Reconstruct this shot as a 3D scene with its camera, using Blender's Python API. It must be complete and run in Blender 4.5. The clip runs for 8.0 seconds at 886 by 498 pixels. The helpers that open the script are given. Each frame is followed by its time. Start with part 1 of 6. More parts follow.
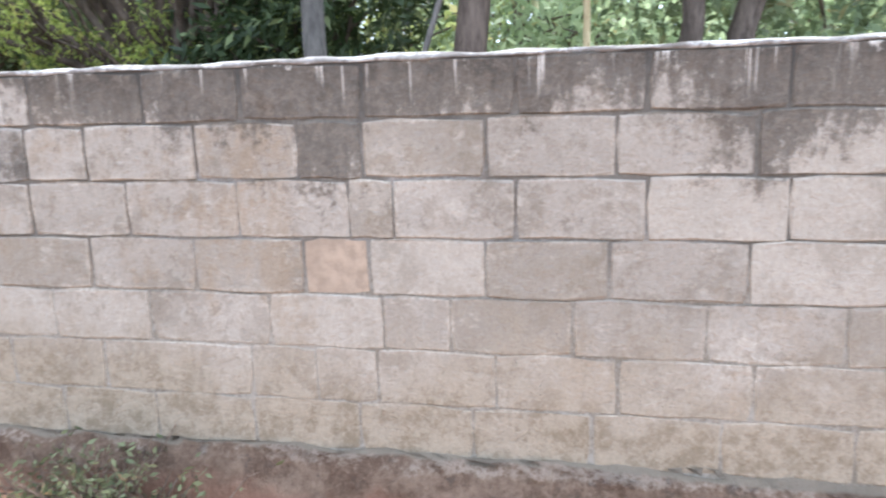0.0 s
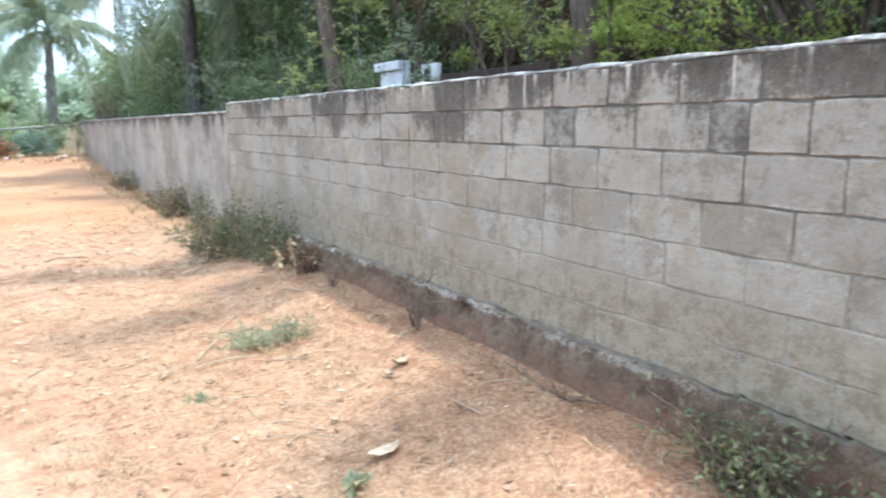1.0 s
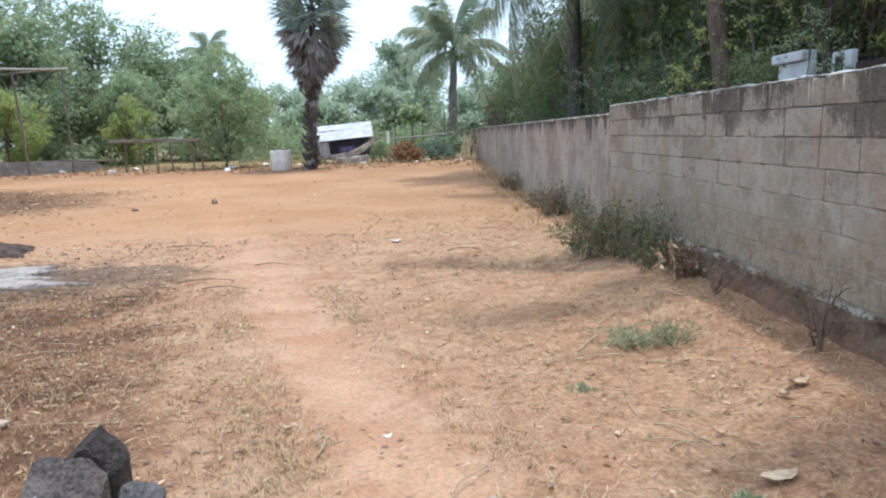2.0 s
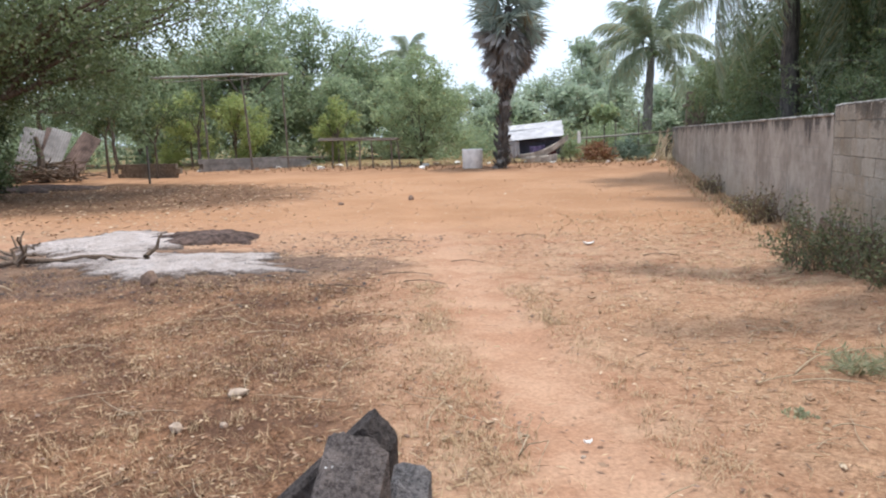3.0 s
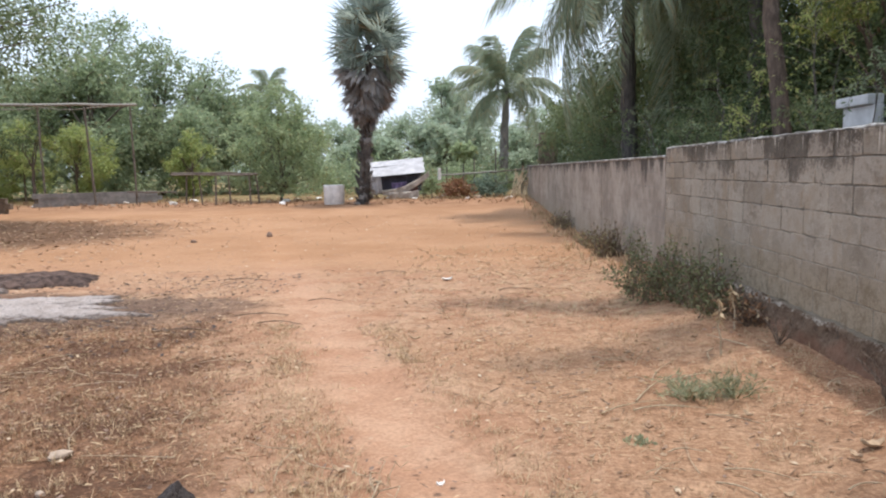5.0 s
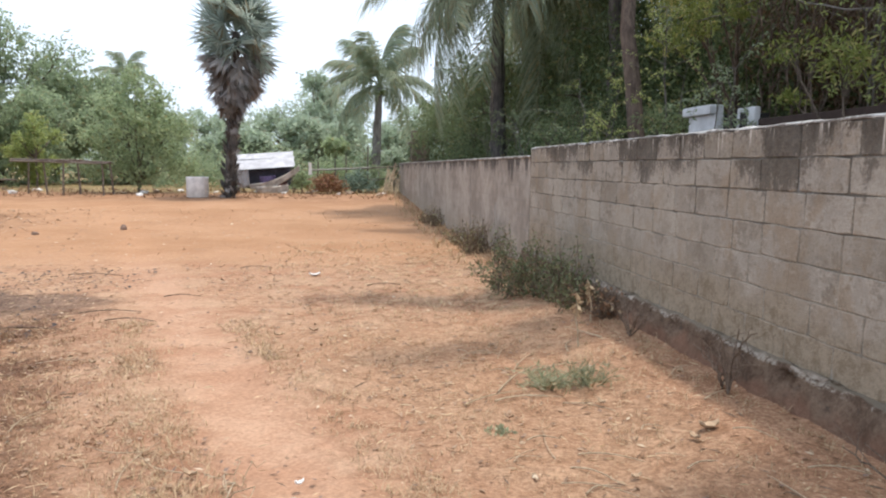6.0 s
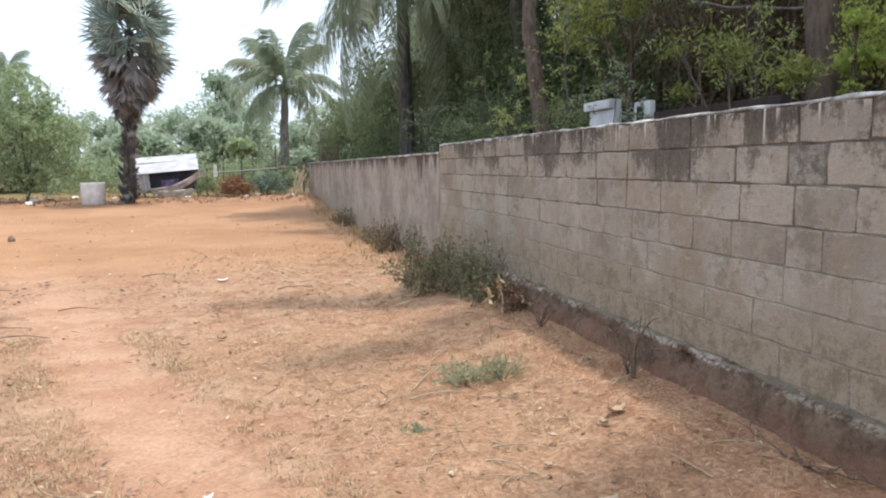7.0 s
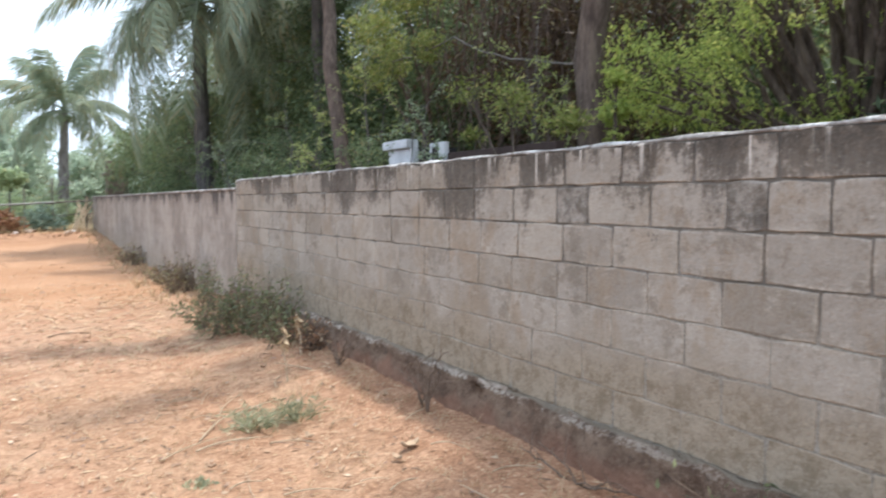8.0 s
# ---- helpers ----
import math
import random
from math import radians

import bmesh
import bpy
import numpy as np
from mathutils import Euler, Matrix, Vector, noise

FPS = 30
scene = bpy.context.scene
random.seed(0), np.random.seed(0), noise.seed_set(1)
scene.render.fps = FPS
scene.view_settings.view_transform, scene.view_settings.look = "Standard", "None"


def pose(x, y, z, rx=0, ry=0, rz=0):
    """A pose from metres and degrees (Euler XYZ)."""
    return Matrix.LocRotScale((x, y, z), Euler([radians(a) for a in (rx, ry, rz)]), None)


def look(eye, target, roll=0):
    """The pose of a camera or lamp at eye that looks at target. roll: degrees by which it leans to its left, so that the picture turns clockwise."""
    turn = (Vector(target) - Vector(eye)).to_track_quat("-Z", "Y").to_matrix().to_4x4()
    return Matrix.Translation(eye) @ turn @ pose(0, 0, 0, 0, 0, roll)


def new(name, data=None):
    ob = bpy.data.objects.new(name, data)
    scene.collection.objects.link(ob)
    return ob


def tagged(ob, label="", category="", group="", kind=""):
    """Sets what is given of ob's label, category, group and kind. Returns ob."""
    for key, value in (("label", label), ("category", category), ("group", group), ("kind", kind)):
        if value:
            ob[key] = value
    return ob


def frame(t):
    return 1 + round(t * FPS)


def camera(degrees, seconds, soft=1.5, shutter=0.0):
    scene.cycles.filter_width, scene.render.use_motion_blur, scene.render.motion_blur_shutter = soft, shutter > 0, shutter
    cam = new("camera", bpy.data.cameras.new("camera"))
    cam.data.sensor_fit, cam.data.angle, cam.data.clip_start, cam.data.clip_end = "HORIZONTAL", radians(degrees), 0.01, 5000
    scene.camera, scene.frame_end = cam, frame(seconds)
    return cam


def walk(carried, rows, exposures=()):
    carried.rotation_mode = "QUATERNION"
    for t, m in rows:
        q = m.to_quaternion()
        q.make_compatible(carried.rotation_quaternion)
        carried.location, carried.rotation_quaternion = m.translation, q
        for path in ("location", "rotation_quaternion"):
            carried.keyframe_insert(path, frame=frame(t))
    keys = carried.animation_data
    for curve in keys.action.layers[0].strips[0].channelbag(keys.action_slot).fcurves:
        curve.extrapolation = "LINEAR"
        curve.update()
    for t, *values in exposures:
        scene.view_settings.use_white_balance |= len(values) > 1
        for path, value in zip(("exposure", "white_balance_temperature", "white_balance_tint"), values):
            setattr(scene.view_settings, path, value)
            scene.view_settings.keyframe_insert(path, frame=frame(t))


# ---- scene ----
cam = camera(64.6, 8.0, soft=2.0, shutter=0.15)
PATH = [
    (0, (0.108, -0.75, 1.545), (2.032, -0.367, 1.153), -1.6),
    (0.2, (0.096, -0.701, 1.499), (1.956, -0.066, 1.129), -0.8),
    (0.5, (0.01, -0.565, 1.431), (1.646, 0.543, 1.117), 1.3),
    (0.8, (-0.054, -0.515, 1.446), (1.238, 0.97, 1.093), 1.3),
    (1, (-0.072, -0.488, 1.446), (0.95, 1.195, 1.093), -0.3),
    (1.2, (-0.115, -0.481, 1.438), (0.678, 1.317, 1.066), -1.0),
    (1.5, (-0.144, -0.465, 1.449), (0.272, 1.463, 1.118), -1.8),
    (2, (-0.2, -0.462, 1.423), (-0.141, 1.51, 1.098), -1.8),
    (2.2, (-0.23, -0.47, 1.428), (-0.269, 1.505, 1.113), -1.3),
    (3.3, (-0.331, -0.533, 1.464), (-0.866, 1.369, 1.152), -1.8),
    (3.5, (-0.332, -0.529, 1.464), (-0.878, 1.37, 1.156), -1.7),
    (4, (-0.3, -0.506, 1.464), (-0.711, 1.429, 1.171), -0.4),
    (4.5, (-0.276, -0.492, 1.47), (-0.573, 1.466, 1.192), -0.7),
    (5, (-0.247, -0.453, 1.472), (-0.322, 1.534, 1.249), -1.0),
    (5.2, (-0.252, -0.456, 1.463), (-0.256, 1.531, 1.235), -0.4),
    (6.3, (-0.195, -0.389, 1.434), (0.19, 1.559, 1.197), 0.4),
    (6.5, (-0.195, -0.387, 1.445), (0.243, 1.549, 1.202), -0.0),
    (7, (-0.166, -0.394, 1.439), (0.359, 1.522, 1.202), -0.7),
    (7.5, (-0.14, -0.399, 1.455), (0.492, 1.484, 1.223), -2.2),
    (7.7, (-0.131, -0.404, 1.461), (0.615, 1.438, 1.24), -1.0),
    (8, (-0.077, -0.417, 1.449), (0.95, 1.294, 1.31), -0.1),
]
EXPOSURES = [(0.0, 1.63, 5750, 12), (0.6, 1.78, 5750, 10), (1.0, 1.22, 5500, 4), (1.5, 0.69, 5550, 3), (2.0, 0.38, 5700, 5), (3.4, 0.26, 6200, 13), (5.0, 0.22, 6250, 13), (6.4, 0.37, 6300, 12), (7.5, 0.58, 6100, 11), (8.0, 0.78, 6000, 11)]
walk(cam, [(t, look(eye, target, roll)) for t, eye, target, roll in PATH], EXPOSURES)

# ---- world and sun ----
SUN_WAY = Vector((0.25, 0.05, 1.0)).normalized()      # towards the sun
world = bpy.data.worlds.new("sky")
scene.world = world
world.use_nodes = True
wt = world.node_tree
sky = wt.nodes.new("ShaderNodeTexSky")
sky.sky_type = "NISHITA"
sky.sun_disc = False
sky.sun_elevation = math.asin(SUN_WAY.z)
sky.sun_rotation = math.atan2(SUN_WAY.x, SUN_WAY.y)
sky.dust_density, sky.air_density, sky.ozone_density = 6.0, 1.2, 1.0
veil = wt.nodes.new("ShaderNodeMix")                  # an even, thin veil of cloud
veil.data_type = "RGBA"
veil.inputs[0].default_value = 0.6
veil.inputs[7].default_value = (9.9, 11.4, 13.2, 1)
wt.links.new(sky.outputs[0], veil.inputs[6])
wt.links.new(veil.outputs[2], wt.nodes["Background"].inputs[0])
wt.nodes["Background"].inputs[1].default_value = 0.13

sun_data = bpy.data.lights.new("sun", "SUN")
sun_data.energy, sun_data.angle, sun_data.color = 2.45, radians(3.5), (1.0, 0.93, 0.84)
sun = new("sun", sun_data)
sun.matrix_world = look(SUN_WAY * 50, (0, 0, 0))


# ---- node helpers ----
class Sock:
    """A number or colour in a node tree, with arithmetic."""
    def __init__(self, nt, out):
        self.nt, self.out = nt, out

    def op(self, kind, other=None, third=None):
        n = self.nt.nodes.new("ShaderNodeMath")
        n.operation = kind
        for k, v in enumerate((self, other, third)):
            if isinstance(v, Sock):
                self.nt.links.new(v.out, n.inputs[k])
            elif v is not None:
                n.inputs[k].default_value = v
        return Sock(self.nt, n.outputs[0])

    def __add__(self, o): return self.op("ADD", o)
    def __sub__(self, o): return self.op("SUBTRACT", o)
    def __mul__(self, o): return self.op("MULTIPLY", o)
    def __neg__(self): return self.op("MULTIPLY", -1.0)
    def absolute(self): return self.op("ABSOLUTE")
    def square(self): return self.op("MULTIPLY", self)
    def root(self): return self.op("SQRT")
    def top(self, o): return self.op("MAXIMUM", o)

    def step(self, a, b):
        """0 at a, 1 at b, smooth between."""
        n = self.nt.nodes.new("ShaderNodeMapRange")
        n.interpolation_type = "SMOOTHSTEP"
        self.nt.links.new(self.out, n.inputs[0])
        flip = a > b
        n.inputs[1].default_value, n.inputs[2].default_value = (b, a) if flip else (a, b)
        n.inputs[3].default_value, n.inputs[4].default_value = (1, 0) if flip else (0, 1)
        return Sock(self.nt, n.outputs[0])


class Mat:
    """A principled material under construction."""
    def __init__(self, name, rough=0.9, metal=0.0, specular=0.3):
        self.m = bpy.data.materials.new(name)
        self.m.use_nodes = True
        self.nt = self.m.node_tree
        self.bsdf = self.nt.nodes["Principled BSDF"]
        self.bsdf.inputs["Roughness"].default_value = rough
        self.bsdf.inputs["Metallic"].default_value = metal
        self.bsdf.inputs["Specular IOR Level"].default_value = specular
        self.geo = self.nt.nodes.new("ShaderNodeNewGeometry")
        sep = self.nt.nodes.new("ShaderNodeSeparateXYZ")
        self.nt.links.new(self.geo.outputs["Position"], sep.inputs[0])
        self.x, self.y, self.z = (Sock(self.nt, o) for o in sep.outputs)

    def noise(self, scale, detail=4.0, rough=0.6, stretch=None, distort=0.0):
        n = self.nt.nodes.new("ShaderNodeTexNoise")
        n.inputs["Scale"].default_value, n.inputs["Detail"].default_value = scale, detail
        n.inputs["Roughness"].default_value, n.inputs["Distortion"].default_value = rough, distort
        src = self.geo.outputs["Position"]
        if stretch:
            v = self.nt.nodes.new("ShaderNodeVectorMath")
            v.operation = "MULTIPLY"
            v.inputs[1].default_value = stretch
            self.nt.links.new(src, v.inputs[0])
            src = v.outputs[0]
        self.nt.links.new(src, n.inputs["Vector"])
        return Sock(self.nt, n.outputs[0])

    def cells(self, scale, stretch=(1, 1, 1)):
        n = self.nt.nodes.new("ShaderNodeTexVoronoi")
        n.inputs["Scale"].default_value = scale
        v = self.nt.nodes.new("ShaderNodeVectorMath")
        v.operation = "MULTIPLY"
        v.inputs[1].default_value = stretch
        self.nt.links.new(self.geo.outputs["Position"], v.inputs[0])
        self.nt.links.new(v.outputs[0], n.inputs["Vector"])
        return Sock(self.nt, n.outputs["Distance"])

    def object_random(self):
        return Sock(self.nt, self.nt.nodes.new("ShaderNodeObjectInfo").outputs["Random"])

    def local(self):
        """The place on the object itself, unscaled."""
        n = self.nt.nodes.new("ShaderNodeVectorTransform")
        n.vector_type, n.convert_from, n.convert_to = "POINT", "WORLD", "OBJECT"
        self.nt.links.new(self.geo.outputs["Position"], n.inputs[0])
        sep = self.nt.nodes.new("ShaderNodeSeparateXYZ")
        self.nt.links.new(n.outputs[0], sep.inputs[0])
        return tuple(Sock(self.nt, o) for o in sep.outputs)

    def island_random(self):
        return Sock(self.nt, self.geo.outputs["Random Per Island"])

    def rgb(self, c):
        n = self.nt.nodes.new("ShaderNodeRGB")
        n.outputs[0].default_value = (*c, 1)
        return Sock(self.nt, n.outputs[0])

    def mix(self, a, b, f, blend="MIX"):
        n = self.nt.nodes.new("ShaderNodeMix")
        n.data_type, n.blend_type = "RGBA", blend
        for k, v in ((6, a), (7, b)):
            if isinstance(v, Sock):
                self.nt.links.new(v.out, n.inputs[k])
            else:
                n.inputs[k].default_value = (*v, 1)
        if isinstance(f, Sock):
            self.nt.links.new(f.out, n.inputs[0])
        else:
            n.inputs[0].default_value = f
        return Sock(self.nt, n.outputs[2])

    def colour(self, c):
        if isinstance(c, Sock):
            self.nt.links.new(c.out, self.bsdf.inputs["Base Color"])
        else:
            self.bsdf.inputs["Base Color"].default_value = (*c, 1)
        return self

    def bump(self, height, distance=0.01, strength=1.0):
        b = self.nt.nodes.new("ShaderNodeBump")
        b.inputs["Distance"].default_value, b.inputs["Strength"].default_value = distance, strength
        self.nt.links.new(height.out, b.inputs["Height"])
        self.nt.links.new(b.outputs[0], self.bsdf.inputs["Normal"])
        return self

    def translucent(self, c, share):
        """Leaves let some light through."""
        t = self.nt.nodes.new("ShaderNodeBsdfTranslucent")
        if isinstance(c, Sock):
            self.nt.links.new(c.out, t.inputs[0])
        else:
            t.inputs[0].default_value = (*c, 1)
        mx = self.nt.nodes.new("ShaderNodeMixShader")
        mx.inputs[0].default_value = share
        self.nt.links.new(self.bsdf.outputs[0], mx.inputs[1])
        self.nt.links.new(t.outputs[0], mx.inputs[2])
        self.nt.links.new(mx.outputs[0], self.nt.nodes["Material Output"].inputs[0])
        return self


# ---- materials ----
def leaf_material(name, dark, light, dry=(0.25, 0.17, 0.06), dry_share=0.06, share=0.35):
    m = Mat(name, rough=0.55, specular=0.35)
    r = m.island_random()
    c = m.mix(dark, light, r)
    patch = m.noise(0.7, 2.0).step(0.35, 0.7)
    c = m.mix(c, m.mix(dark, light, 0.75), patch * 0.5)
    c = m.mix(c, dry, r.step(1.0 - dry_share, 1.0 - dry_share * 0.8))
    m.colour(c).translucent(c, share)
    return m.m


def bark_material(name, dark, light, scale=14.0):
    m = Mat(name, rough=0.92, specular=0.2)
    n = m.noise(scale, 6.0, 0.7, (1, 1, 0.25))
    c = m.mix(dark, light, n.step(0.3, 0.72))
    c = m.mix(c, m.mix(dark, light, 0.9), m.noise(2.5).step(0.5, 0.75) * 0.5)
    m.colour(c).bump(n, 0.03)
    return m.m


def plain_material(name, c, rough=0.8, metal=0.0, vary=0.25, scale=12.0, specular=0.3, bump=0.004):
    m = Mat(name, rough, metal, specular)
    n = m.noise(scale, 5.0)
    big = m.noise(scale * 0.15, 3.0)
    lo, hi = tuple(v * (1 - vary) for v in c), tuple(min(1.0, v * (1 + vary)) for v in c)
    m.colour(m.mix(m.mix(lo, hi, n.step(0.3, 0.7)), lo, big.step(0.45, 0.7) * 0.6)).bump(n, bump)
    return m.m


def ground_material():
    m = Mat("soil", rough=0.97, specular=0.12)
    x, y = m.x, m.y
    mid, fine, big = m.noise(1.6, 5.0), m.noise(38.0, 6.0, 0.75), m.noise(0.35, 4.0)
    grit = m.noise(130.0, 3.0, 0.7)
    wob = mid * 1.6 - 0.8
    red, pale, tan = (0.375, 0.215, 0.14), (0.45, 0.305, 0.212), (0.42, 0.27, 0.18)
    c = m.mix(red, pale, mid.step(0.35, 0.65))
    c = m.mix(c, tan, big.step(0.4, 0.62) * 0.6)
    # the swept orange lot farther off
    lot = (y + wob * 2.0).step(8.0, 12.0)
    c = m.mix(c, m.mix((0.355, 0.196, 0.108), (0.43, 0.252, 0.15), big.step(0.35, 0.65)), lot * 0.85)
    # a trodden path that bends to the left
    off = (x + y * 0.348 - 0.52 + wob * 0.2).absolute()
    path = off.step(0.5, 0.12)
    c = m.mix(c, m.mix((0.365, 0.214, 0.142), (0.425, 0.262, 0.18), mid.step(0.4, 0.6)), path * (y.step(12.0, 8.5)) * 0.6)
    # brown dead growth to the left of the path
    brown = (x + y * 0.348 + 0.15 + wob * 0.7).step(-0.1, -0.85) * (y + wob).step(7.2, 5.6)
    c = m.mix(c, m.mix((0.085, 0.046, 0.031), (0.29, 0.165, 0.10), (mid * 0.6 + fine * 0.4).step(0.43, 0.61)), brown * 0.88)
    # grey-brown litter to the right of the path, red soil by the wall
    litter = (x + y * 0.348 - 0.85 + wob * 0.7).step(0.1, 0.9) * (y + wob).step(7.0, 5.0)
    c = m.mix(c, m.mix((0.29, 0.175, 0.108), (0.44, 0.285, 0.182), fine.step(0.38, 0.62)), litter * 0.45)
    rust = (x + wob * 0.25).step(1.55, 1.95) * y.step(7.0, 4.0)
    c = m.mix(c, m.mix((0.325, 0.17, 0.105), (0.42, 0.245, 0.16), fine.step(0.4, 0.6)), rust * 0.5)
    # soil charred round the burnt heap
    ex, ey = (x + 6.3) * 0.24, (y - 6.95 + wob * 0.7) * 0.66
    char = ((ex.square() + ey.square()).root() + wob * 0.3).step(1.0, 0.7)
    c = m.mix(c, m.mix((0.05, 0.042, 0.04), (0.16, 0.12, 0.10), fine.step(0.4, 0.65)), char * 0.6)
    for cx, cy, rx, ry in ((-7.4, 5.55, 2.6, 0.62), (-3.55, 7.25, 1.1, 0.45)):
        ex, ey = (x - cx) * (1 / rx), (y - cy + wob * 0.3) * (1 / ry)
        char = ((ex.square() + ey.square()).root() + wob * 0.3).step(1.15, 0.75)
        c = m.mix(c, m.mix((0.045, 0.036, 0.036), (0.19, 0.13, 0.105), (fine * 0.6 + mid * 0.4).step(0.40, 0.60)), char * (0.74 if cx < -5 else 0.45))
    edge = (y + wob * 1.2).step(23.0, 25.5)
    c = m.mix(c, m.mix((0.22, 0.12, 0.07), (0.38, 0.22, 0.135), mid.step(0.35, 0.65)), edge * 0.75)
    # leaf litter under the big tree, darkened further to carry the crown's shade
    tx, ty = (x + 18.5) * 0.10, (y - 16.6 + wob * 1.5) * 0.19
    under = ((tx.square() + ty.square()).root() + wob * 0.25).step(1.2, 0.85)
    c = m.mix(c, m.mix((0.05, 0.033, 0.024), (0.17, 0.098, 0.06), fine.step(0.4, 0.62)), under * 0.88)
    # beyond the lot: dry grass and weeds
    wild = (y + wob * 1.2).step(27.5, 30.0)
    c = m.mix(c, m.mix((0.16, 0.13, 0.06), (0.30, 0.22, 0.12), mid.step(0.35, 0.65)), wild)
    behind = x.step(2.5, 2.9)
    c = m.mix(c, (0.11, 0.08, 0.045), behind)
    mott = m.noise(7.0, 6.0, 0.7, distort=0.6)
    c = m.mix(c, m.mix((0.80, 0.735, 0.69), (1.07, 1.05, 1.03), mott.step(0.36, 0.60)), y.step(14.0, 5.0) * (off.step(0.1, 0.6) * 0.7 + 0.3), "MULTIPLY")
    # specks of straw and crumbs
    speck = m.cells(26.0, (1.0, 0.55, 1.0)).step(0.17, 0.08) * y.step(16.0, 6.0) * (m.noise(3.0).step(0.42, 0.62)) * off.step(0.1, 0.5)
    c = m.mix(c, (0.66, 0.52, 0.36), speck * 0.75)
    crumb = m.cells(19.0, (0.7, 1.0, 1.0)).step(0.16, 0.06) * m.noise(2.2).step(0.45, 0.6)
    c = m.mix(c, (0.14, 0.08, 0.05), crumb * 0.7)
    c = m.mix(c, m.mix((0.72, 0.705, 0.66), (1.20, 1.18, 1.10), fine.step(0.25, 0.75)), 1.0, "MULTIPLY")
    m.colour(c)
    m.bump((fine * 0.5 + grit * 0.25) * (off.step(0.05, 0.6) * 0.8 + 0.2) + mid * 0.8, 0.028, 0.9)
    return m.m


def block_material():
    m = Mat("concrete_block", rough=0.93, specular=0.2)
    r = m.object_random()
    fine, mid, big = m.noise(70.0, 6.0, 0.7), m.noise(9.0, 6.0, 0.72), m.noise(1.3, 5.0, 0.6)
    c = m.mix((0.27, 0.25, 0.222), (0.39, 0.368, 0.335), r)
    tone = m.noise(18.0, 7.0, 0.8)
    # cloudy cement wash, brown water stains, grey weathering
    c = m.mix(c, (0.47, 0.447, 0.41), (big * 0.45 + mid * 0.35 + tone * 0.2).step(0.48, 0.58) * 0.7)
    c = m.mix(c, (0.225, 0.20, 0.168), (mid * 0.6 + tone * 0.4).step(0.50, 0.60) * 0.65)
    c = m.mix(c, (0.20, 0.18, 0.152), (m.noise(3.4, 7.0, 0.75) * 0.75 + tone * 0.25).step(0.50, 0.59) * 0.62)
    c = m.mix(c, (0.29, 0.235, 0.175), (m.noise(2.3, 6.0, 0.7, (1, 1, 0.5)) * 0.8 + tone * 0.2).step(0.51, 0.61) * 0.6)
    low = (m.z + big * 0.5 - 0.25).step(0.95, 0.45)
    c = m.mix(c, m.mix((0.25, 0.208, 0.158), (0.35, 0.315, 0.262), mid.step(0.35, 0.6)), low * 0.7)
    # smeared pointing mortar left on the faces
    smear = m.noise(6.5, 5.0, 0.65, (1, 1, 1.8)).step(0.58, 0.64) * m.noise(30.0, 4.0).step(0.35, 0.6)
    c = m.mix(c, (0.46, 0.435, 0.395), smear * 0.5)
    # mortar smeared over the arrises, chipped dark rims higher up
    _, along, up = m.local()
    inside = (-(along.absolute()) + 0.19).op("MINIMUM", -(up.absolute()) + 0.0925)
    ragged = inside + (m.noise(17.0, 5.0, 0.7) - 0.5) * 0.045
    c = m.mix(c, m.mix((0.33, 0.298, 0.25), (0.47, 0.44, 0.395), fine.step(0.35, 0.65)), ragged.step(0.016, 0.003) * m.noise(2.6, 4.0).step(0.42, 0.58) * 0.75)
    chipped = inside + (m.noise(42.0, 5.0, 0.75) - 0.5) * 0.018
    c = m.mix(c, (0.13, 0.112, 0.09), chipped.step(0.006, 0.0005) * m.z.step(0.8, 1.2) * m.noise(3.4, 3.0).step(0.40, 0.56) * 0.8)
    # odd blocks of another batch
    c = m.mix(c, m.mix((0.27, 0.245, 0.205), (0.43, 0.405, 0.36), tone.step(0.3, 0.65)), r.step(0.72, 0.8) * (m.z.step(0.7, 1.05) * 0.27 + 0.08))
    c = m.mix(c, (0.235, 0.205, 0.16), r.step(0.22, 0.14) * tone.step(0.35, 0.6) * (m.z.step(0.7, 1.05) * 0.28 + 0.1))
    damp = (m.z + (big - 0.5) * 0.9 + (m.noise(3.1, 5.0, 0.7) - 0.5) * 0.5).step(0.86, 0.48)
    c = m.mix(c, m.mix((0.20, 0.168, 0.122), (0.335, 0.295, 0.235), (mid * 0.5 + tone * 0.5).step(0.38, 0.60)), damp * 0.78)
    # black mould that runs down from the coping
    runs = m.noise(5.0, 6.0, 0.75, (1, 1, 0.22))
    spots = m.noise(26.0, 6.0, 0.8)
    wide = m.noise(0.9, 4.0, 0.6, (1, 1, 0.4))
    reach = (m.z + (runs - 0.5) * 0.75 + (spots - 0.5) * 0.75 + (wide - 0.5) * 1.5 + (r - 0.5) * 0.34).step(1.53, 1.71)
    rim = (m.z + (spots - 0.5) * 0.45 + (runs - 0.5) * 0.55 + (r - 0.5) * 0.12).step(1.60, 1.69)
    mould = (reach * 0.86).top(rim * 0.97)
    c = m.mix(c, m.mix((0.028, 0.025, 0.022), (0.105, 0.09, 0.076), spots.step(0.40, 0.64)), mould * 0.87)
    # old damp blotches lower down
    blot = (m.noise(2.8, 6.0, 0.75) * 0.7 + spots * 0.3).step(0.56, 0.63) * m.z.step(0.85, 1.3)
    c = m.mix(c, (0.12, 0.105, 0.088), blot * 0.6)
    # lime that has run over the edge
    drip = m.noise(6.0, 2.0, 0.5, (1, 1, 0.01))
    streak = m.noise(20.0, 3.0, 0.6, (1, 1, 0.025)).step(0.575, 0.64) * (m.z + drip * 0.55 + (spots - 0.5) * 0.12).step(1.85, 1.96)
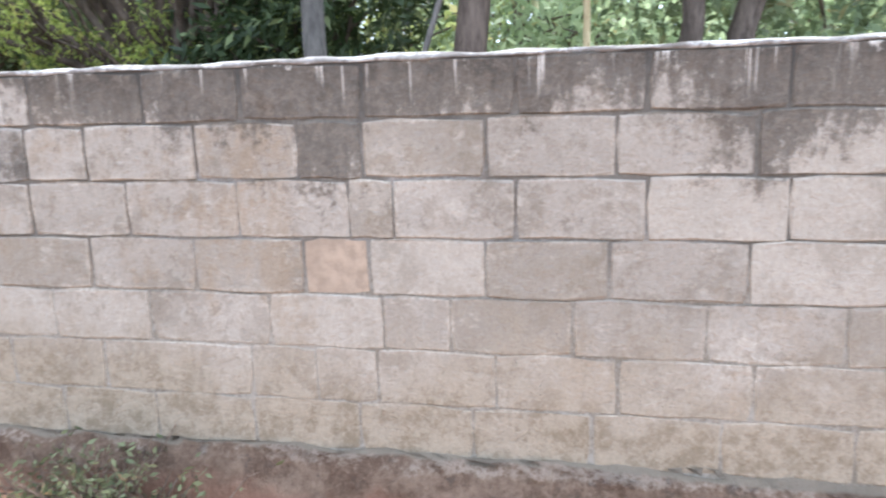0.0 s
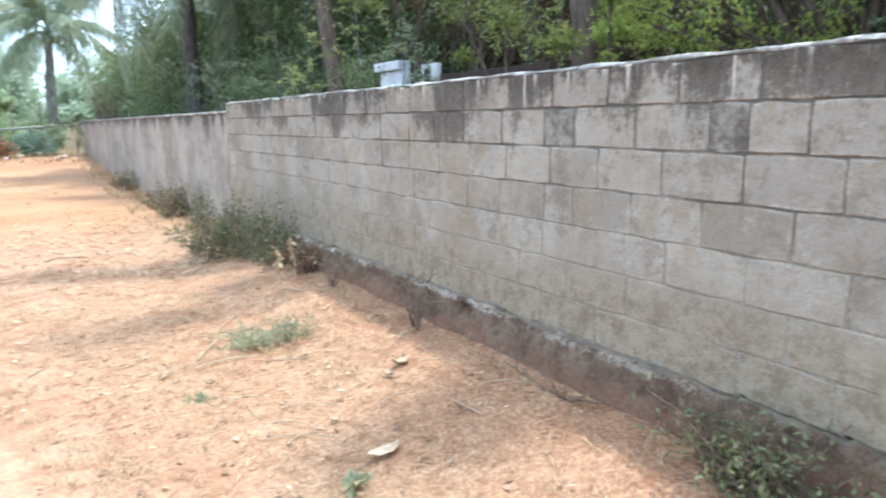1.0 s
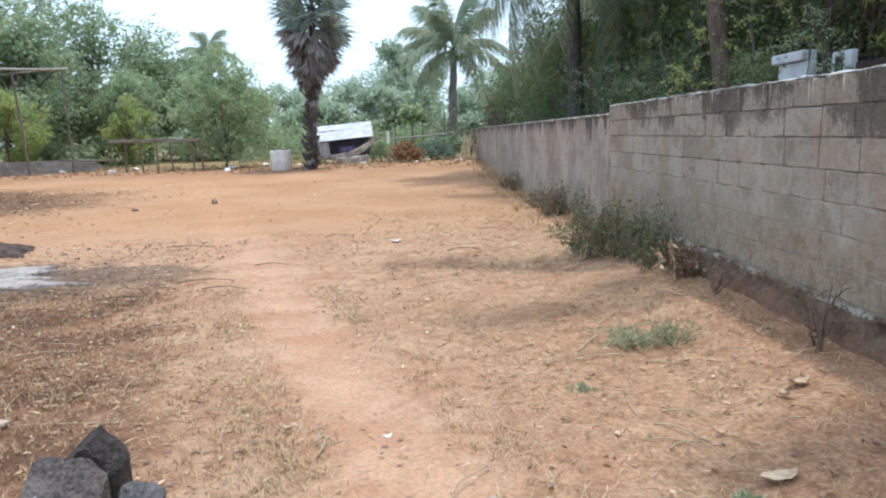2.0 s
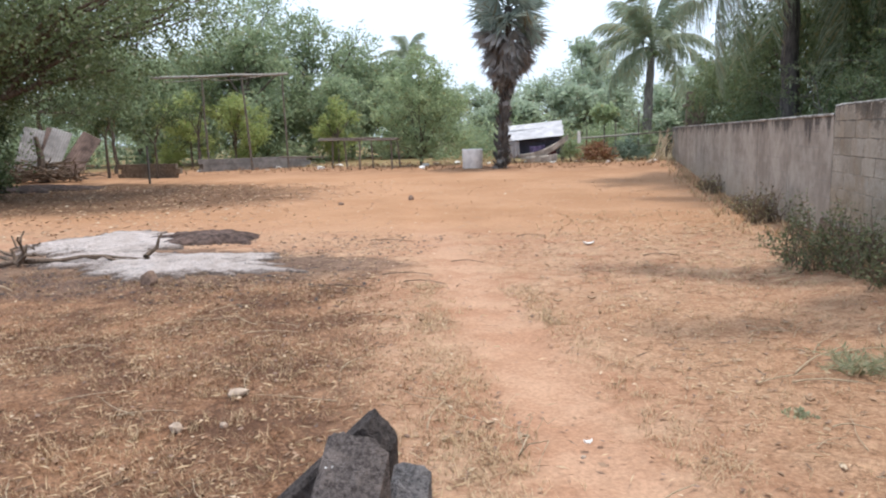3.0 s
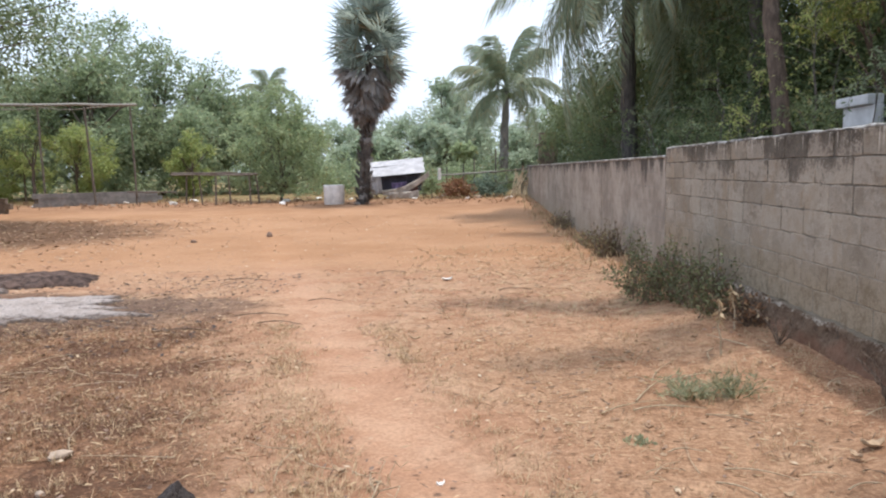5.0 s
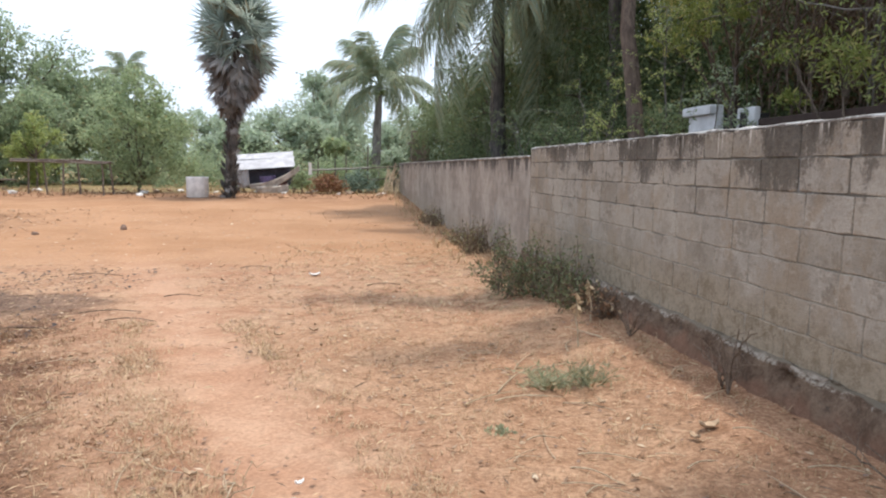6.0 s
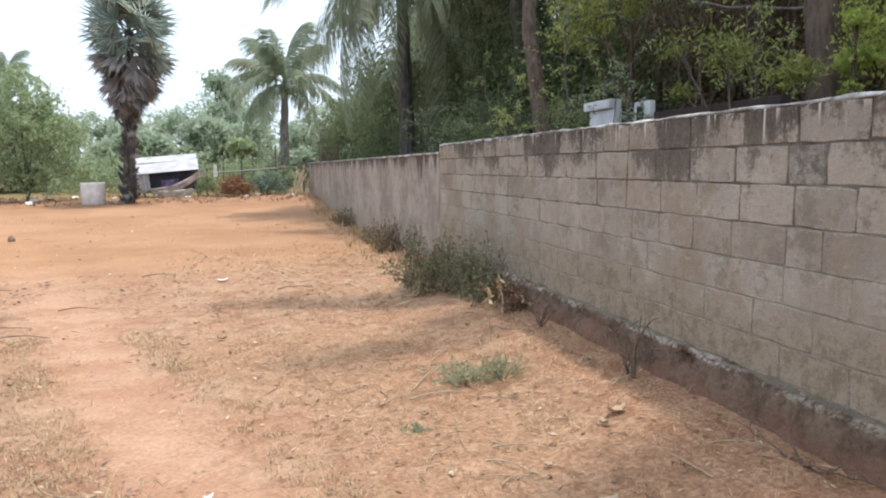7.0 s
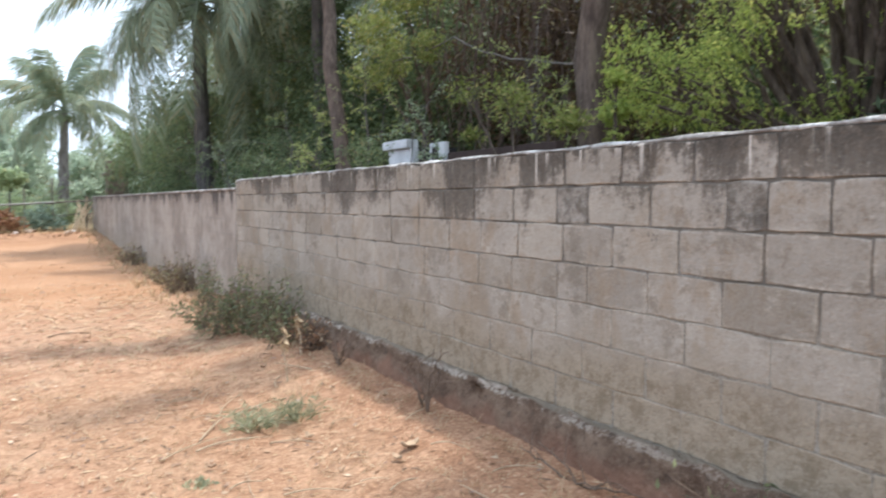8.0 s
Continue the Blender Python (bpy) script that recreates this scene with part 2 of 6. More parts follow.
    splash = (m.z + (m.noise(9.0, 5.0, 0.7, (1, 1, 0.5)) - 0.5) * 0.35).step(1.715, 1.745)
    c = m.mix(c, (0.66, 0.645, 0.61), (streak * 0.8).top(splash * 0.8))
    pits = m.cells(55.0).step(0.16, 0.07) * m.noise(6.0).step(0.5, 0.62)
    c = m.mix(c, (0.13, 0.12, 0.105), pits * 0.6)
    c = m.mix(c, m.mix((0.95, 0.868, 0.775), (1.12, 1.035, 0.93), fine.step(0.28, 0.72)), 1.0, "MULTIPLY")
    m.colour(c).bump(fine * 0.35 + tone * 0.5 + mid * 0.8 - pits * 0.6, 0.012, 0.9)
    return m.m


def mortar_material():
    m = Mat("mortar", rough=0.95, specular=0.15)
    fine, big = m.noise(60.0, 5.0, 0.7), m.noise(2.2, 5.0, 0.65)
    c = m.mix((0.20, 0.18, 0.155), (0.33, 0.31, 0.275), fine.step(0.3, 0.7))
    c = m.mix(c, (0.10, 0.08, 0.058), (big + (m.z - 1.2) * 0.18).step(0.40, 0.54) * 0.66)
    c = m.mix(c, m.mix((0.21, 0.178, 0.135), (0.335, 0.295, 0.24), (big * 0.5 + fine * 0.5).step(0.42, 0.58)), (m.z + big * 0.5 - 0.25).step(1.2, 0.9) * 0.92)
    runs = m.noise(4.5, 5.0, 0.65, (1, 1, 0.28))
    c = m.mix(c, (0.06, 0.055, 0.048), (m.z + (runs - 0.5) * 0.9).step(1.50, 1.72) * 0.8)
    m.colour(c).bump(fine, 0.008)
    return m.m


def coping_material():
    m = Mat("lime_coping", rough=0.95, specular=0.15)
    fine, big = m.noise(40.0, 5.0, 0.7), m.noise(3.2, 4.0)
    c = m.mix((0.22, 0.20, 0.175), (0.56, 0.545, 0.51), (big * 0.5 + fine * 0.5).step(0.42, 0.56))
    c = m.mix(c, (0.16, 0.14, 0.12), (fine * 0.35 + m.noise(7.0) * 0.65).step(0.47, 0.56) * 0.8)
    m.colour(c).bump(fine, 0.008)
    return m.m


def render_material():
    m = Mat("old_render", rough=0.94, specular=0.15)
    fine, big = m.noise(40.0, 5.0, 0.7), m.noise(0.9, 4.0)
    c = m.mix((0.26, 0.218, 0.178), (0.42, 0.365, 0.305), (big * 0.6 + m.noise(6.0, 5.0) * 0.4).step(0.38, 0.62))
    c = m.mix(c, (0.37, 0.30, 0.22), (m.z + big * 0.4).step(0.9, 0.4) * 0.5)
    brick = m.nt.nodes.new("ShaderNodeTexBrick")
    turn = m.nt.nodes.new("ShaderNodeCombineXYZ")
    m.nt.links.new(m.y.out, turn.inputs[0])
    m.nt.links.new(m.z.out, turn.inputs[1])
    m.nt.links.new(turn.outputs[0], brick.inputs["Vector"])
    for key, value in (("Scale", 1.0), ("Brick Width", 0.4), ("Row Height", 0.2), ("Mortar Size", 0.006), ("Mortar Smooth", 0.6)):
        brick.inputs[key].default_value = value
    c = m.mix(c, (0.22, 0.205, 0.185), Sock(m.nt, brick.outputs["Fac"]) * m.noise(1.5).step(0.38, 0.6) * 0.6)
    runs = m.noise(3.2, 5.0, 0.7, (1, 1, 0.12))
    c = m.mix(c, (0.07, 0.06, 0.052), (m.z + (runs - 0.5) * 1.3 + (m.noise(24.0, 5.0, 0.8) - 0.5) * 0.5).step(1.42, 1.60) * 0.9)
    c = m.mix(c, (0.13, 0.115, 0.10), m.noise(2.0, 4.0, 0.7, (1, 1, 0.06)).step(0.62, 0.70) * 0.2)
    m.colour(c).bump(fine, 0.006)
    return m.m


WALL_X, WALL_TOP, WALL_STEP = 2.30, 1.717, 8.75


def plinth_material():
    m = Mat("rough_plinth", rough=0.97, specular=0.12)
    fine, mid, patch = m.noise(38.0, 6.0, 0.75), m.noise(6.0, 6.0, 0.7), m.noise(2.2, 4.0)
    c = m.mix((0.115, 0.074, 0.05), (0.25, 0.175, 0.122), (mid * 0.6 + fine * 0.4).step(0.38, 0.62))
    c = m.mix(c, (0.075, 0.058, 0.046), m.noise(11.0, 5.0, 0.7).step(0.54, 0.68) * 0.7)
    c = m.mix(c, (0.30, 0.155, 0.10), (m.z + (patch - 0.5) * 0.4).step(0.25, 0.14) * 0.55)
    lime = (m.z + (fine - 0.5) * 0.06 + (mid - 0.5) * 0.07).step(0.322, 0.340)
    c = m.mix(c, (0.24, 0.20, 0.15), m.x.step(WALL_X - 0.024, WALL_X - 0.012) * m.z.step(0.33, 0.345) * 0.85)
    c = m.mix(c, (0.52, 0.455, 0.375), lime * m.x.step(WALL_X - 0.010, WALL_X - 0.026) * fine.step(0.38, 0.52) * (patch * 0.4 + mid * 0.35 + fine * 0.25).step(0.465, 0.525) * (m.y.step(0.8, 3.0) * 0.5 + 0.25))
    m.colour(c).bump(fine * 0.7 + mid, 0.03)
    return m.m


def granite_material(name, dark, light, bloom):
    m = Mat(name, rough=0.88, specular=0.2)
    fine, mid = m.noise(120.0, 5.0, 0.8), m.noise(26.0, 6.0, 0.7)
    c = m.mix(dark, light, fine.step(0.35, 0.65))
    c = m.mix(c, bloom, mid.step(0.46, 0.62) * 0.6)
    c = m.mix(c, (0.80, 0.79, 0.77), m.cells(46.0).step(0.13, 0.07) * m.noise(15.0).step(0.55, 0.6))
    m.colour(c).bump(fine * 0.6 + mid * 1.5, 0.02)
    return m.m


def ash_material():
    m = Mat("ash", rough=1.0, specular=0.05)
    fine, mid, lump = m.noise(34.0, 6.0, 0.8), m.noise(3.0, 6.0, 0.7), m.noise(11.0, 6.0, 0.75)
    c = m.mix((0.54, 0.45, 0.395), (0.78, 0.69, 0.635), (mid * 0.5 + lump * 0.5).step(0.38, 0.58))
    c = m.mix(c, (0.19, 0.15, 0.13), (fine * 0.45 + lump * 0.55).step(0.53, 0.60) * 0.8)
    c = m.mix(c, (0.09, 0.072, 0.065), (mid * 0.55 + fine * 0.45).step(0.55, 0.63) * 0.7)
    thin = (m.z + (fine - 0.5) * 0.07 + (lump - 0.5) * 0.09).step(0.052, 0.016)
    c = m.mix(c, m.mix((0.075, 0.06, 0.054), (0.25, 0.18, 0.135), fine.step(0.4, 0.6)), thin * 0.9)
    m.colour(c).bump(fine + lump * 1.5 + mid, 0.05)
    return m.m


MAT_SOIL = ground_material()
MAT_BLOCK, MAT_MORTAR, MAT_COPING, MAT_RENDER, MAT_PLINTH = block_material(), mortar_material(), coping_material(), render_material(), plinth_material()
MAT_PATCH = plain_material("tan_mortar", (0.335, 0.252, 0.18), 0.95, vary=0.2, scale=20)


def stained_material():
    m = Mat("mouldy_mortar", rough=0.95, specular=0.15)
    spots, wide = m.noise(24.0, 6.0, 0.8), m.noise(6.0, 6.0, 0.75)
    c = m.mix((0.235, 0.20, 0.16), (0.37, 0.33, 0.275), m.noise(9.0, 5.0, 0.7).step(0.4, 0.6))
    c = m.mix(c, m.mix((0.035, 0.03, 0.024), (0.14, 0.115, 0.09), spots.step(0.4, 0.62)), (wide * 0.75 + spots * 0.25).step(0.44, 0.60) * 0.85)
    m.colour(c).bump(spots + wide, 0.012)
    return m.m


MAT_DARKPATCH = stained_material()
# dust pales the front post; the rear slab's shade is in its dark tone
MAT_GRANITE = granite_material("dusty_granite", (0.07, 0.056, 0.05), (0.22, 0.185, 0.17), (0.30, 0.245, 0.215))
MAT_DARKGRANITE = granite_material("dark_granite", (0.035, 0.029, 0.027), (0.115, 0.097, 0.09), (0.15, 0.122, 0.107))
MAT_GREYGRANITE = granite_material("grey_granite", (0.10, 0.092, 0.092), (0.26, 0.245, 0.24), (0.33, 0.30, 0.285))
MAT_ASH = ash_material()
MAT_CHAR = plain_material("charred_soil", (0.085, 0.057, 0.046), 0.98, vary=0.6, scale=9, bump=0.04)
MAT_STRAW = leaf_material("straw", (0.36, 0.25, 0.13), (0.66, 0.50, 0.31), (0.22, 0.13, 0.07), 0.2, 0.15)
MAT_BROWNWEED = leaf_material("dead_weed", (0.15, 0.075, 0.04), (0.38, 0.21, 0.11), (0.46, 0.33, 0.19), 0.25, 0.15)
MAT_DRYLEAF = leaf_material("dry_leaf", (0.18, 0.10, 0.055), (0.46, 0.31, 0.19), (0.56, 0.44, 0.30), 0.15, 0.1)
MAT_TWIG = bark_material("twig", (0.10, 0.07, 0.05), (0.30, 0.22, 0.16), 40)
MAT_PALETWIG = bark_material("pale_twig", (0.40, 0.30, 0.19), (0.66, 0.54, 0.38), 40)
MAT_SHRUB = leaf_material("shrub_leaf", (0.088, 0.105, 0.05), (0.255, 0.27, 0.135), (0.27, 0.19, 0.10), 0.1, 0.35)
MAT_DULLWEED = leaf_material("dull_weed_leaf", (0.12, 0.09, 0.055), (0.28, 0.215, 0.125), (0.30, 0.28, 0.13), 0.25, 0.2)
MAT_WEED = leaf_material("weed_leaf", (0.18, 0.19, 0.105), (0.36, 0.365, 0.215), (0.45, 0.35, 0.19), 0.2, 0.3)
MAT_PALEWEED = leaf_material("pale_weed_leaf", (0.26, 0.28, 0.165), (0.44, 0.455, 0.28), (0.5, 0.42, 0.26), 0.15, 0.4)
MAT_GREYWEED = leaf_material("grey_weed_leaf", (0.13, 0.19, 0.14), (0.25, 0.33, 0.25), (0.3, 0.3, 0.2), 0.05, 0.3)
# bright green, raised further so the colour stands in for backlit glow
MAT_BRIGHT = leaf_material("bright_leaf", (0.20, 0.27, 0.06), (0.60, 0.68, 0.20), (0.60, 0.60, 0.18), 0.15, 0.68)
MAT_YELLOWGREEN = leaf_material("feathery_leaf", (0.12, 0.15, 0.03), (0.34, 0.38, 0.11), (0.45, 0.40, 0.15), 0.15, 0.5)
MAT_MANGO = leaf_material("glossy_dark_leaf", (0.02, 0.035, 0.012), (0.07, 0.10, 0.035), (0.20, 0.24, 0.10), 0.12, 0.25)
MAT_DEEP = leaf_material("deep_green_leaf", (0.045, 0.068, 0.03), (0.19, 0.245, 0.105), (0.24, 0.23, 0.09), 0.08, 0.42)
MAT_MIDGREEN = leaf_material("mid_green_leaf", (0.08, 0.11, 0.05), (0.25, 0.31, 0.15), (0.3, 0.27, 0.12), 0.08, 0.45)
# brown twigs and leaves, darkened so the colour also holds the grove's shade
MAT_RUST = leaf_material("shade_brown_leaf", (0.05, 0.032, 0.02), (0.15, 0.098, 0.055), (0.20, 0.16, 0.07), 0.12, 0.3)
# haze is put into the pale leaf colours of the next three
MAT_NEEM = leaf_material("neem_leaf", (0.19, 0.24, 0.14), (0.43, 0.51, 0.30), (0.34, 0.32, 0.17), 0.06, 0.55)
MAT_FARHAZE = leaf_material("haze_far_leaf", (0.34, 0.405, 0.285), (0.52, 0.60, 0.44), (0.38, 0.36, 0.25), 0.05, 0.6)
MAT_LIGHTTREE = leaf_material("light_tree_leaf", (0.25, 0.315, 0.17), (0.48, 0.57, 0.33), (0.36, 0.34, 0.16), 0.05, 0.55)
MAT_LEFTTREE = leaf_material("left_tree_leaf", (0.075, 0.105, 0.05), (0.25, 0.31, 0.145), (0.46, 0.49, 0.36), 0.06, 0.4)
MAT_REDSHRUB = leaf_material("red_brown_shrub_leaf", (0.20, 0.10, 0.05), (0.38, 0.20, 0.11), (0.3, 0.25, 0.1), 0.1, 0.2)
MAT_FROND = leaf_material("palm_leaflet", (0.19, 0.235, 0.155), (0.44, 0.50, 0.335), (0.42, 0.36, 0.20), 0.12, 0.45)
MAT_FAN = leaf_material("fan_leaf", (0.27, 0.33, 0.28), (0.53, 0.60, 0.52), (0.4, 0.36, 0.25), 0.08, 0.55)
MAT_DEADFAN = leaf_material("dead_fan_leaf", (0.20, 0.18, 0.168), (0.38, 0.35, 0.325), (0.36, 0.31, 0.26), 0.15, 0.15)
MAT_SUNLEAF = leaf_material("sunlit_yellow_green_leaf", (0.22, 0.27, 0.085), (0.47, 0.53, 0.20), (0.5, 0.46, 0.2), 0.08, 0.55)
MAT_DARKBARK = bark_material("dark_palm_bark", (0.05, 0.045, 0.042), (0.15, 0.135, 0.12), 9)
MAT_BARK = bark_material("bark", (0.06, 0.045, 0.035), (0.20, 0.155, 0.12))
MAT_REDBARK = bark_material("red_bark", (0.07, 0.05, 0.04), (0.20, 0.15, 0.115))
MAT_GREYBARK = bark_material("grey_bark", (0.085, 0.077, 0.068), (0.22, 0.195, 0.168))
MAT_PALMBARK = bark_material("palm_bark", (0.14, 0.125, 0.112), (0.32, 0.295, 0.265), 8)
MAT_BAMBOO = bark_material("bamboo", (0.38, 0.29, 0.15), (0.60, 0.48, 0.28), 20)
MAT_POLE = bark_material("weathered_pole", (0.10, 0.08, 0.065), (0.26, 0.215, 0.175), 22)
MAT_PALEPOLE = bark_material("pale_pole", (0.24, 0.22, 0.19), (0.46, 0.43, 0.38), 22)
MAT_WHITEWASH = plain_material("whitewash", (0.62, 0.625, 0.63), 0.9, vary=0.14, scale=6)
# wall tone darkened so that its colour holds the trees' shade
MAT_SHADEWALL = plain_material("shaded_wall", (0.055, 0.037, 0.03), 0.95, vary=0.3, scale=4)
MAT_GREYWALL = plain_material("grey_wall", (0.24, 0.225, 0.21), 0.93, vary=0.3, scale=4)
# near-black colour that stands in for the shade inside openings
MAT_DARK = plain_material("gap_shade", (0.03, 0.028, 0.025), 0.95, vary=0.3)
MAT_SHEET = plain_material("metal_sheet", (0.29, 0.27, 0.255), 0.6, 0.2, vary=0.35, scale=2.0)
MAT_RUSTSHEET = plain_material("rusted_sheet", (0.17, 0.12, 0.10), 0.75, 0.1, vary=0.5, scale=3.0)
MAT_WHITESHEET = plain_material("white_roof_sheet", (0.52, 0.515, 0.525), 0.6, vary=0.2, scale=3.0)
MAT_TARP = plain_material("dark_tarp", (0.10, 0.10, 0.135), 0.7, vary=0.5, scale=3.0)
MAT_SACK = plain_material("sack_cloth", (0.48, 0.42, 0.36), 0.9, vary=0.3, scale=4.0)
MAT_MAROON = plain_material("maroon_cloth", (0.17, 0.075, 0.075), 0.9, vary=0.4, scale=4.0)
MAT_VIOLET = plain_material("violet_cloth", (0.22, 0.17, 0.30), 0.9, vary=0.3, scale=4.0)
MAT_TUB = plain_material("pale_cement", (0.84, 0.84, 0.83), 0.9, vary=0.15, scale=6.0)
MAT_OLDBRICK = plain_material("old_brick", (0.20, 0.155, 0.115), 0.95, vary=0.4, scale=9.0)
MAT_STONE = plain_material("pale_stone", (0.43, 0.335, 0.255), 0.9, vary=0.3, scale=25.0)
MAT_BUFFSTONE = plain_material("buff_stone", (0.36, 0.28, 0.21), 0.9, vary=0.3, scale=25.0)
MAT_DARKSTONE = plain_material("dark_stone", (0.23, 0.155, 0.115), 0.9, vary=0.3, scale=25.0)
MAT_PAPER = plain_material("white_scrap", (0.80, 0.78, 0.74), 0.8, vary=0.08, scale=30.0)

rng = np.random.default_rng(7)


# ---- mesh helpers ----
def mesh_np(name, verts, faces, mat, smooth=False):
    """A mesh from arrays of corners and of faces, all of one size."""
    verts, faces = np.asarray(verts, dtype=np.float32), np.asarray(faces, dtype=np.int32)
    me = bpy.data.meshes.new(name)
    me.vertices.add(len(verts))
    me.vertices.foreach_set("co", verts.ravel())
    k = faces.shape[1]
    me.loops.add(faces.size)
    me.loops.foreach_set("vertex_index", faces.ravel())
    me.polygons.add(len(faces))
    me.polygons.foreach_set("loop_start", np.arange(0, faces.size, k, dtype=np.int32))
    me.update(calc_edges=True)
    me.validate()
    me.materials.append(mat)
    if smooth:
        me.polygons.foreach_set("use_smooth", np.ones(len(faces), dtype=bool))
    return me


def child(name, me, parent, label=""):
    ob = new(name, me)
    ob.parent = parent
    if label:
        ob["label"] = label
    return ob


def part(name, bm, mat, parent, label="", smooth=False):
    me = bpy.data.meshes.new(name)
    bm.to_mesh(me)
    bm.free()
    me.materials.append(mat)
    if smooth:
        me.polygons.foreach_set("use_smooth", np.ones(len(me.polygons), dtype=bool))
    return child(name, me, parent, label)


def root(name, at, label, category, group="", kind=""):
    ob = new(name)
    ob.location = at
    ob.empty_display_size = 0.1
    return tagged(ob, label, category, group, kind)


def thing(name, bm, mat, at, label, category, group="", kind="", smooth=False):
    me = bpy.data.meshes.new(name)
    bm.to_mesh(me)
    bm.free()
    me.materials.append(mat)
    if smooth:
        me.polygons.foreach_set("use_smooth", np.ones(len(me.polygons), dtype=bool))
    ob = new(name, me)
    ob.location = at
    return tagged(ob, label, category, group, kind)


def add_box(bm, lo, hi, bevel=0.0, wobble=0.0, m=None):
    """A box between two corners, its edges bevelled, its corners slightly off true."""
    made = bmesh.ops.create_cube(bm, size=1.0)["verts"]
    lo, hi = Vector(lo), Vector(hi)
    for v in made:
        v.co = Vector((lo[i] + (v.co[i] + 0.5) * (hi[i] - lo[i]) for i in range(3)))
        if wobble:
            v.co += Vector(rng.uniform(-wobble, wobble, 3))
    if bevel:
        edges = list({e for v in made for e in v.link_edges})
        got = bmesh.ops.bevel(bm, geom=edges, offset=bevel, segments=2, affect="EDGES", profile=0.6)
        made = list({v for f in got["faces"] for v in f.verts} | {v for v in made if v.is_valid})
    if m is not None:
        bmesh.ops.transform(bm, matrix=m, verts=made)
    return made


def tube_arrays(points, radii, sides=7, start=0):
    """Corners and quads of a tapering tube along points."""
    pts = np.asarray(points, dtype=float)
    n = len(pts)
    way = np.gradient(pts, axis=0)
    way /= np.linalg.norm(way, axis=1)[:, None] + 1e-9
    ref = np.array((0.0, 0.0, 1.0)) if abs(way[0][2]) < 0.9 else np.array((1.0, 0.0, 0.0))
    a = np.cross(way, ref)
    a /= np.linalg.norm(a, axis=1)[:, None] + 1e-9
    b = np.cross(way, a)
    ang = np.linspace(0, 2 * np.pi, sides, endpoint=False)
    r = np.asarray(radii, dtype=float)
    ring = pts[:, None, :] + r[:, None, None] * (np.cos(ang)[None, :, None] * a[:, None, :] + np.sin(ang)[None, :, None] * b[:, None, :])
    verts = ring.reshape(-1, 3)
    faces = []
    for i in range(n - 1):
        for j in range(sides):
            k = (j + 1) % sides
            faces.append((start + i * sides + j, start + i * sides + k, start + (i + 1) * sides + k, start + (i + 1) * sides + j))
    return verts, faces


def tubes_mesh(name, lines, mat, sides=7, smooth=True):
    """One mesh of several tubes; each line is (points, radii)."""
    vs, fs, n = [], [], 0
    for pts, radii in lines:
        v, f = tube_arrays(pts, radii, sides, n)
        vs.append(v)
        fs += f
        n += len(v)
    return mesh_np(name, np.concatenate(vs), fs, mat, smooth)


def bent(a, b, sag=0.0, steps=7, jitter=0.0):
    """A slightly bent line from a to b."""
    a, b = np.asarray(a, float), np.asarray(b, float)
    t = np.linspace(0, 1, steps)[:, None]
    p = a + (b - a) * t
    p[:, 2] += sag * 4 * (t[:, 0] * (1 - t[:, 0]))
    if jitter:
        w = np.sin(t[:, 0] * np.pi)[:, None]
        p += w * rng.normal(0, jitter, p.shape)
    return p


def leaf_arrays(centres, length, width, droop=0.0, spread=0.35):
    """Folded rhombic leaves about the given points, turned at random; droop pulls their tips down."""
    n = len(centres)
    way = rng.normal(0, 1, (n, 3))
    way[:, 2] -= droop * 1.6
    way /= np.linalg.norm(way, axis=1)[:, None]
    side = np.cross(way, rng.normal(0, 1, (n, 3)))
    side /= np.linalg.norm(side, axis=1)[:, None]
    up = np.cross(side, way)
    s = rng.uniform(1 - spread, 1 + spread, (n, 1))
    L, Wd = length * s, width * s
    v = np.empty((n, 4, 3))
    v[:, 0] = centres
    v[:, 1] = centres + way * L * 0.45 + side * Wd * 0.5 + up * Wd * 0.15
    v[:, 2] = centres + way * L
    v[:, 3] = centres + way * L * 0.45 - side * Wd * 0.5 + up * Wd * 0.15
    return v.reshape(-1, 3), np.arange(n * 4).reshape(n, 4)


def clump_points(blobs, n, clump=0.22, per=14, hollow=0.45):
    """n points in small clumps, within blobs (x, y, z, radius, flatness), denser to the outside."""
    w = np.array([b[3] ** 2 for b in blobs])
    count = max(1, n // per)
    pick = rng.choice(len(blobs), count, p=w / w.sum())
    b = np.array([(bb + (0.8,))[:5] for bb in blobs])[pick]
    d = rng.normal(0, 1, (count, 3))
    d /= np.linalg.norm(d, axis=1)[:, None]
    rad = (hollow + (1 - hollow) * rng.random(count) ** 0.6) * b[:, 3] * rng.uniform(0.75, 1.18, count)
    c = b[:, :3] + d * rad[:, None] * np.stack((np.ones(count), np.ones(count), b[:, 4]), 1)
    pts = np.repeat(c, per, axis=0)
    size = np.repeat(clump * b[:, 3] * rng.uniform(0.5, 1.3, count), per)
    return pts + rng.normal(0, 0.5, pts.shape) * size[:, None]


def crown_mesh(name, blobs, n, leaf, mat, slim=0.45, clump=0.22, droop=0.2, hollow=0.45):
    pts = clump_points(blobs, n, clump, hollow=hollow)
    v, f = leaf_arrays(pts, leaf, leaf * slim, droop)
    return mesh_np(name, v, f, mat)


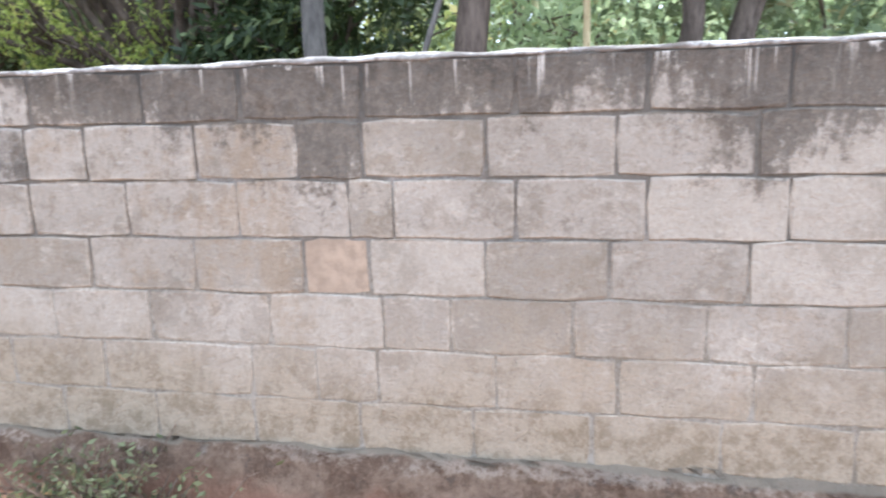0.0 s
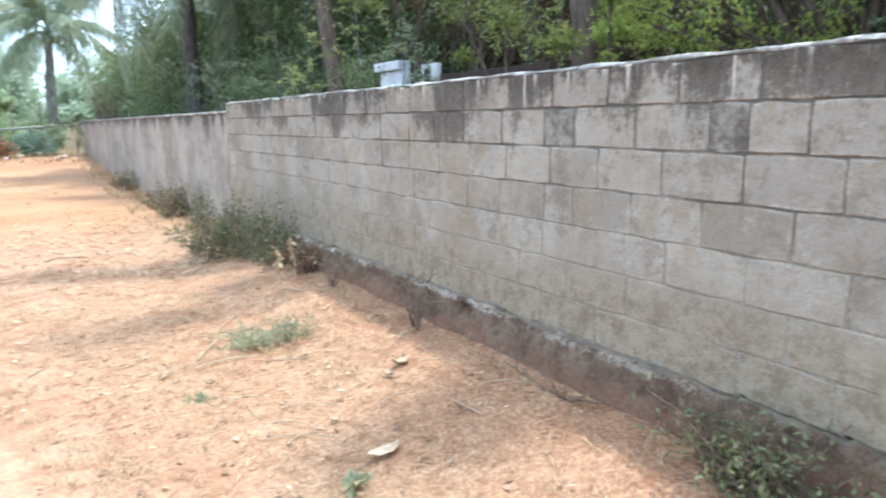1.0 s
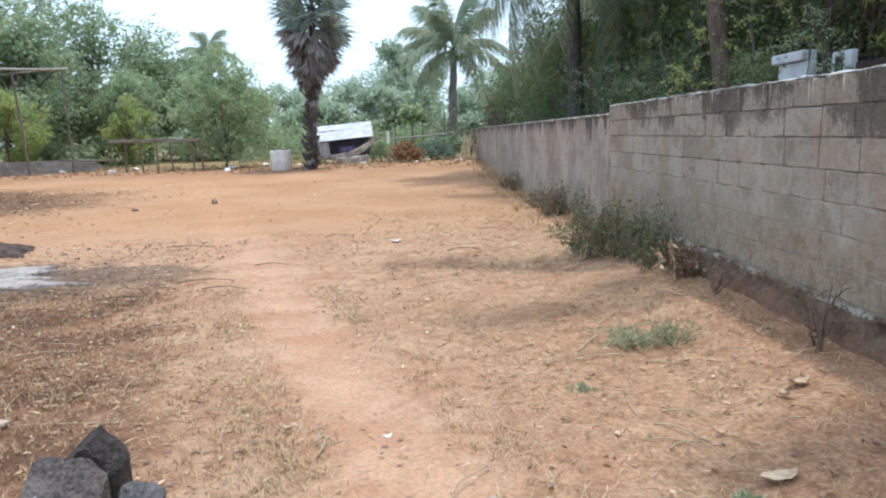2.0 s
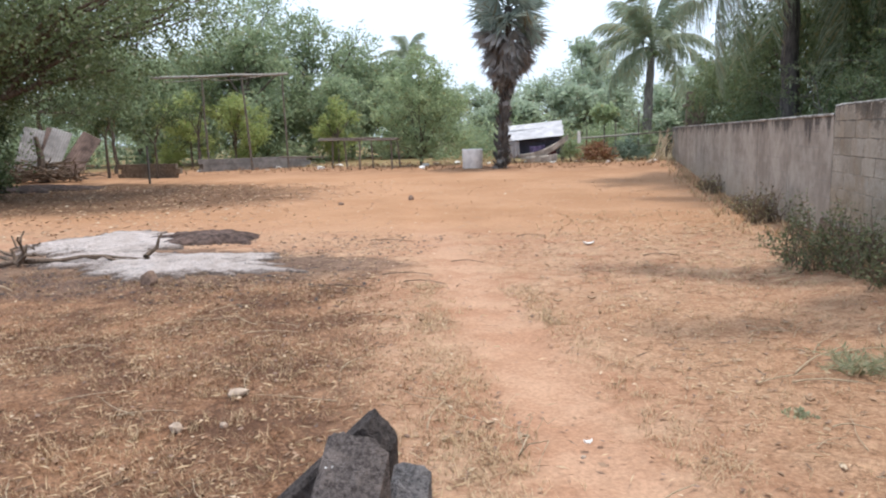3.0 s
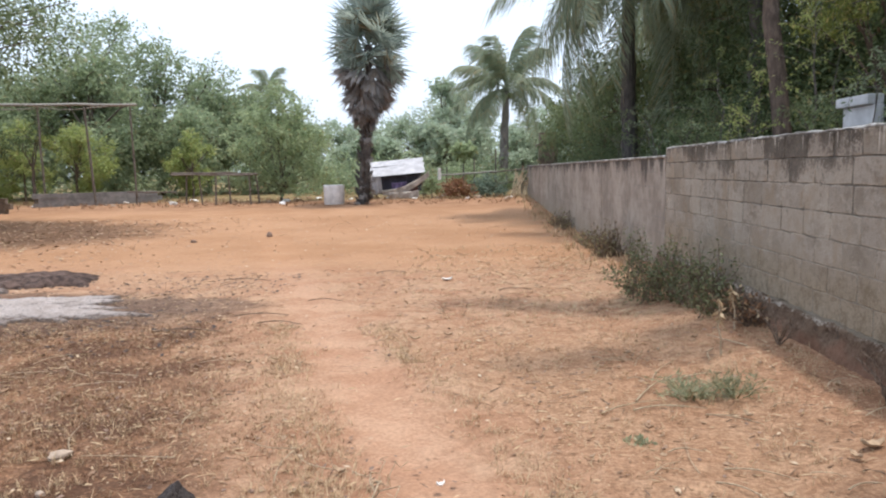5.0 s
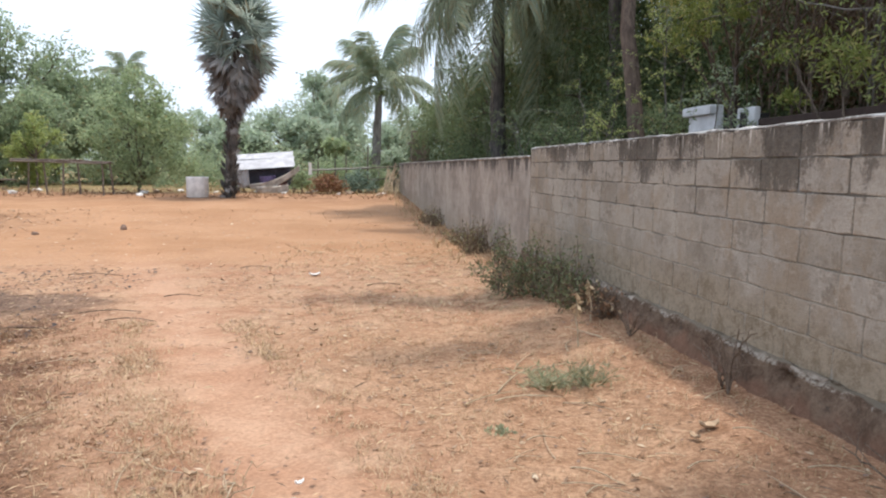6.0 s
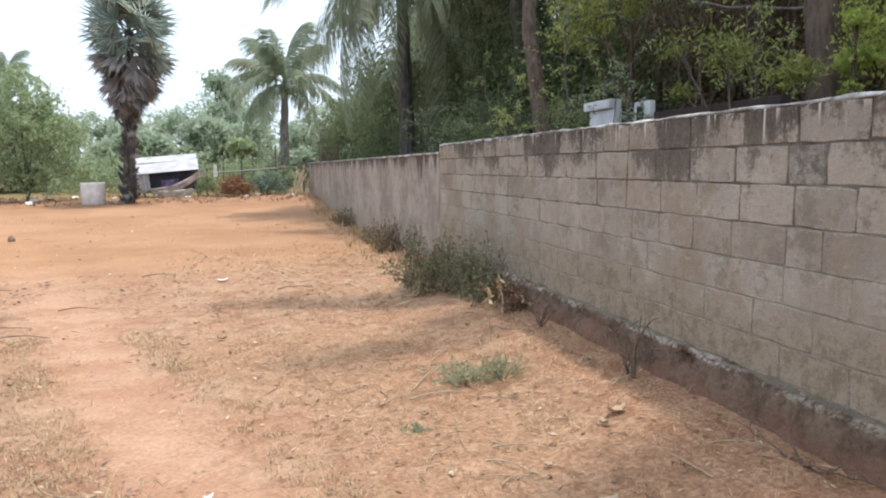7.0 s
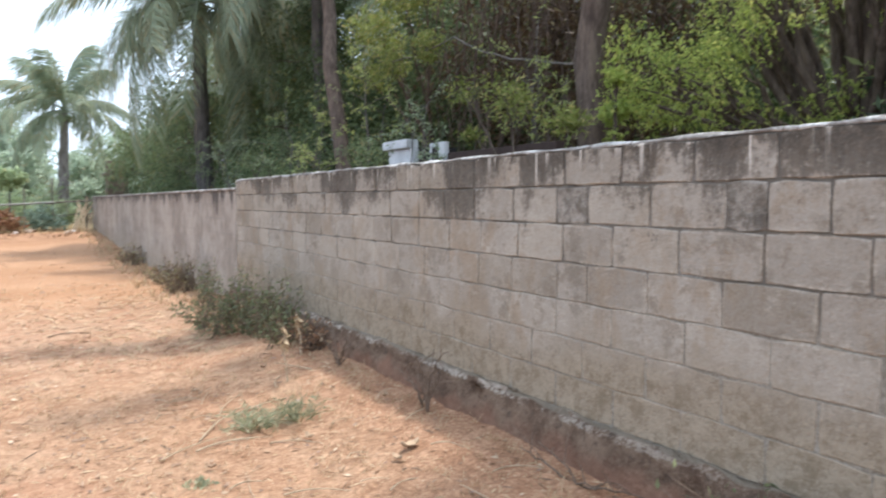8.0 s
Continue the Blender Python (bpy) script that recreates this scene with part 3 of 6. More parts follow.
def leafy_tree(name, base, trunk_r, fork, blobs, n, leaf, mat, bark, label, category="tree", group="", slim=0.45, clump=0.22, droop=0.2, lean=(0, 0), hollow=0.45, hang=False):
    """Trunk with limbs that reach into every blob, and a crown of many leaves. Blobs are given about the base."""
    ob = root(name, base, label, category, group)
    top = np.array((lean[0], lean[1], fork))
    stem = bent((0, 0, -0.1), top, 0, 8, trunk_r * 0.35)
    child("trunk", tubes_mesh("trunk", [(stem, np.linspace(trunk_r * 1.2, trunk_r * 0.75, 8))], bark, 8), ob)
    for b in blobs:
        c = np.array(b[:3])
        start = stem[int(rng.integers(6, 8))]
        arm = bent(start, c, 0.15 * b[3], 7, 0.05 * b[3])
        lines = [(arm, np.linspace(trunk_r * 0.55, trunk_r * 0.12, 7))]
        for k in range(4):
            d = rng.normal(0, 1, 3)
            d[2] = abs(d[2]) * 0.6 if not hang else -abs(d[2])
            d /= np.linalg.norm(d)
            lines.append((bent(arm[3 + k % 3], c + d * b[3] * 0.9, 0.08, 6, 0.06 * b[3]), np.linspace(trunk_r * 0.22, trunk_r * 0.04, 6)))
        child("limb", tubes_mesh("limb", lines, bark, 6), ob)
    child("crown", crown_mesh("crown", blobs, n, leaf, mat, slim, clump, droop, hollow), ob)
    return ob


def smooth_step(a, b, v):
    t = np.clip((v - a) / (b - a), 0, 1)
    return t * t * (3 - 2 * t)


def ground_height(x, y):
    """The lie of the land: a low bank along the wall, and a slight rise at the far end of the lot."""
    bank = 0.14 * smooth_step(1.1, 2.15, x) * (1 - smooth_step(8, 14, y))
    rise = smooth_step(16, 31, y) * (0.12 + 0.22 * smooth_step(-60, -10, x))
    return bank + rise


def on_ground(x, y, dz=0.0):
    return (x, y, float(ground_height(x, y)) + dz)


# ---- ground ----
def build_ground():
    def axis(lo, hi, step, far):
        mid = np.arange(lo, hi, step)
        grow = [step]
        while sum(grow) < far:
            grow.append(grow[-1] * 1.12)
        out = np.cumsum(grow)
        return np.concatenate((lo - out[::-1], mid, hi - step + out))
    xs, ys = axis(-7.0, 2.5, 0.06, 1500), axis(0.9, 9.5, 0.06, 1500)
    gx, gy = np.meshgrid(xs, ys, indexing="ij")
    z = ground_height(gx, gy)
    near = np.clip(1 - np.hypot(gx + 1, gy - 4) / 30, 0, 1)
    flat = np.empty(gx.shape)
    for i in range(len(xs)):
        for j in range(len(ys)):
            if near[i, j] > 0:
                p = Vector((gx[i, j], gy[i, j], 0))
                flat[i, j] = 0.020 * noise.noise(p * 0.9) + 0.012 * noise.noise(p * 3.1) + 0.010 * noise.noise(p * 9.0)
            else:
                flat[i, j] = 0
    z = z + flat * np.sqrt(near)
    path = np.exp(-((gx + gy * 0.348 - 0.52) / 0.3) ** 2) * (gy < 12) * (gy > -3)
    z -= 0.025 * path
    nx, ny = len(xs), len(ys)
    idx = np.arange(nx * ny).reshape(nx, ny)
    faces = np.stack((idx[:-1, :-1], idx[1:, :-1], idx[1:, 1:], idx[:-1, 1:]), -1).reshape(-1, 4)
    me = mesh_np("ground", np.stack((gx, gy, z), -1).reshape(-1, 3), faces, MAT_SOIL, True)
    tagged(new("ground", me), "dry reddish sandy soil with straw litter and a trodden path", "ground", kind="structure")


build_ground()

# ---- block wall ----
COURSE_Z = (1.700, 1.520, 1.327, 1.130, 0.935, 0.745, 0.550, 0.362)
# joints along the wall where the bond changes; beyond them the blocks repeat
JOINTS = (
    (5.34, 4.96, 4.58, 4.22, 3.86, 3.50, 3.18, 2.72, 2.34, 1.95, 1.54, 1.16, 0.72, 0.36, -0.06, -0.55),
    (5.25, 4.83, 4.32, 3.87, 3.53, 3.17, 2.78, 2.40, 2.17, 1.77, 1.38, 1.20, 0.96, 0.54, 0.17, -0.05),
    (4.99, 4.62, 4.30, 3.88, 3.47, 3.10, 2.73, 2.35, 2.00, 1.61, 1.21, 0.82, 0.40, 0.0, -0.15, -0.55),
    (4.19, 3.80, 3.48, 3.13, 2.79, 2.39, 2.17, 1.78, 1.39, 0.99, 0.58, 0.17, -0.06, -0.45),
    (4.40, 4.00, 3.60, 3.20, 2.80, 2.40, 2.00, 1.57, 1.17, 0.77, 0.31, -0.10, -0.33, -0.73),
    (4.20, 3.80, 3.42, 3.00, 2.60, 2.20, 1.78, 1.38, 0.98, 0.39, 0.15, -0.07, -0.48),
    (4.00, 3.60, 3.20, 2.80, 2.40, 1.98, 1.58, 1.18, 0.79, 0.40, 0.0, -0.40),
)
PATCHES = {(1, 2.17): MAT_DARKPATCH, (1, 1.20): MAT_DARKPATCH, (3, -0.06): MAT_PATCH}


def block_meshes(mat, count=8, round_off=0.006):
    """Faces of hand-set blocks, 0.38 x 0.185 m, with chipped, rounded edges."""
    out = []
    for _ in range(count):
        L, H = 0.38 / 2, 0.185 / 2
        outline = [(-1, -1), (-0.4, -1), (0.3, -1), (1, -1), (1, 0.1), (1, 1), (0.45, 1), (-0.3, 1), (-1, 1), (-1, -0.1)]
        bm = bmesh.new()
        rings = []
        for depth, inset in ((0.05, 0.0), (0.0055, 0.0), (0.0, round_off)):
            ring = []
            for k, (a, b) in enumerate(outline):
                j = rng.uniform(-0.0055, 0.0055, 2) if depth < 0.05 else (0, 0)
                corner = 0.005 if abs(a) == 1 and abs(b) == 1 and depth < 0.05 else 0.0
                ring.append(bm.verts.new((depth + (rng.uniform(0, 0.0022) if depth == 0 else 0), a * (L - inset - corner) + j[0], b * (H - inset * 0.8 - corner) + j[1])))
            rings.append(ring)
        n = len(outline)
        for r in range(2):
            for k in range(n):
                bm.faces.new((rings[r][k], rings[r][(k + 1) % n], rings[r + 1][(k + 1) % n], rings[r + 1][k]))
        bm.faces.new(rings[2])
        bmesh.ops.recalc_face_normals(bm, faces=bm.faces[:])
        me = bpy.data.meshes.new("concrete_block")
        bm.to_mesh(me)
        bm.free()
        me.materials.append(mat)
        out.append(me)
    return out


def rough_strip(name, y0, y1, section, mat, parent, step=0.06, jitter=0.006, label="", wave=0.0):
    """A long bar along y with an uneven surface; section is a closed outline in x and z."""
    ys = np.arange(y0, y1 + step, step)
    k = len(section)
    v = []
    for y in ys:
        for i, (x, z) in enumerate(section):
            q = Vector((i * 7.3, y * 6.0, 0))
            slow = Vector((i * 0.35, y * 1.7, 3.3))
            v.append((x + wave * noise.noise(slow) + jitter * noise.noise(q) * 1.6 + rng.normal(0, jitter * 0.3), y, z + wave * 0.6 * noise.noise(slow + Vector((0, 0, 5.0))) + jitter * noise.noise(q + Vector((0, 0, 9.1))) * 1.6))
    f = [(i * k + j, i * k + (j + 1) % k, (i + 1) * k + (j + 1) % k, (i + 1) * k + j) for i in range(len(ys) - 1) for j in range(k)]
    return child(name, mesh_np(name, v, f, mat), parent, label)


def build_wall():
    wall = root("wall_east", (0, 0, 0), "grey concrete block boundary wall stained black by mould", "wall", kind="structure")
    bm = bmesh.new()
    add_box(bm, (WALL_X + 0.0056, -7.0, -0.3), (WALL_X + 0.17, WALL_STEP, 0.93))
    add_box(bm, (WALL_X + 0.0085, -7.0, 0.931), (WALL_X + 0.17, WALL_STEP, 1.702))
    part("mortar_core", bm, MAT_MORTAR, wall)
    rough_strip("coping", -7.0, WALL_STEP, [(WALL_X + 0.004, 1.699), (WALL_X + 0.006, 1.710), (WALL_X + 0.02, 1.717), (WALL_X + 0.09, 1.720), (WALL_X + 0.172, 1.712), (WALL_X + 0.174, 1.69)], MAT_COPING, wall, 0.035, 0.007, "whitish lime mortar coping")
    rough_strip("plinth", -7.0, WALL_STEP + 0.2, [(WALL_X + 0.1, -0.3), (WALL_X - 0.12, -0.3), (WALL_X - 0.095, 0.12), (WALL_X - 0.075, 0.20), (WALL_X - 0.062, 0.26), (WALL_X - 0.048, 0.315), (WALL_X - 0.036, 0.338), (WALL_X - 0.022, 0.352), (WALL_X - 0.008, 0.362), (WALL_X + 0.004, 0.368), (WALL_X + 0.02, 0.362), (WALL_X + 0.1, 0.355)], MAT_PLINTH, wall, 0.03, 0.017, "rough brown footing with a whitish mortar ledge", 0.028)
    meshes = block_meshes(MAT_BLOCK)
    special = {mat: block_meshes(mat, 2, 0.006) for mat in (MAT_DARKPATCH, MAT_PATCH)}
    for c, known in enumerate(JOINTS):
        z1, z0 = COURSE_Z[c], COURSE_Z[c + 1]
        cuts = list(known)
        while cuts[0] < WALL_STEP:
            cuts.insert(0, min(WALL_STEP, cuts[0] + rng.uniform(0.38, 0.405)))
        if cuts[0] - cuts[1] < 0.1:
            cuts.pop(1)
        while cuts[-1] > -4.0:
            cuts.append(cuts[-1] - rng.uniform(0.39, 0.41))
        for y1, y0 in zip(cuts[:-1], cuts[1:]):
            mat = PATCHES.get((c, y0))
            me = (special[mat] if mat else meshes)[int(rng.integers(0, 2 if mat else len(meshes)))]
            b = child("concrete_block", me, wall)
            gap = rng.uniform(0.003, 0.009) if c < 2 else rng.uniform(0.0015, 0.006) if c < 4 else rng.uniform(0.001, 0.003)
            sink = 0.001 + (0.002 if mat and c < 4 else 0.0) + rng.uniform(-0.001, 0.001) * (1 if c > 3 else 2)
            b.location = (WALL_X + sink, (y0 + y1) / 2, (z0 + z1) / 2)
            b.rotation_euler = (radians(rng.normal(0, 0.35)), radians(rng.normal(0, 0.1)), radians(rng.normal(0, 0.05)))
            b.scale = (1, (y1 - y0 - gap) / 0.38, (z1 - z0 - gap) / 0.185)


def build_low_wall():
    wall = root("wall_low", (0, 0, 0), "lower stretch of wall in stained grey cement render", "wall", kind="structure")
    y0, y1, top = WALL_STEP, 30.2, 1.62
    bm = bmesh.new()
    add_box(bm, (WALL_X + 0.012, y0 + 0.002, -0.3), (WALL_X + 0.17, y1, top - 0.02))
    part("mortar_core", bm, MAT_MORTAR, wall)
    rough_strip("coping", y0 + 0.003, y1, [(WALL_X - 0.012, top - 0.035), (WALL_X - 0.012, top - 0.004), (WALL_X + 0.08, top), (WALL_X + 0.18, top - 0.01), (WALL_X + 0.18, top - 0.04)], MAT_COPING, wall, 0.1, 0.006, "thin cement coping")
    cuts = [y0 + 0.003, 10.9, 12.3, 13.1, 15.4, 17.9, 20.3, 22.8, 25.2, 27.7, y1]
    for a, b in zip(cuts[:-1], cuts[1:]):
        bm = bmesh.new()
        add_box(bm, (WALL_X + rng.uniform(-0.004, 0.003), a + 0.011, -0.25), (WALL_X + 0.05, b - 0.011, top - 0.03), 0.006)
        part("render_panel", bm, MAT_RENDER, wall)


build_wall()
build_low_wall()


# ---- behind the wall ----
def build_hut():
    hut = root("outbuilding", (4.4, 7.55, 0), "small whitewashed outbuilding with a flat slab roof and dark doorway", "outbuilding")
    def box(name, lo, hi, mat, bevel=0.01, label=""):
        bm = bmesh.new()
        add_box(bm, lo, hi, bevel)
        return part(name, bm, mat, hut, label)
    box("wall", (0.0, 0.30, -0.1), (0.11, 0.98, 2.14), MAT_WHITEWASH)
    box("roof_slab", (-0.06, 0.34, 2.145), (0.13, 1.06, 2.265), MAT_WHITEWASH, 0.02)
    # the opening is a solid block, its shade put into the colour
    box("doorway", (0.115, -0.17, -0.1), (0.42, 0.97, 2.13), MAT_DARK, 0.005, "solid block coloured dark for the doorway's shade")
    side = box("wall", (0.0, -0.54, -0.1), (0.07, -0.18, 2.17), MAT_WHITEWASH)
    bm = bmesh.new()
    add_box(bm, (-0.012, -0.40, 1.84), (0.02, -0.26, 2.12), 0.003)
    part("window", bm, MAT_DARK, side, "slit window as a block coloured dark for the shade inside")
    # this wall's dark colour stands in for shade under the trees
    box("wall", (0.04, -2.6, -0.1), (0.16, -0.55, 2.03), MAT_SHADEWALL, 0.01, "unpainted wall darkened in colour for the grove's shade")


def wispy_shrub(base, tips, mat, label, leaf=0.06, per=26):
    """Thin arching stems with small leaves set in pairs along side twigs."""
    ob = root("wispy_shrub", base, label, "shrub", "wispy shrubs behind the wall")
    pts = []
    for tip in tips:
        tip = np.array(tip, float)
        main = bent((0, 0, 0), tip, 0.22 * float(np.linalg.norm(tip[:2])) + 0.1, 10, 0.05)
        lines = [(main, np.linspace(0.018, 0.004, 10))]
        for k in range(11):
            a = main[3 + int(rng.integers(0, 7))]
            d = rng.normal(0, 0.32, 3) + np.array((0, 0, -0.02)) + 0.12 * tip / (np.linalg.norm(tip) + 1e-6)
            twig = bent(a, a + d, 0.05, 6, 0.015)
            lines.append((twig, np.linspace(0.006, 0.002, 6)))
            u = rng.uniform(0.2, 1.0, per)
            q = np.stack([np.interp(u, np.linspace(0, 1, 6), twig[:, i]) for i in range(3)], 1)
            pts.append(q + rng.normal(0, 0.018, q.shape))
        child("stem", tubes_mesh("stem", lines, MAT_GREYBARK, 5), ob)
    v, f = leaf_arrays(np.concatenate(pts), leaf, leaf * 0.34, 0.35)
    child("foliage", mesh_np("foliage", v, f, mat), ob)
    return ob


def hanging_vines():
    lines = []
    for _ in range(90):
        x, y, top = rng.uniform(5.9, 7.4), rng.uniform(5.8, 10.5), rng.uniform(4.0, 6.0)
        low = rng.uniform(1.6, 3.4)
        lines.append((bent((x, y, top), (x + rng.normal(0, 0.25), y + rng.normal(0, 0.35), low), -0.1, 9, 0.06), np.linspace(0.012, 0.006, 9)))
    ob = new("hanging_vines", tubes_mesh("hanging_vines", lines, MAT_REDBARK, 4))
    tagged(ob, "tangle of brown hanging vines in the shady grove", "vines", kind="stuff")


def build_behind_wall():
    lumps = [(rng.uniform(-1.9, 0.1), rng.uniform(-2.2, 2.0), z, rng.uniform(0.28, 0.55), 1.1) for z in np.linspace(1.9, 5.8, 44)]
    leafy_tree("tree", on_ground(7.2, 3.5), 0.13, 1.4, lumps, 34000, 0.06, MAT_BRIGHT, MAT_BARK, "bright green leafy tree behind the wall", slim=0.35, droop=0.7, hollow=0.3)
    leafy_tree("tree", on_ground(8.6, 4.2), 0.13, 1.6, [(-0.4, -1.4, 2.0, 0.9), (-0.3, 0.8, 2.2, 1.1), (0.2, 1.8, 3.4, 1.0)], 7000, 0.12, MAT_DEEP, MAT_BARK, "dark leafy tree in the shady grove", "tree", "trees in the shady grove", slim=0.35, droop=0.5)
    leafy_tree("tree", on_ground(6.9, 1.7), 0.10, 1.2, [(-0.5, 0.3, 2.0, 0.85), (0.0, -0.35, 2.5, 0.9), (0.5, 0.4, 3.2, 1.1), (-0.3, 0.9, 1.5, 0.8), (-0.2, -0.2, 1.3, 0.7)], 11000, 0.15, MAT_MANGO, MAT_BARK, "dark glossy-leaved tree behind the wall", slim=0.28, droop=0.3)
    # its small high blobs over the wall are unseen, added to shade the soil
    leafy_tree("tree", on_ground(5.5, 1.10), 0.095, 4.6, [(0.2, 0.0, 6.2, 1.6), (0.7, -0.6, 7.0, 1.6), (0.1, 0.8, 7.2, 1.3), (-2.7, 1.3, 6.2, 0.42, 0.6), (-2.3, 1.4, 6.2, 0.42, 0.6), (-1.8, 1.5, 6.2, 0.42, 0.6), (-1.4, 1.5, 6.2, 0.42, 0.6), (-2.5, 1.35, 6.1, 0.36, 0.6), (-2.0, 1.45, 6.1, 0.36, 0.6), (-1.6, 1.5, 6.1, 0.36, 0.6), (-1.0, 1.3, 6.2, 0.5, 0.6)], 13000, 0.14, MAT_NEEM, MAT_GREYBARK, "slender grey-trunked tree behind the wall", lean=(-0.05, 0.35))
    leafy_tree("tree", on_ground(5.6, 0.12), 0.13, 4.2, [(0.5, -0.5, 6.0, 1.6), (0.9, -1.2, 6.8, 1.6), (0.6, -2.0, 6.6, 1.6)], 7000, 0.14, MAT_NEEM, MAT_REDBARK, "reddish-barked tree behind the wall", lean=(0.1, 0.0))
    leafy_tree("tree", on_ground(5.65, -1.50), 0.085, 3.6, [(0.2, 0.3, 5.2, 1.7), (1.0, -1.0, 5.8, 1.7), (0.6, 0.6, 3.4, 0.7), (0.7, -0.6, 2.6, 0.6)], 7500, 0.14, MAT_NEEM, MAT_BARK, "dark-trunked tree behind the wall")
    leafy_tree("tree", on_ground(5.9, -2.0), 0.11, 3.4, [(0.4, -0.8, 4.8, 1.6), (0.8, -1.6, 3.6, 1.1), (1.2, 0.4, 2.6, 0.9), (1.0, -0.8, 2.0, 0.8)], 7500, 0.12, MAT_MIDGREEN, MAT_BARK, "dark-trunked tree with leafy side shoots behind the wall")
    ob = new("leaning_stick", tubes_mesh("leaning_stick", [(bent((0, 0.55, 0), (0, -0.62, 3.2), 0, 6, 0.02), np.linspace(0.03, 0.018, 6))], MAT_GREYBARK, 6))
    ob.location = on_ground(5.2, 0.46)
    tagged(ob, "slanting grey stick among the trees behind the wall", "stick")
    # limbs out of view, added over the wall to cast bands of shade
    high = [(-4.0, 2.3), (-3.4, 2.25), (-2.8, 2.15), (-2.2, 2.05), (-1.6, 1.8), (-3.2, -0.15), (-2.7, 0.1), (-2.1, 0.45), (-1.5, 0.6)]
    old = leafy_tree("tree", on_ground(5.2, 5.25), 0.17, 4.9, [(a, b, 6.4, 0.38, 0.6) for a, b in high] + [(0.3, 0.6, 7.4, 1.4), (0.3, 2.0, 7.0, 1.5), (0.9, 3.2, 7.0, 1.5)], 12000, 0.14, MAT_NEEM, MAT_REDBARK, "large old tree with unseen high limbs over the wall that shade the soil", hollow=0.1)
    child("limb", tubes_mesh("limb", [(bent((0.05, 0.1, 2.8), (0.3, 3.3, 3.72), -0.15, 9, 0.015), np.linspace(0.016, 0.011, 9)), (bent((0.3, 3.3, 3.72), (0.3, 6.0, 3.8), -0.1, 8, 0.015), np.linspace(0.011, 0.006, 8))], MAT_GREYBARK, 6), old, "bare pale arching limb")
    leafy_tree("tree", on_ground(8.3, 8.4), 0.16, 1.4, [(-0.3, 0.4, 3.6, 1.9), (-0.2, 2.6, 4.0, 2.0), (-0.6, -1.0, 4.2, 1.7), (0.4, -2.4, 4.4, 1.8), (0.4, 1.4, 2.2, 1.5), (-1.2, 0.2, 4.6, 1.2), (-1.0, -1.8, 2.6, 1.0)], 24000, 0.13, MAT_RUST, MAT_BARK, "bushy brown tree, the grove's shade put into its leaf colour", slim=0.25, droop=0.5, hollow=0.2)
    leafy_tree("tree", on_ground(5.5, 12.5), 0.165, 7.4, [(0.9, 0.6, 7.6, 1.2), (1.2, 2.6, 7.8, 1.3), (0.6, 1.4, 9.0, 1.3)], 6000, 0.12, MAT_NEEM, MAT_REDBARK, "tall leaning tree with a brown trunk behind the wall", slim=0.3, droop=0.6, lean=(0.1, 1.55))
    leafy_tree("tree", on_ground(6.5, 10.9), 0.05, 2.6, [(-1.0, 0.6, 3.6, 0.4), (-1.0, -0.2, 3.8, 0.45), (-1.0, 0.3, 4.4, 0.6), (-0.9, -0.6, 4.8, 0.5), (-1.0, -1.5, 3.8, 0.35), (-0.8, -1.2, 5.0, 0.6)], 6000, 0.085, MAT_YELLOWGREEN, MAT_BARK, "slender tree with yellow-green feathery foliage", slim=0.3, droop=0.7, hollow=0.2)
    for k, (x, y, z, r) in enumerate(((4.5, 8.9, 1.95, 0.5), (4.4, 5.6, 2.35, 0.42), (4.9, 13.9, 2.6, 0.75), (4.1, 13.2, 2.1, 0.6))):
        leafy_tree("sapling", on_ground(x, y), 0.03, z * 0.6, [(0, 0, z, r, 0.5), (0.2, -0.6, z - 0.25, r * 0.6, 0.4), (-0.2, 0.6, z + 0.15, r * 0.6, 0.4), (0.1, 0.9, z - 0.3, r * 0.45, 0.4)], 1500, 0.075, MAT_YELLOWGREEN if k == 1 else MAT_MIDGREEN, MAT_BARK, "sapling with fine feathery leaves behind the wall", "sapling", "saplings behind the wall", slim=0.25, droop=0.2, hollow=0.1, clump=0.4)
    for x, y, h in ((8.8, 15.6, 7.0), (7.4, 18.4, 7.6), (8.2, 22.5, 8.0), (8.0, 27.0, 7.6), (9.0, 12.2, 6.6), (9.4, 32.0, 7.5)):
        leafy_tree("tree", on_ground(x, y), 0.14, h * 0.5, [(0, 0, h * 0.8, 2.0), (-0.6, 1.4, h * 0.6, 1.7), (-0.5, -1.4, h * 0.62, 1.7), (0.8, 0.4, h, 1.8), (-0.9, 0.2, h * 0.4, 1.5), (0.2, -0.6, h * 0.25, 1.4)], 19000, 0.15, MAT_DEEP, MAT_BARK, "tall dark leafy tree behind the wall", "tree", "tall dark trees behind the wall", hollow=0.15, droop=0.5, slim=0.3)
    for x, y, h in ((5.6, 24.6, 6.6), (6.9, 22.0, 6.4), (4.9, 29.0, 5.0)):
        leafy_tree("tree", on_ground(x, y), 0.10, h * 0.5, [(0, 0, h * 0.8, 1.5), (-0.9, 1.2, h * 0.6, 1.2), (-0.9, -1.2, h * 0.62, 1.2), (0.4, 0.4, h, 1.4), (-1.3, 0.2, h * 0.42, 1.0), (-0.6, -0.6, h * 0.25, 1.1)], 8000, 0.20, MAT_MIDGREEN, MAT_BARK, "drooping mid-green tree over the low wall", "tree", "drooping trees over the low wall", hollow=0.2, droop=0.9, slim=0.22, clump=0.3)
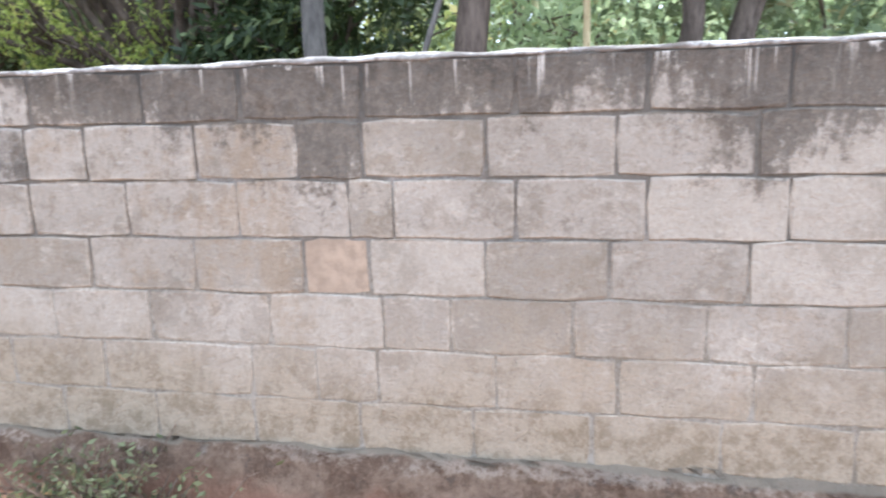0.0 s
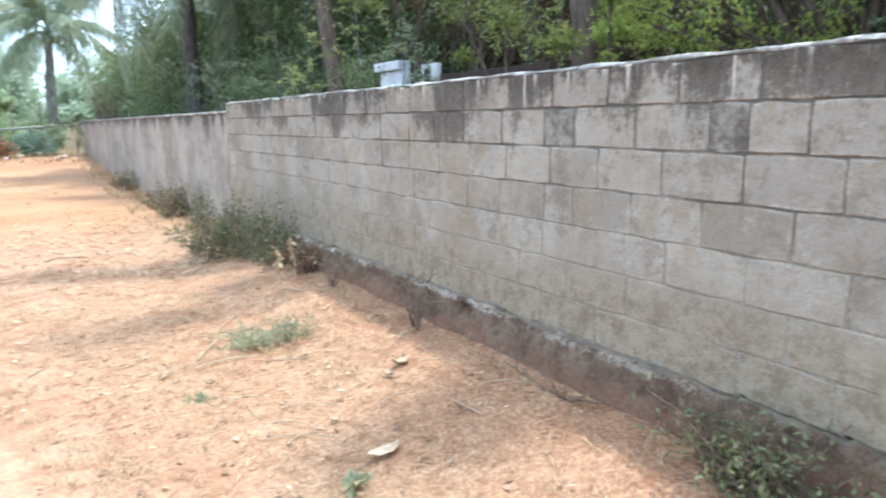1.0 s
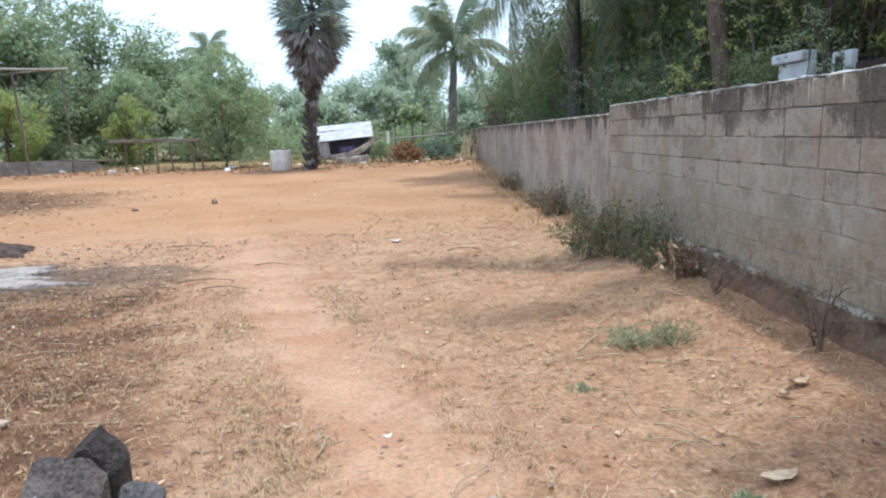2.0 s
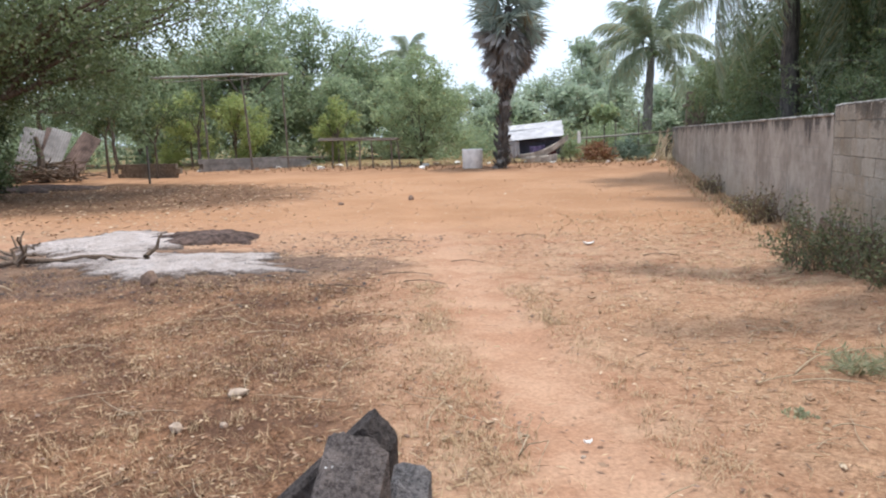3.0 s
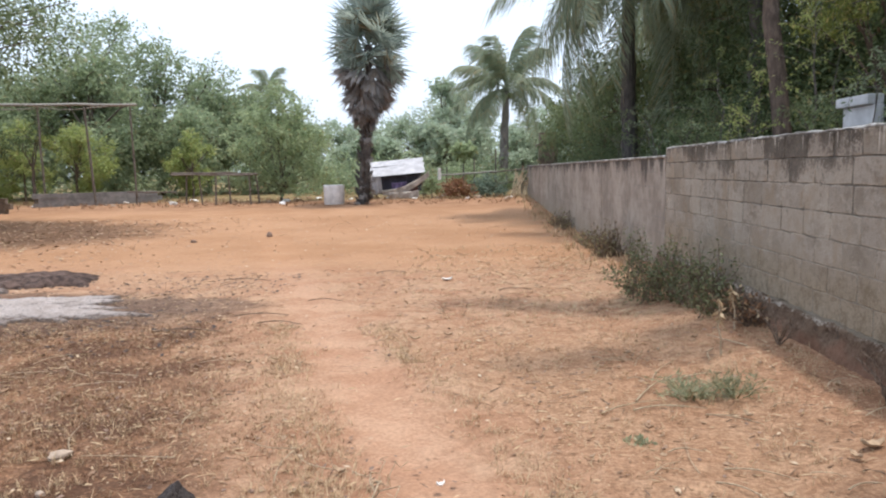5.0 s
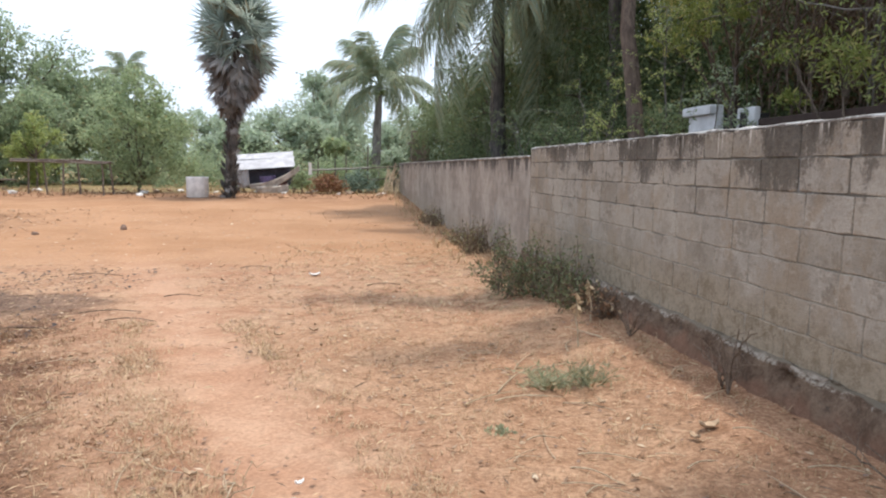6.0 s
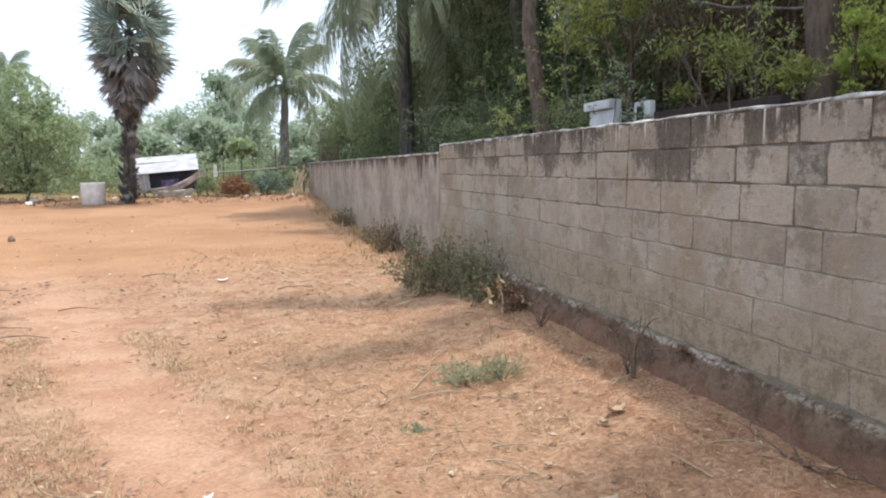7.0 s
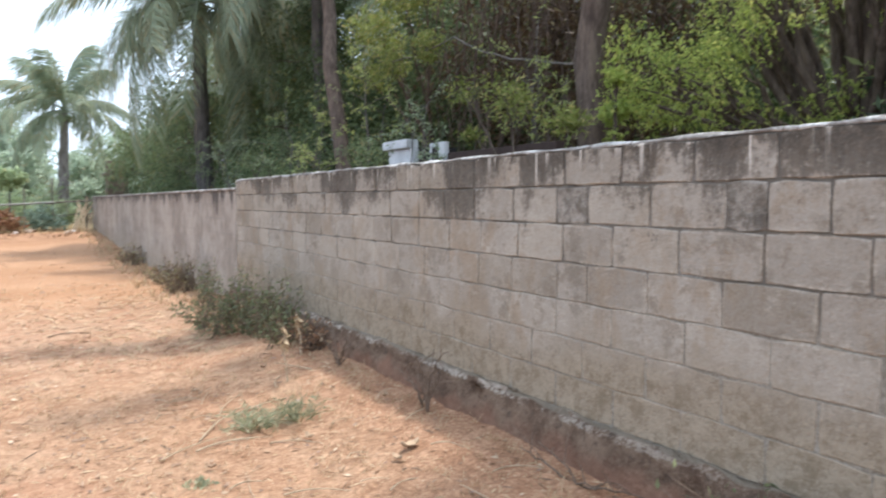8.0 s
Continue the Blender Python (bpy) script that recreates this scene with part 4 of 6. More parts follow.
    # the shady middle of the grove; leaves at y < 6 have sunlight in their colour
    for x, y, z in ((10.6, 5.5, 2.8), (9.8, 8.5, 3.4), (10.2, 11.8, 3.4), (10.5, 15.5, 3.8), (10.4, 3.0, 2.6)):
        leafy_tree("tree", on_ground(x, y), 0.14, z * 0.6, [(0, 0, z, 2.0), (0.3, 1.5, z * 0.6, 1.6), (-0.3, -1.5, z * 0.7, 1.6), (0.4, 0.3, z * 1.7, 2.1), (0, 0.5, z * 0.3, 1.4)], 9000, 0.2 if y > 6 else 0.12, MAT_DEEP if y > 6 else MAT_SUNLEAF, MAT_BARK, "dark leafy tree in the shady grove" if y > 6 else "yellow-green tree deep in the grove, sunlight put into its leaf colour", "tree", "trees in the shady grove", hollow=0.15, droop=0.4)
    # ivy on the old trunk
    leafy_tree("creeper", on_ground(5.0, 4.72), 0.03, 1.8, [(0, 0, 1.9, 0.16), (0.05, 0.05, 2.2, 0.17), (0, 0, 2.5, 0.13), (0.05, 0.04, 2.75, 0.09)], 900, 0.055, MAT_BRIGHT, MAT_BARK, "bright green climbing creeper behind the wall", "creeper", slim=0.6)
    # dense shrubs
    for x, y, r, z, n, mat in ((4.7, 15.6, 1.1, 1.25, 8000, MAT_DEEP), (5.5, 18.2, 1.4, 1.4, 9000, MAT_DEEP), (4.3, 23.0, 1.4, 1.5, 8000, MAT_MIDGREEN), (5.2, 26.0, 2.0, 2.0, 8000, MAT_DEEP), (4.9, 13.5, 0.8, 1.2, 6000, MAT_MIDGREEN), (6.4, 14.6, 1.5, 2.4, 9000, MAT_DEEP), (7.2, 16.5, 2.4, 3.2, 7000, MAT_DEEP), (7.5, 21.5, 2.8, 3.6, 7000, MAT_DEEP), (8.5, 12.8, 2.2, 3.0, 6000, MAT_DEEP)):
        leafy_tree("shrub", on_ground(x, y), 0.06, z * 0.5, [(0, 0, z, r, 0.85), (0.3, r * 0.6, z * 0.8, r * 0.7), (-0.3, -r * 0.6, z * 0.85, r * 0.7), (0, 0.2, z * 1.5, r * 0.75), (0, -0.3, z * 0.4, r * 0.7)], n, 0.12, mat, MAT_BARK, "dense dark green shrub behind the wall", "shrub", "shrubs behind the wall", slim=0.3, droop=0.4, hollow=0.3)
    for x, y, z, r, n in ((11.5, 0.2, 2.6, 1.9, 4500), (12.5, -3.5, 2.7, 2.0, 4500), (10.5, -6.0, 2.4, 1.6, 3500), (13.0, 3.5, 3.4, 2.4, 4500)):
        leafy_tree("tree", on_ground(x, y), 0.12, z * 0.6, [(0, 0, z, r), (0.4, 1.3, z * 0.8, r * 0.8), (-0.3, -1.3, z * 0.9, r * 0.8), (0.5, 0.2, z * 1.7, r)], n, 0.22, MAT_LIGHTTREE, MAT_BARK, "light green tree deep in the grove", "tree", "trees deep in the grove", slim=0.4)
    hanging_vines()
    for base, tips, mat in (((3.7, 13.6), ((0.0, 2.2, 2.6), (-0.2, 1.0, 2.2), (0.2, -0.9, 2.5), (-0.1, 0.3, 1.9)), MAT_NEEM),
                            ((4.3, 11.9), ((0.2, 1.4, 3.2), (0.2, -0.8, 2.9), (0.1, 0.4, 2.3), (-0.2, -1.4, 2.2)), MAT_SUNLEAF),
                            ((4.2, 7.35), ((0.1, 0.35, 2.35), (0.0, -0.3, 2.2), (0.2, 0.1, 2.5)), MAT_NEEM),
                            ((4.9, 10.2), ((0.1, 0.5, 3.4), (0.1, -0.4, 3.0), (0.0, 0.2, 3.9), (0.2, -1.0, 2.6)), MAT_SUNLEAF),
                            ((4.9, 5.75), ((0.1, 0.4, 2.9), (0.1, -0.3, 2.6), (0.0, 0.1, 3.1)), MAT_SUNLEAF),
                            ((3.5, 16.8), ((0.0, 1.2, 2.3), (0.3, -0.8, 2.2), (0.1, 0.4, 2.6)), MAT_MIDGREEN)):
        wispy_shrub(on_ground(*base), tips, mat, "wispy shrub of thin arching stems with sparse light leaves")
    # a bamboo pole standing behind the coping
    thingpole = tubes_mesh("bamboo_pole", [(bent((0, 0, 0), (0.02, 0.0, 3.1), 0, 6, 0.01), np.linspace(0.022, 0.018, 6))], MAT_BAMBOO)
    ob = new("bamboo_pole", thingpole)
    ob.location = on_ground(4.0, -0.77)
    tagged(ob, "pale yellow bamboo pole standing behind the wall", "pole")
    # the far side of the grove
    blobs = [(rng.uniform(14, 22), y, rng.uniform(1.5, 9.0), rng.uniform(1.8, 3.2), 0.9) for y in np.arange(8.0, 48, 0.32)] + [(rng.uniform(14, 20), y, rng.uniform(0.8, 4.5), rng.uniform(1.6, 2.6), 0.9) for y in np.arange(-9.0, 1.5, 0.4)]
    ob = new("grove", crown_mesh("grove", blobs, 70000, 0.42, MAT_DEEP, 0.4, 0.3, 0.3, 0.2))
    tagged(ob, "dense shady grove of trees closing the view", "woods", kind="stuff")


build_hut()
build_behind_wall()


# ---- palms ----
def frond_mesh(name, length, droop, mat, pairs=120, leaflet=0.55, width=0.035):
    """A coconut frond: a drooping midrib with a comb of hanging leaflets on either side."""
    t = np.linspace(0, 1, 14)
    rise = 0.42
    pts = np.stack((length * (t - 0.18 * t ** 2), 0 * t, length * (rise * t - droop * t ** 2)), 1)
    v, f = tube_arrays(pts, np.linspace(0.035, 0.006, 14), 4)
    vs, fs, n = [v], list(f), len(v)
    for k in range(pairs):
        u = 0.14 + 0.86 * (k + rng.uniform(-0.3, 0.3)) / pairs
        c = np.array([np.interp(u, t, pts[:, i]) for i in range(3)])
        ahead = np.array([np.interp(min(1, u + 0.03), t, pts[:, i]) for i in range(3)]) - c
        ahead /= np.linalg.norm(ahead) + 1e-9
        ln = leaflet * (0.55 + 0.9 * math.sin(min(1, u * 1.05) * math.pi * 0.82)) * rng.uniform(0.7, 1.15)
        for s in (-1, 1):
            side = np.array((0, s, 0.0))
            sag = rng.uniform(0.1, 0.9)
            d1 = side * rng.uniform(0.5, 0.9) + ahead * rng.uniform(0.35, 0.8) + np.array((0, 0, -sag))
            d2 = side * rng.uniform(0.05, 0.4) + ahead * rng.uniform(0.1, 0.5) + np.array((0, 0, -0.8 - sag))
            d1, d2 = d1 / np.linalg.norm(d1), d2 / np.linalg.norm(d2)
            m1 = c + d1 * ln * 0.5
            tip = m1 + d2 * ln * 0.55
            w = ahead * width * 0.5
            vs.append(np.array((c - w * 0.6, c + w * 0.6, m1 + w, m1 - w, tip + w * 0.1, tip - w * 0.1)))
            fs += [(n, n + 1, n + 2, n + 3), (n + 3, n + 2, n + 4, n + 5)]
            n += 6
    return mesh_np(name, np.concatenate(vs), fs, mat)


def coconut_palm(base, height, frond_length, count, label, lean=(0.2, 0.1), trunk_r=0.15, droops=(0.5, 1.15), bark=MAT_PALMBARK):
    palm = root("coconut_palm", base, label, "palm tree", "coconut palms")
    top = np.array((lean[0], lean[1], height))
    stem = bent((0, 0, -0.1), top, 0, 14, 0.02)
    r = np.linspace(trunk_r * 1.35, trunk_r * 0.8, 14) * (1 + 0.05 * np.cos(np.arange(14) * np.pi))
    child("trunk", tubes_mesh("trunk", [(stem, r)], bark, 10), palm)
    kinds = [frond_mesh("frond", frond_length, d, MAT_FROND, leaflet=frond_length * 0.25, width=frond_length * 0.0115) for d in np.linspace(droops[0], droops[1], 5)]
    for k in range(count):
        age = k / count
        fr = child("frond", kinds[min(4, int(age * 5))], palm)
        fr.location = top + np.array((0, 0, 0.15 * (1 - age)))
        fr.rotation_euler = (radians(rng.normal(0, 8)), radians(-62 + age * 85 + rng.normal(0, 6)), radians(k * 137.5 + rng.normal(0, 10)))
        fr.scale = [rng.uniform(0.88, 1.08)] * 3
    nuts = bmesh.new()
    for k in range(7):
        a = k * 2 * math.pi / 7
        bmesh.ops.create_icosphere(nuts, subdivisions=2, radius=0.12, matrix=pose(top[0] + 0.22 * math.cos(a), top[1] + 0.22 * math.sin(a), top[2] - 0.2 - 0.12 * (k % 2)))
    part("coconut_bunch", nuts, MAT_LIGHTTREE, palm, "bunch of green coconuts", True)
    return palm


def fan_mesh(name, radius, mat, blades=24, open_to=135):
    """A palmyra leaf: a stalk and a stiff fan split into pointed blades."""
    v, f = tube_arrays(bent((0, 0, 0), (radius * 0.8, 0, 0.0), 0.05, 5), np.linspace(0.035, 0.018, 5), 4)
    vs, fs, n = [v], list(f), len(v)
    hub = np.array((radius * 0.8, 0, 0))
    for k in range(blades):
        a = math.radians(-open_to + 2 * open_to * k / (blades - 1))
        d = np.array((math.cos(a), math.sin(a), rng.normal(0, 0.07)))
        ln = radius * rng.uniform(0.78, 1.08) * (0.78 + 0.22 * math.cos(a))
        w = np.array((-math.sin(a), math.cos(a), 0)) * radius * 1.05 / blades
        fold = np.array((0, 0, 0.05 * radius))
        m1 = hub + d * ln * 0.45
        tip = hub + d * ln + np.array((0, 0, -0.25 * radius * rng.random()))
        vs.append(np.array((hub, m1 + w, tip, m1 - fold, m1 - w)))
        fs += [(n, n + 1, n + 2, n + 3), (n, n + 3, n + 2, n + 4)]
        n += 5
    return mesh_np(name, np.concatenate(vs), fs, mat)


def palmyra_palm(base, height, label, trunk_r=0.165):
    palm = root("palmyra_palm", base, label, "palm tree")
    top = np.array((0.35, 0.0, height))
    stem = bent((0, 0, -0.1), top, 0, 12, 0.015)
    child("trunk", tubes_mesh("trunk", [(stem, np.linspace(trunk_r * 1.3, trunk_r * 0.9, 12))], MAT_DARKBARK, 10), palm)
    green, dead = [fan_mesh("fan_leaf", 1.05, MAT_FAN, 30) for _ in range(4)], [fan_mesh("dead_leaf", 0.95, MAT_DEADFAN, 16, 42) for _ in range(3)]
    for k in range(52):
        age = k / 52
        fr = child("fan_leaf", green[k % 4], palm)
        fr.location = top + np.array((0, 0, 0.55 - 1.1 * age))
        fr.rotation_euler = (radians(rng.uniform(-90, 90)), radians(-80 + age * 112 + rng.normal(0, 10)), radians(k * 137.5 + rng.normal(0, 10)))
        fr.scale = [rng.uniform(0.8, 1.1)] * 3
    for k in range(105):
        age = k / 105
        fr = child("dead_leaf", dead[k % 3], palm, "dead grey-brown hanging fan leaf")
        h = height - 0.35 - 3.0 * age
        fr.location = (top[0] * h / height, 0, h)
        fr.rotation_euler = (radians(rng.normal(0, 45)), radians(40 + 42 * age ** 0.7 + rng.normal(0, 9)), radians(k * 137.5 + rng.normal(0, 14)))
        w = (1.0 - 0.68 * age) * rng.uniform(0.8, 1.15)
        fr.scale = (w, w, w)
    for k in range(46):
        low = k < 18
        h = rng.uniform(0.1, 0.75) if low else rng.uniform(0.8, height - 2.6)
        fr = child("dead_leaf", dead[k % 3], palm, "dead grey-brown hanging fan leaf")
        fr.location = (top[0] * h / height, 0, h)
        fr.rotation_euler = (radians(rng.normal(0, 50)), radians(rng.uniform(-50, 60) if low else rng.uniform(60, 86)), radians(k * 137.5 + rng.normal(0, 20)))
        w = rng.uniform(0.22, 0.38) if low else rng.uniform(0.2, 0.42)
        fr.scale = (w, w, w)
    # stubs of old leaf bases down the trunk
    stubs = []
    for k in range(110):
        h = rng.uniform(0.1, height - 2.4)
        a = rng.uniform(0, 6.28)
        r = trunk_r * (1.25 - 0.3 * h / height)
        p = np.array((top[0] * h / height + r * math.cos(a), r * math.sin(a), h))
        stubs.append((bent(p, p + np.array((0.15 * math.cos(a), 0.15 * math.sin(a), 0.2)), 0, 3), np.array((0.045, 0.035, 0.012))))
    tagged(child("stub_cover", tubes_mesh("stub_cover", stubs, MAT_DARKBARK, 4), palm), kind="stuff")
    return palm


palmyra_palm(on_ground(-4.25, 26.2), 5.9, "tall palmyra palm with a skirt of dead hanging leaves")
coconut_palm(on_ground(1.6, 38.0), 5.3, 3.9, 18, "coconut palm with arching fronds beyond the fence", lean=(0.25, 0.0), trunk_r=0.22, droops=(0.35, 0.95))
coconut_palm(on_ground(4.5, 20.3), 6.9, 3.8, 32, "tall coconut palm hanging its long fronds over the wall", lean=(-0.1, 0.3), trunk_r=0.2, droops=(0.55, 1.2), bark=MAT_DARKBARK)
coconut_palm(on_ground(6.6, 16.6), 8.3, 4.2, 26, "tall dark coconut palm among the trees of the grove", lean=(-0.2, -0.2), trunk_r=0.17, droops=(0.5, 1.0), bark=MAT_DARKBARK)
coconut_palm(on_ground(-18.5, 62.0), 8.2, 3.0, 16, "distant coconut palm above the trees", lean=(0.6, 0.0), trunk_r=0.2)


# ---- far side of the lot ----
def build_far_trees():
    def cluster(name, x, y, h, w, n, leaf, mat, label, group, low=0.0, seedlings=6, bark=MAT_BARK, r=0.14):
        blobs = []
        for _ in range(seedlings):
            a, q = rng.uniform(0, 6.28), rng.random() ** 0.5
            z = h * rng.uniform(0.38 + low, 0.82)
            blobs.append((w * 0.4 * q * math.cos(a), w * 0.4 * q * math.sin(a), z * rng.uniform(0.85, 1.08), w * rng.uniform(0.10, 0.24), 0.85))
        blobs.append((0, 0, h - w * 0.2, w * 0.22, 0.8))
        return leafy_tree(name, on_ground(x, y), r, h * 0.4, blobs, n, leaf, mat, bark, label, "tree", group, clump=0.25, droop=0.3, hollow=0.3)
    leafy_tree("tree", on_ground(-8.0, 28.4), 0.06, 0.5, [(0, 0, 4.3, 0.7), (0.6, 0, 3.6, 0.9), (-0.7, 0, 3.3, 0.95), (0.1, -0.3, 2.6, 1.1), (1.3, 0, 2.5, 0.9), (-1.4, 0, 2.2, 0.9), (0.8, 0, 1.6, 0.9), (-0.6, 0, 1.4, 0.9), (1.6, 0.2, 1.1, 0.7), (-1.6, 0.2, 1.0, 0.7), (0.2, -0.2, 0.8, 0.7)], 11000, 0.14, MAT_LIGHTTREE, MAT_BARK, "bushy light green tree at the edge of the lot", "tree", clump=0.25, droop=0.3, hollow=0.2)
    for x, y, h, w in ((-22.0, 38.0, 10.6, 9.5), (-18.5, 41.0, 9.4, 8.0), (-27.0, 36.0, 10.6, 9.5), (-32.0, 34.0, 9.5, 9.0), (-19.5, 35.0, 7.6, 7.0), (-13.8, 43.0, 6.4, 5.5), (-24.0, 34.0, 6.0, 6.5), (-15.5, 38.0, 5.2, 6.0), (-21.0, 40.0, 7.2, 7.5), (-11.5, 39.0, 4.6, 5.5), (-28.5, 39.0, 7.5, 8.0), (-16.8, 44.0, 7.4, 6.5)):
        cluster("tree", x, y, h, w, 12000, 0.22, MAT_NEEM, "tall neem-like tree beyond the lot", "tall trees beyond the lot", -0.15, 14)
    for x, y, h, w in ((-17.5, 30.0, 3.6, 3.2), (-20.5, 31.0, 4.0, 3.6), (-13.5, 33.0, 3.4, 2.8)):
        cluster("tree", x, y, h, w, 6500, 0.13, MAT_SUNLEAF, "small yellow-green tree by the pole frame", "small trees by the pole frame", -0.25, 14, r=0.05)
    # distant crowns take the paled leaf colour in place of haze
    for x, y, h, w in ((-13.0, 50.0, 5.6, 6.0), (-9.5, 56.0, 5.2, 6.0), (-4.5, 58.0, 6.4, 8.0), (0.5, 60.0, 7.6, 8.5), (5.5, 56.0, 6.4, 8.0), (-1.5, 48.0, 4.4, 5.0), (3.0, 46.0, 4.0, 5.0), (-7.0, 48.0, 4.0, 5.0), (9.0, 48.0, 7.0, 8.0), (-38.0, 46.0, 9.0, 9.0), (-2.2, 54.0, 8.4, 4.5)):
        cluster("tree", x, y, h, w, 8000, 0.30, MAT_FARHAZE, "green tree in the distance, haze put into its pale leaf colour", "distant trees", -0.2, 12)
    # the big tree that shades the far corner
    leafy_tree("shade_tree", on_ground(-19.8, 15.6), 0.3, 2.0, [(6.5, 4.2, 6.4, 1.9), (3.0, 5.4, 6.6, 2.0), (-1.5, 5.5, 6.0, 2.2), (0.8, 2.2, 3.0, 1.5), (2.4, 1.2, 3.2, 1.2), (-3.0, 4.8, 2.8, 1.9), (2.0, 0.5, 4.4, 1.6), (4.5, 1.0, 4.0, 1.7), (-0.5, -1.5, 2.3, 1.8), (6.0, 1.5, 3.6, 1.6), (7.0, 0.0, 5.2, 1.9), (5.0, -2.0, 5.4, 2.2), (7.2, 2.5, 5.0, 1.8), (3.0, 3.0, 4.6, 1.8), (0.5, 3.5, 4.6, 1.8), (-1.0, 3.6, 1.7, 1.7), (-0.6, 2.6, 3.0, 1.5), (-2.5, -2.0, 2.0, 1.8), (0, 0, 5.0, 3.6), (3.2, 1.5, 4.4, 2.6), (-2.5, 1.0, 4.6, 3.2), (4.6, -1.0, 5.4, 2.4), (1.0, -3.0, 4.4, 2.8), (0.5, 3.5, 5.0, 2.8), (2.0, 0, 7.5, 3.2), (-3.0, -2.5, 4.4, 3.0), (-1.5, 0.5, 3.4, 1.6), (-4.5, 2.5, 3.2, 2.2), (5.5, 2.0, 6.5, 2.2), (-5.0, -1.0, 6.5, 3.0)], 88000, 0.135, MAT_LEFTTREE, MAT_BARK, "large dense shade tree with small dark leaves", droop=0.3, hollow=0.25, clump=0.2)
    leafy_tree("shade_tree", on_ground(-28.0, 21.0), 0.25, 1.8, [(3.0, 0.0, 2.2, 2.0), (4.5, -1.0, 3.0, 2.0), (0, 0, 4.2, 3.2), (-2.5, 1.0, 3.6, 2.8), (1.5, 2.0, 5.5, 3.0), (-1.0, -2.0, 3.0, 2.2), (-4, 0, 5, 3.0)], 16000, 0.2, MAT_LEFTTREE, MAT_BARK, "large dense shade tree with small dark leaves", droop=0.3, hollow=0.25, clump=0.2)
    low = [(rng.uniform(-42, 2), rng.uniform(33, 46), rng.uniform(0.3, 1.6), rng.uniform(0.8, 1.8), 0.8) for _ in range(130)]
    ob = new("undergrowth", crown_mesh("undergrowth", low, 36000, 0.24, MAT_NEEM, 0.4, 0.3, 0.2, 0.2))
    tagged(ob, "tangled green undergrowth beyond the lot", "undergrowth", kind="stuff")
    blobs = []
    for a in np.arange(-78, 50, 0.9):
        d = rng.uniform(72, 95)
        blobs.append((d * math.sin(radians(a)) - 4, d * math.cos(radians(a)), rng.uniform(0.5, 4.2), rng.uniform(2.2, 3.6), 0.9))
    ob = new("far_woods", crown_mesh("far_woods", blobs, 40000, 0.6, MAT_FARHAZE, 0.5, 0.3, 0.2, 0.2))
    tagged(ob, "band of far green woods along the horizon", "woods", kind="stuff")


build_far_trees()


def pole_thing(name, lines, mat, at, label, category, group="", sides=6, beam=None):
    """A thing of several poles; each is a part."""
    ob = root(name, at, label, category, group)
    for part_name, pts, r in lines:
        child(part_name, tubes_mesh(part_name, [(pts, np.linspace(r * 1.1, r * 0.9, len(pts)))], beam if beam and part_name == "beam" else mat, sides), ob)
    return ob


def corrugated(name, width, length, mat, ridges=12, depth=0.02):
    nx = ridges * 4 + 1
    xs = np.linspace(0, width, nx)
    v = [(x, y, depth * math.sin(k * math.pi / 2) + s) for s in (0, 0.004) for y in (0, length * 0.5, length) for k, x in enumerate(xs)]
    f = []
    for layer in range(2):
        for r in range(2):
            for k in range(nx - 1):
                a = layer * nx * 3 + r * nx + k
                q = (a, a + 1, a + nx + 1, a + nx)
                f.append(q if layer else q[::-1])
    return mesh_np(name, v, f, mat)


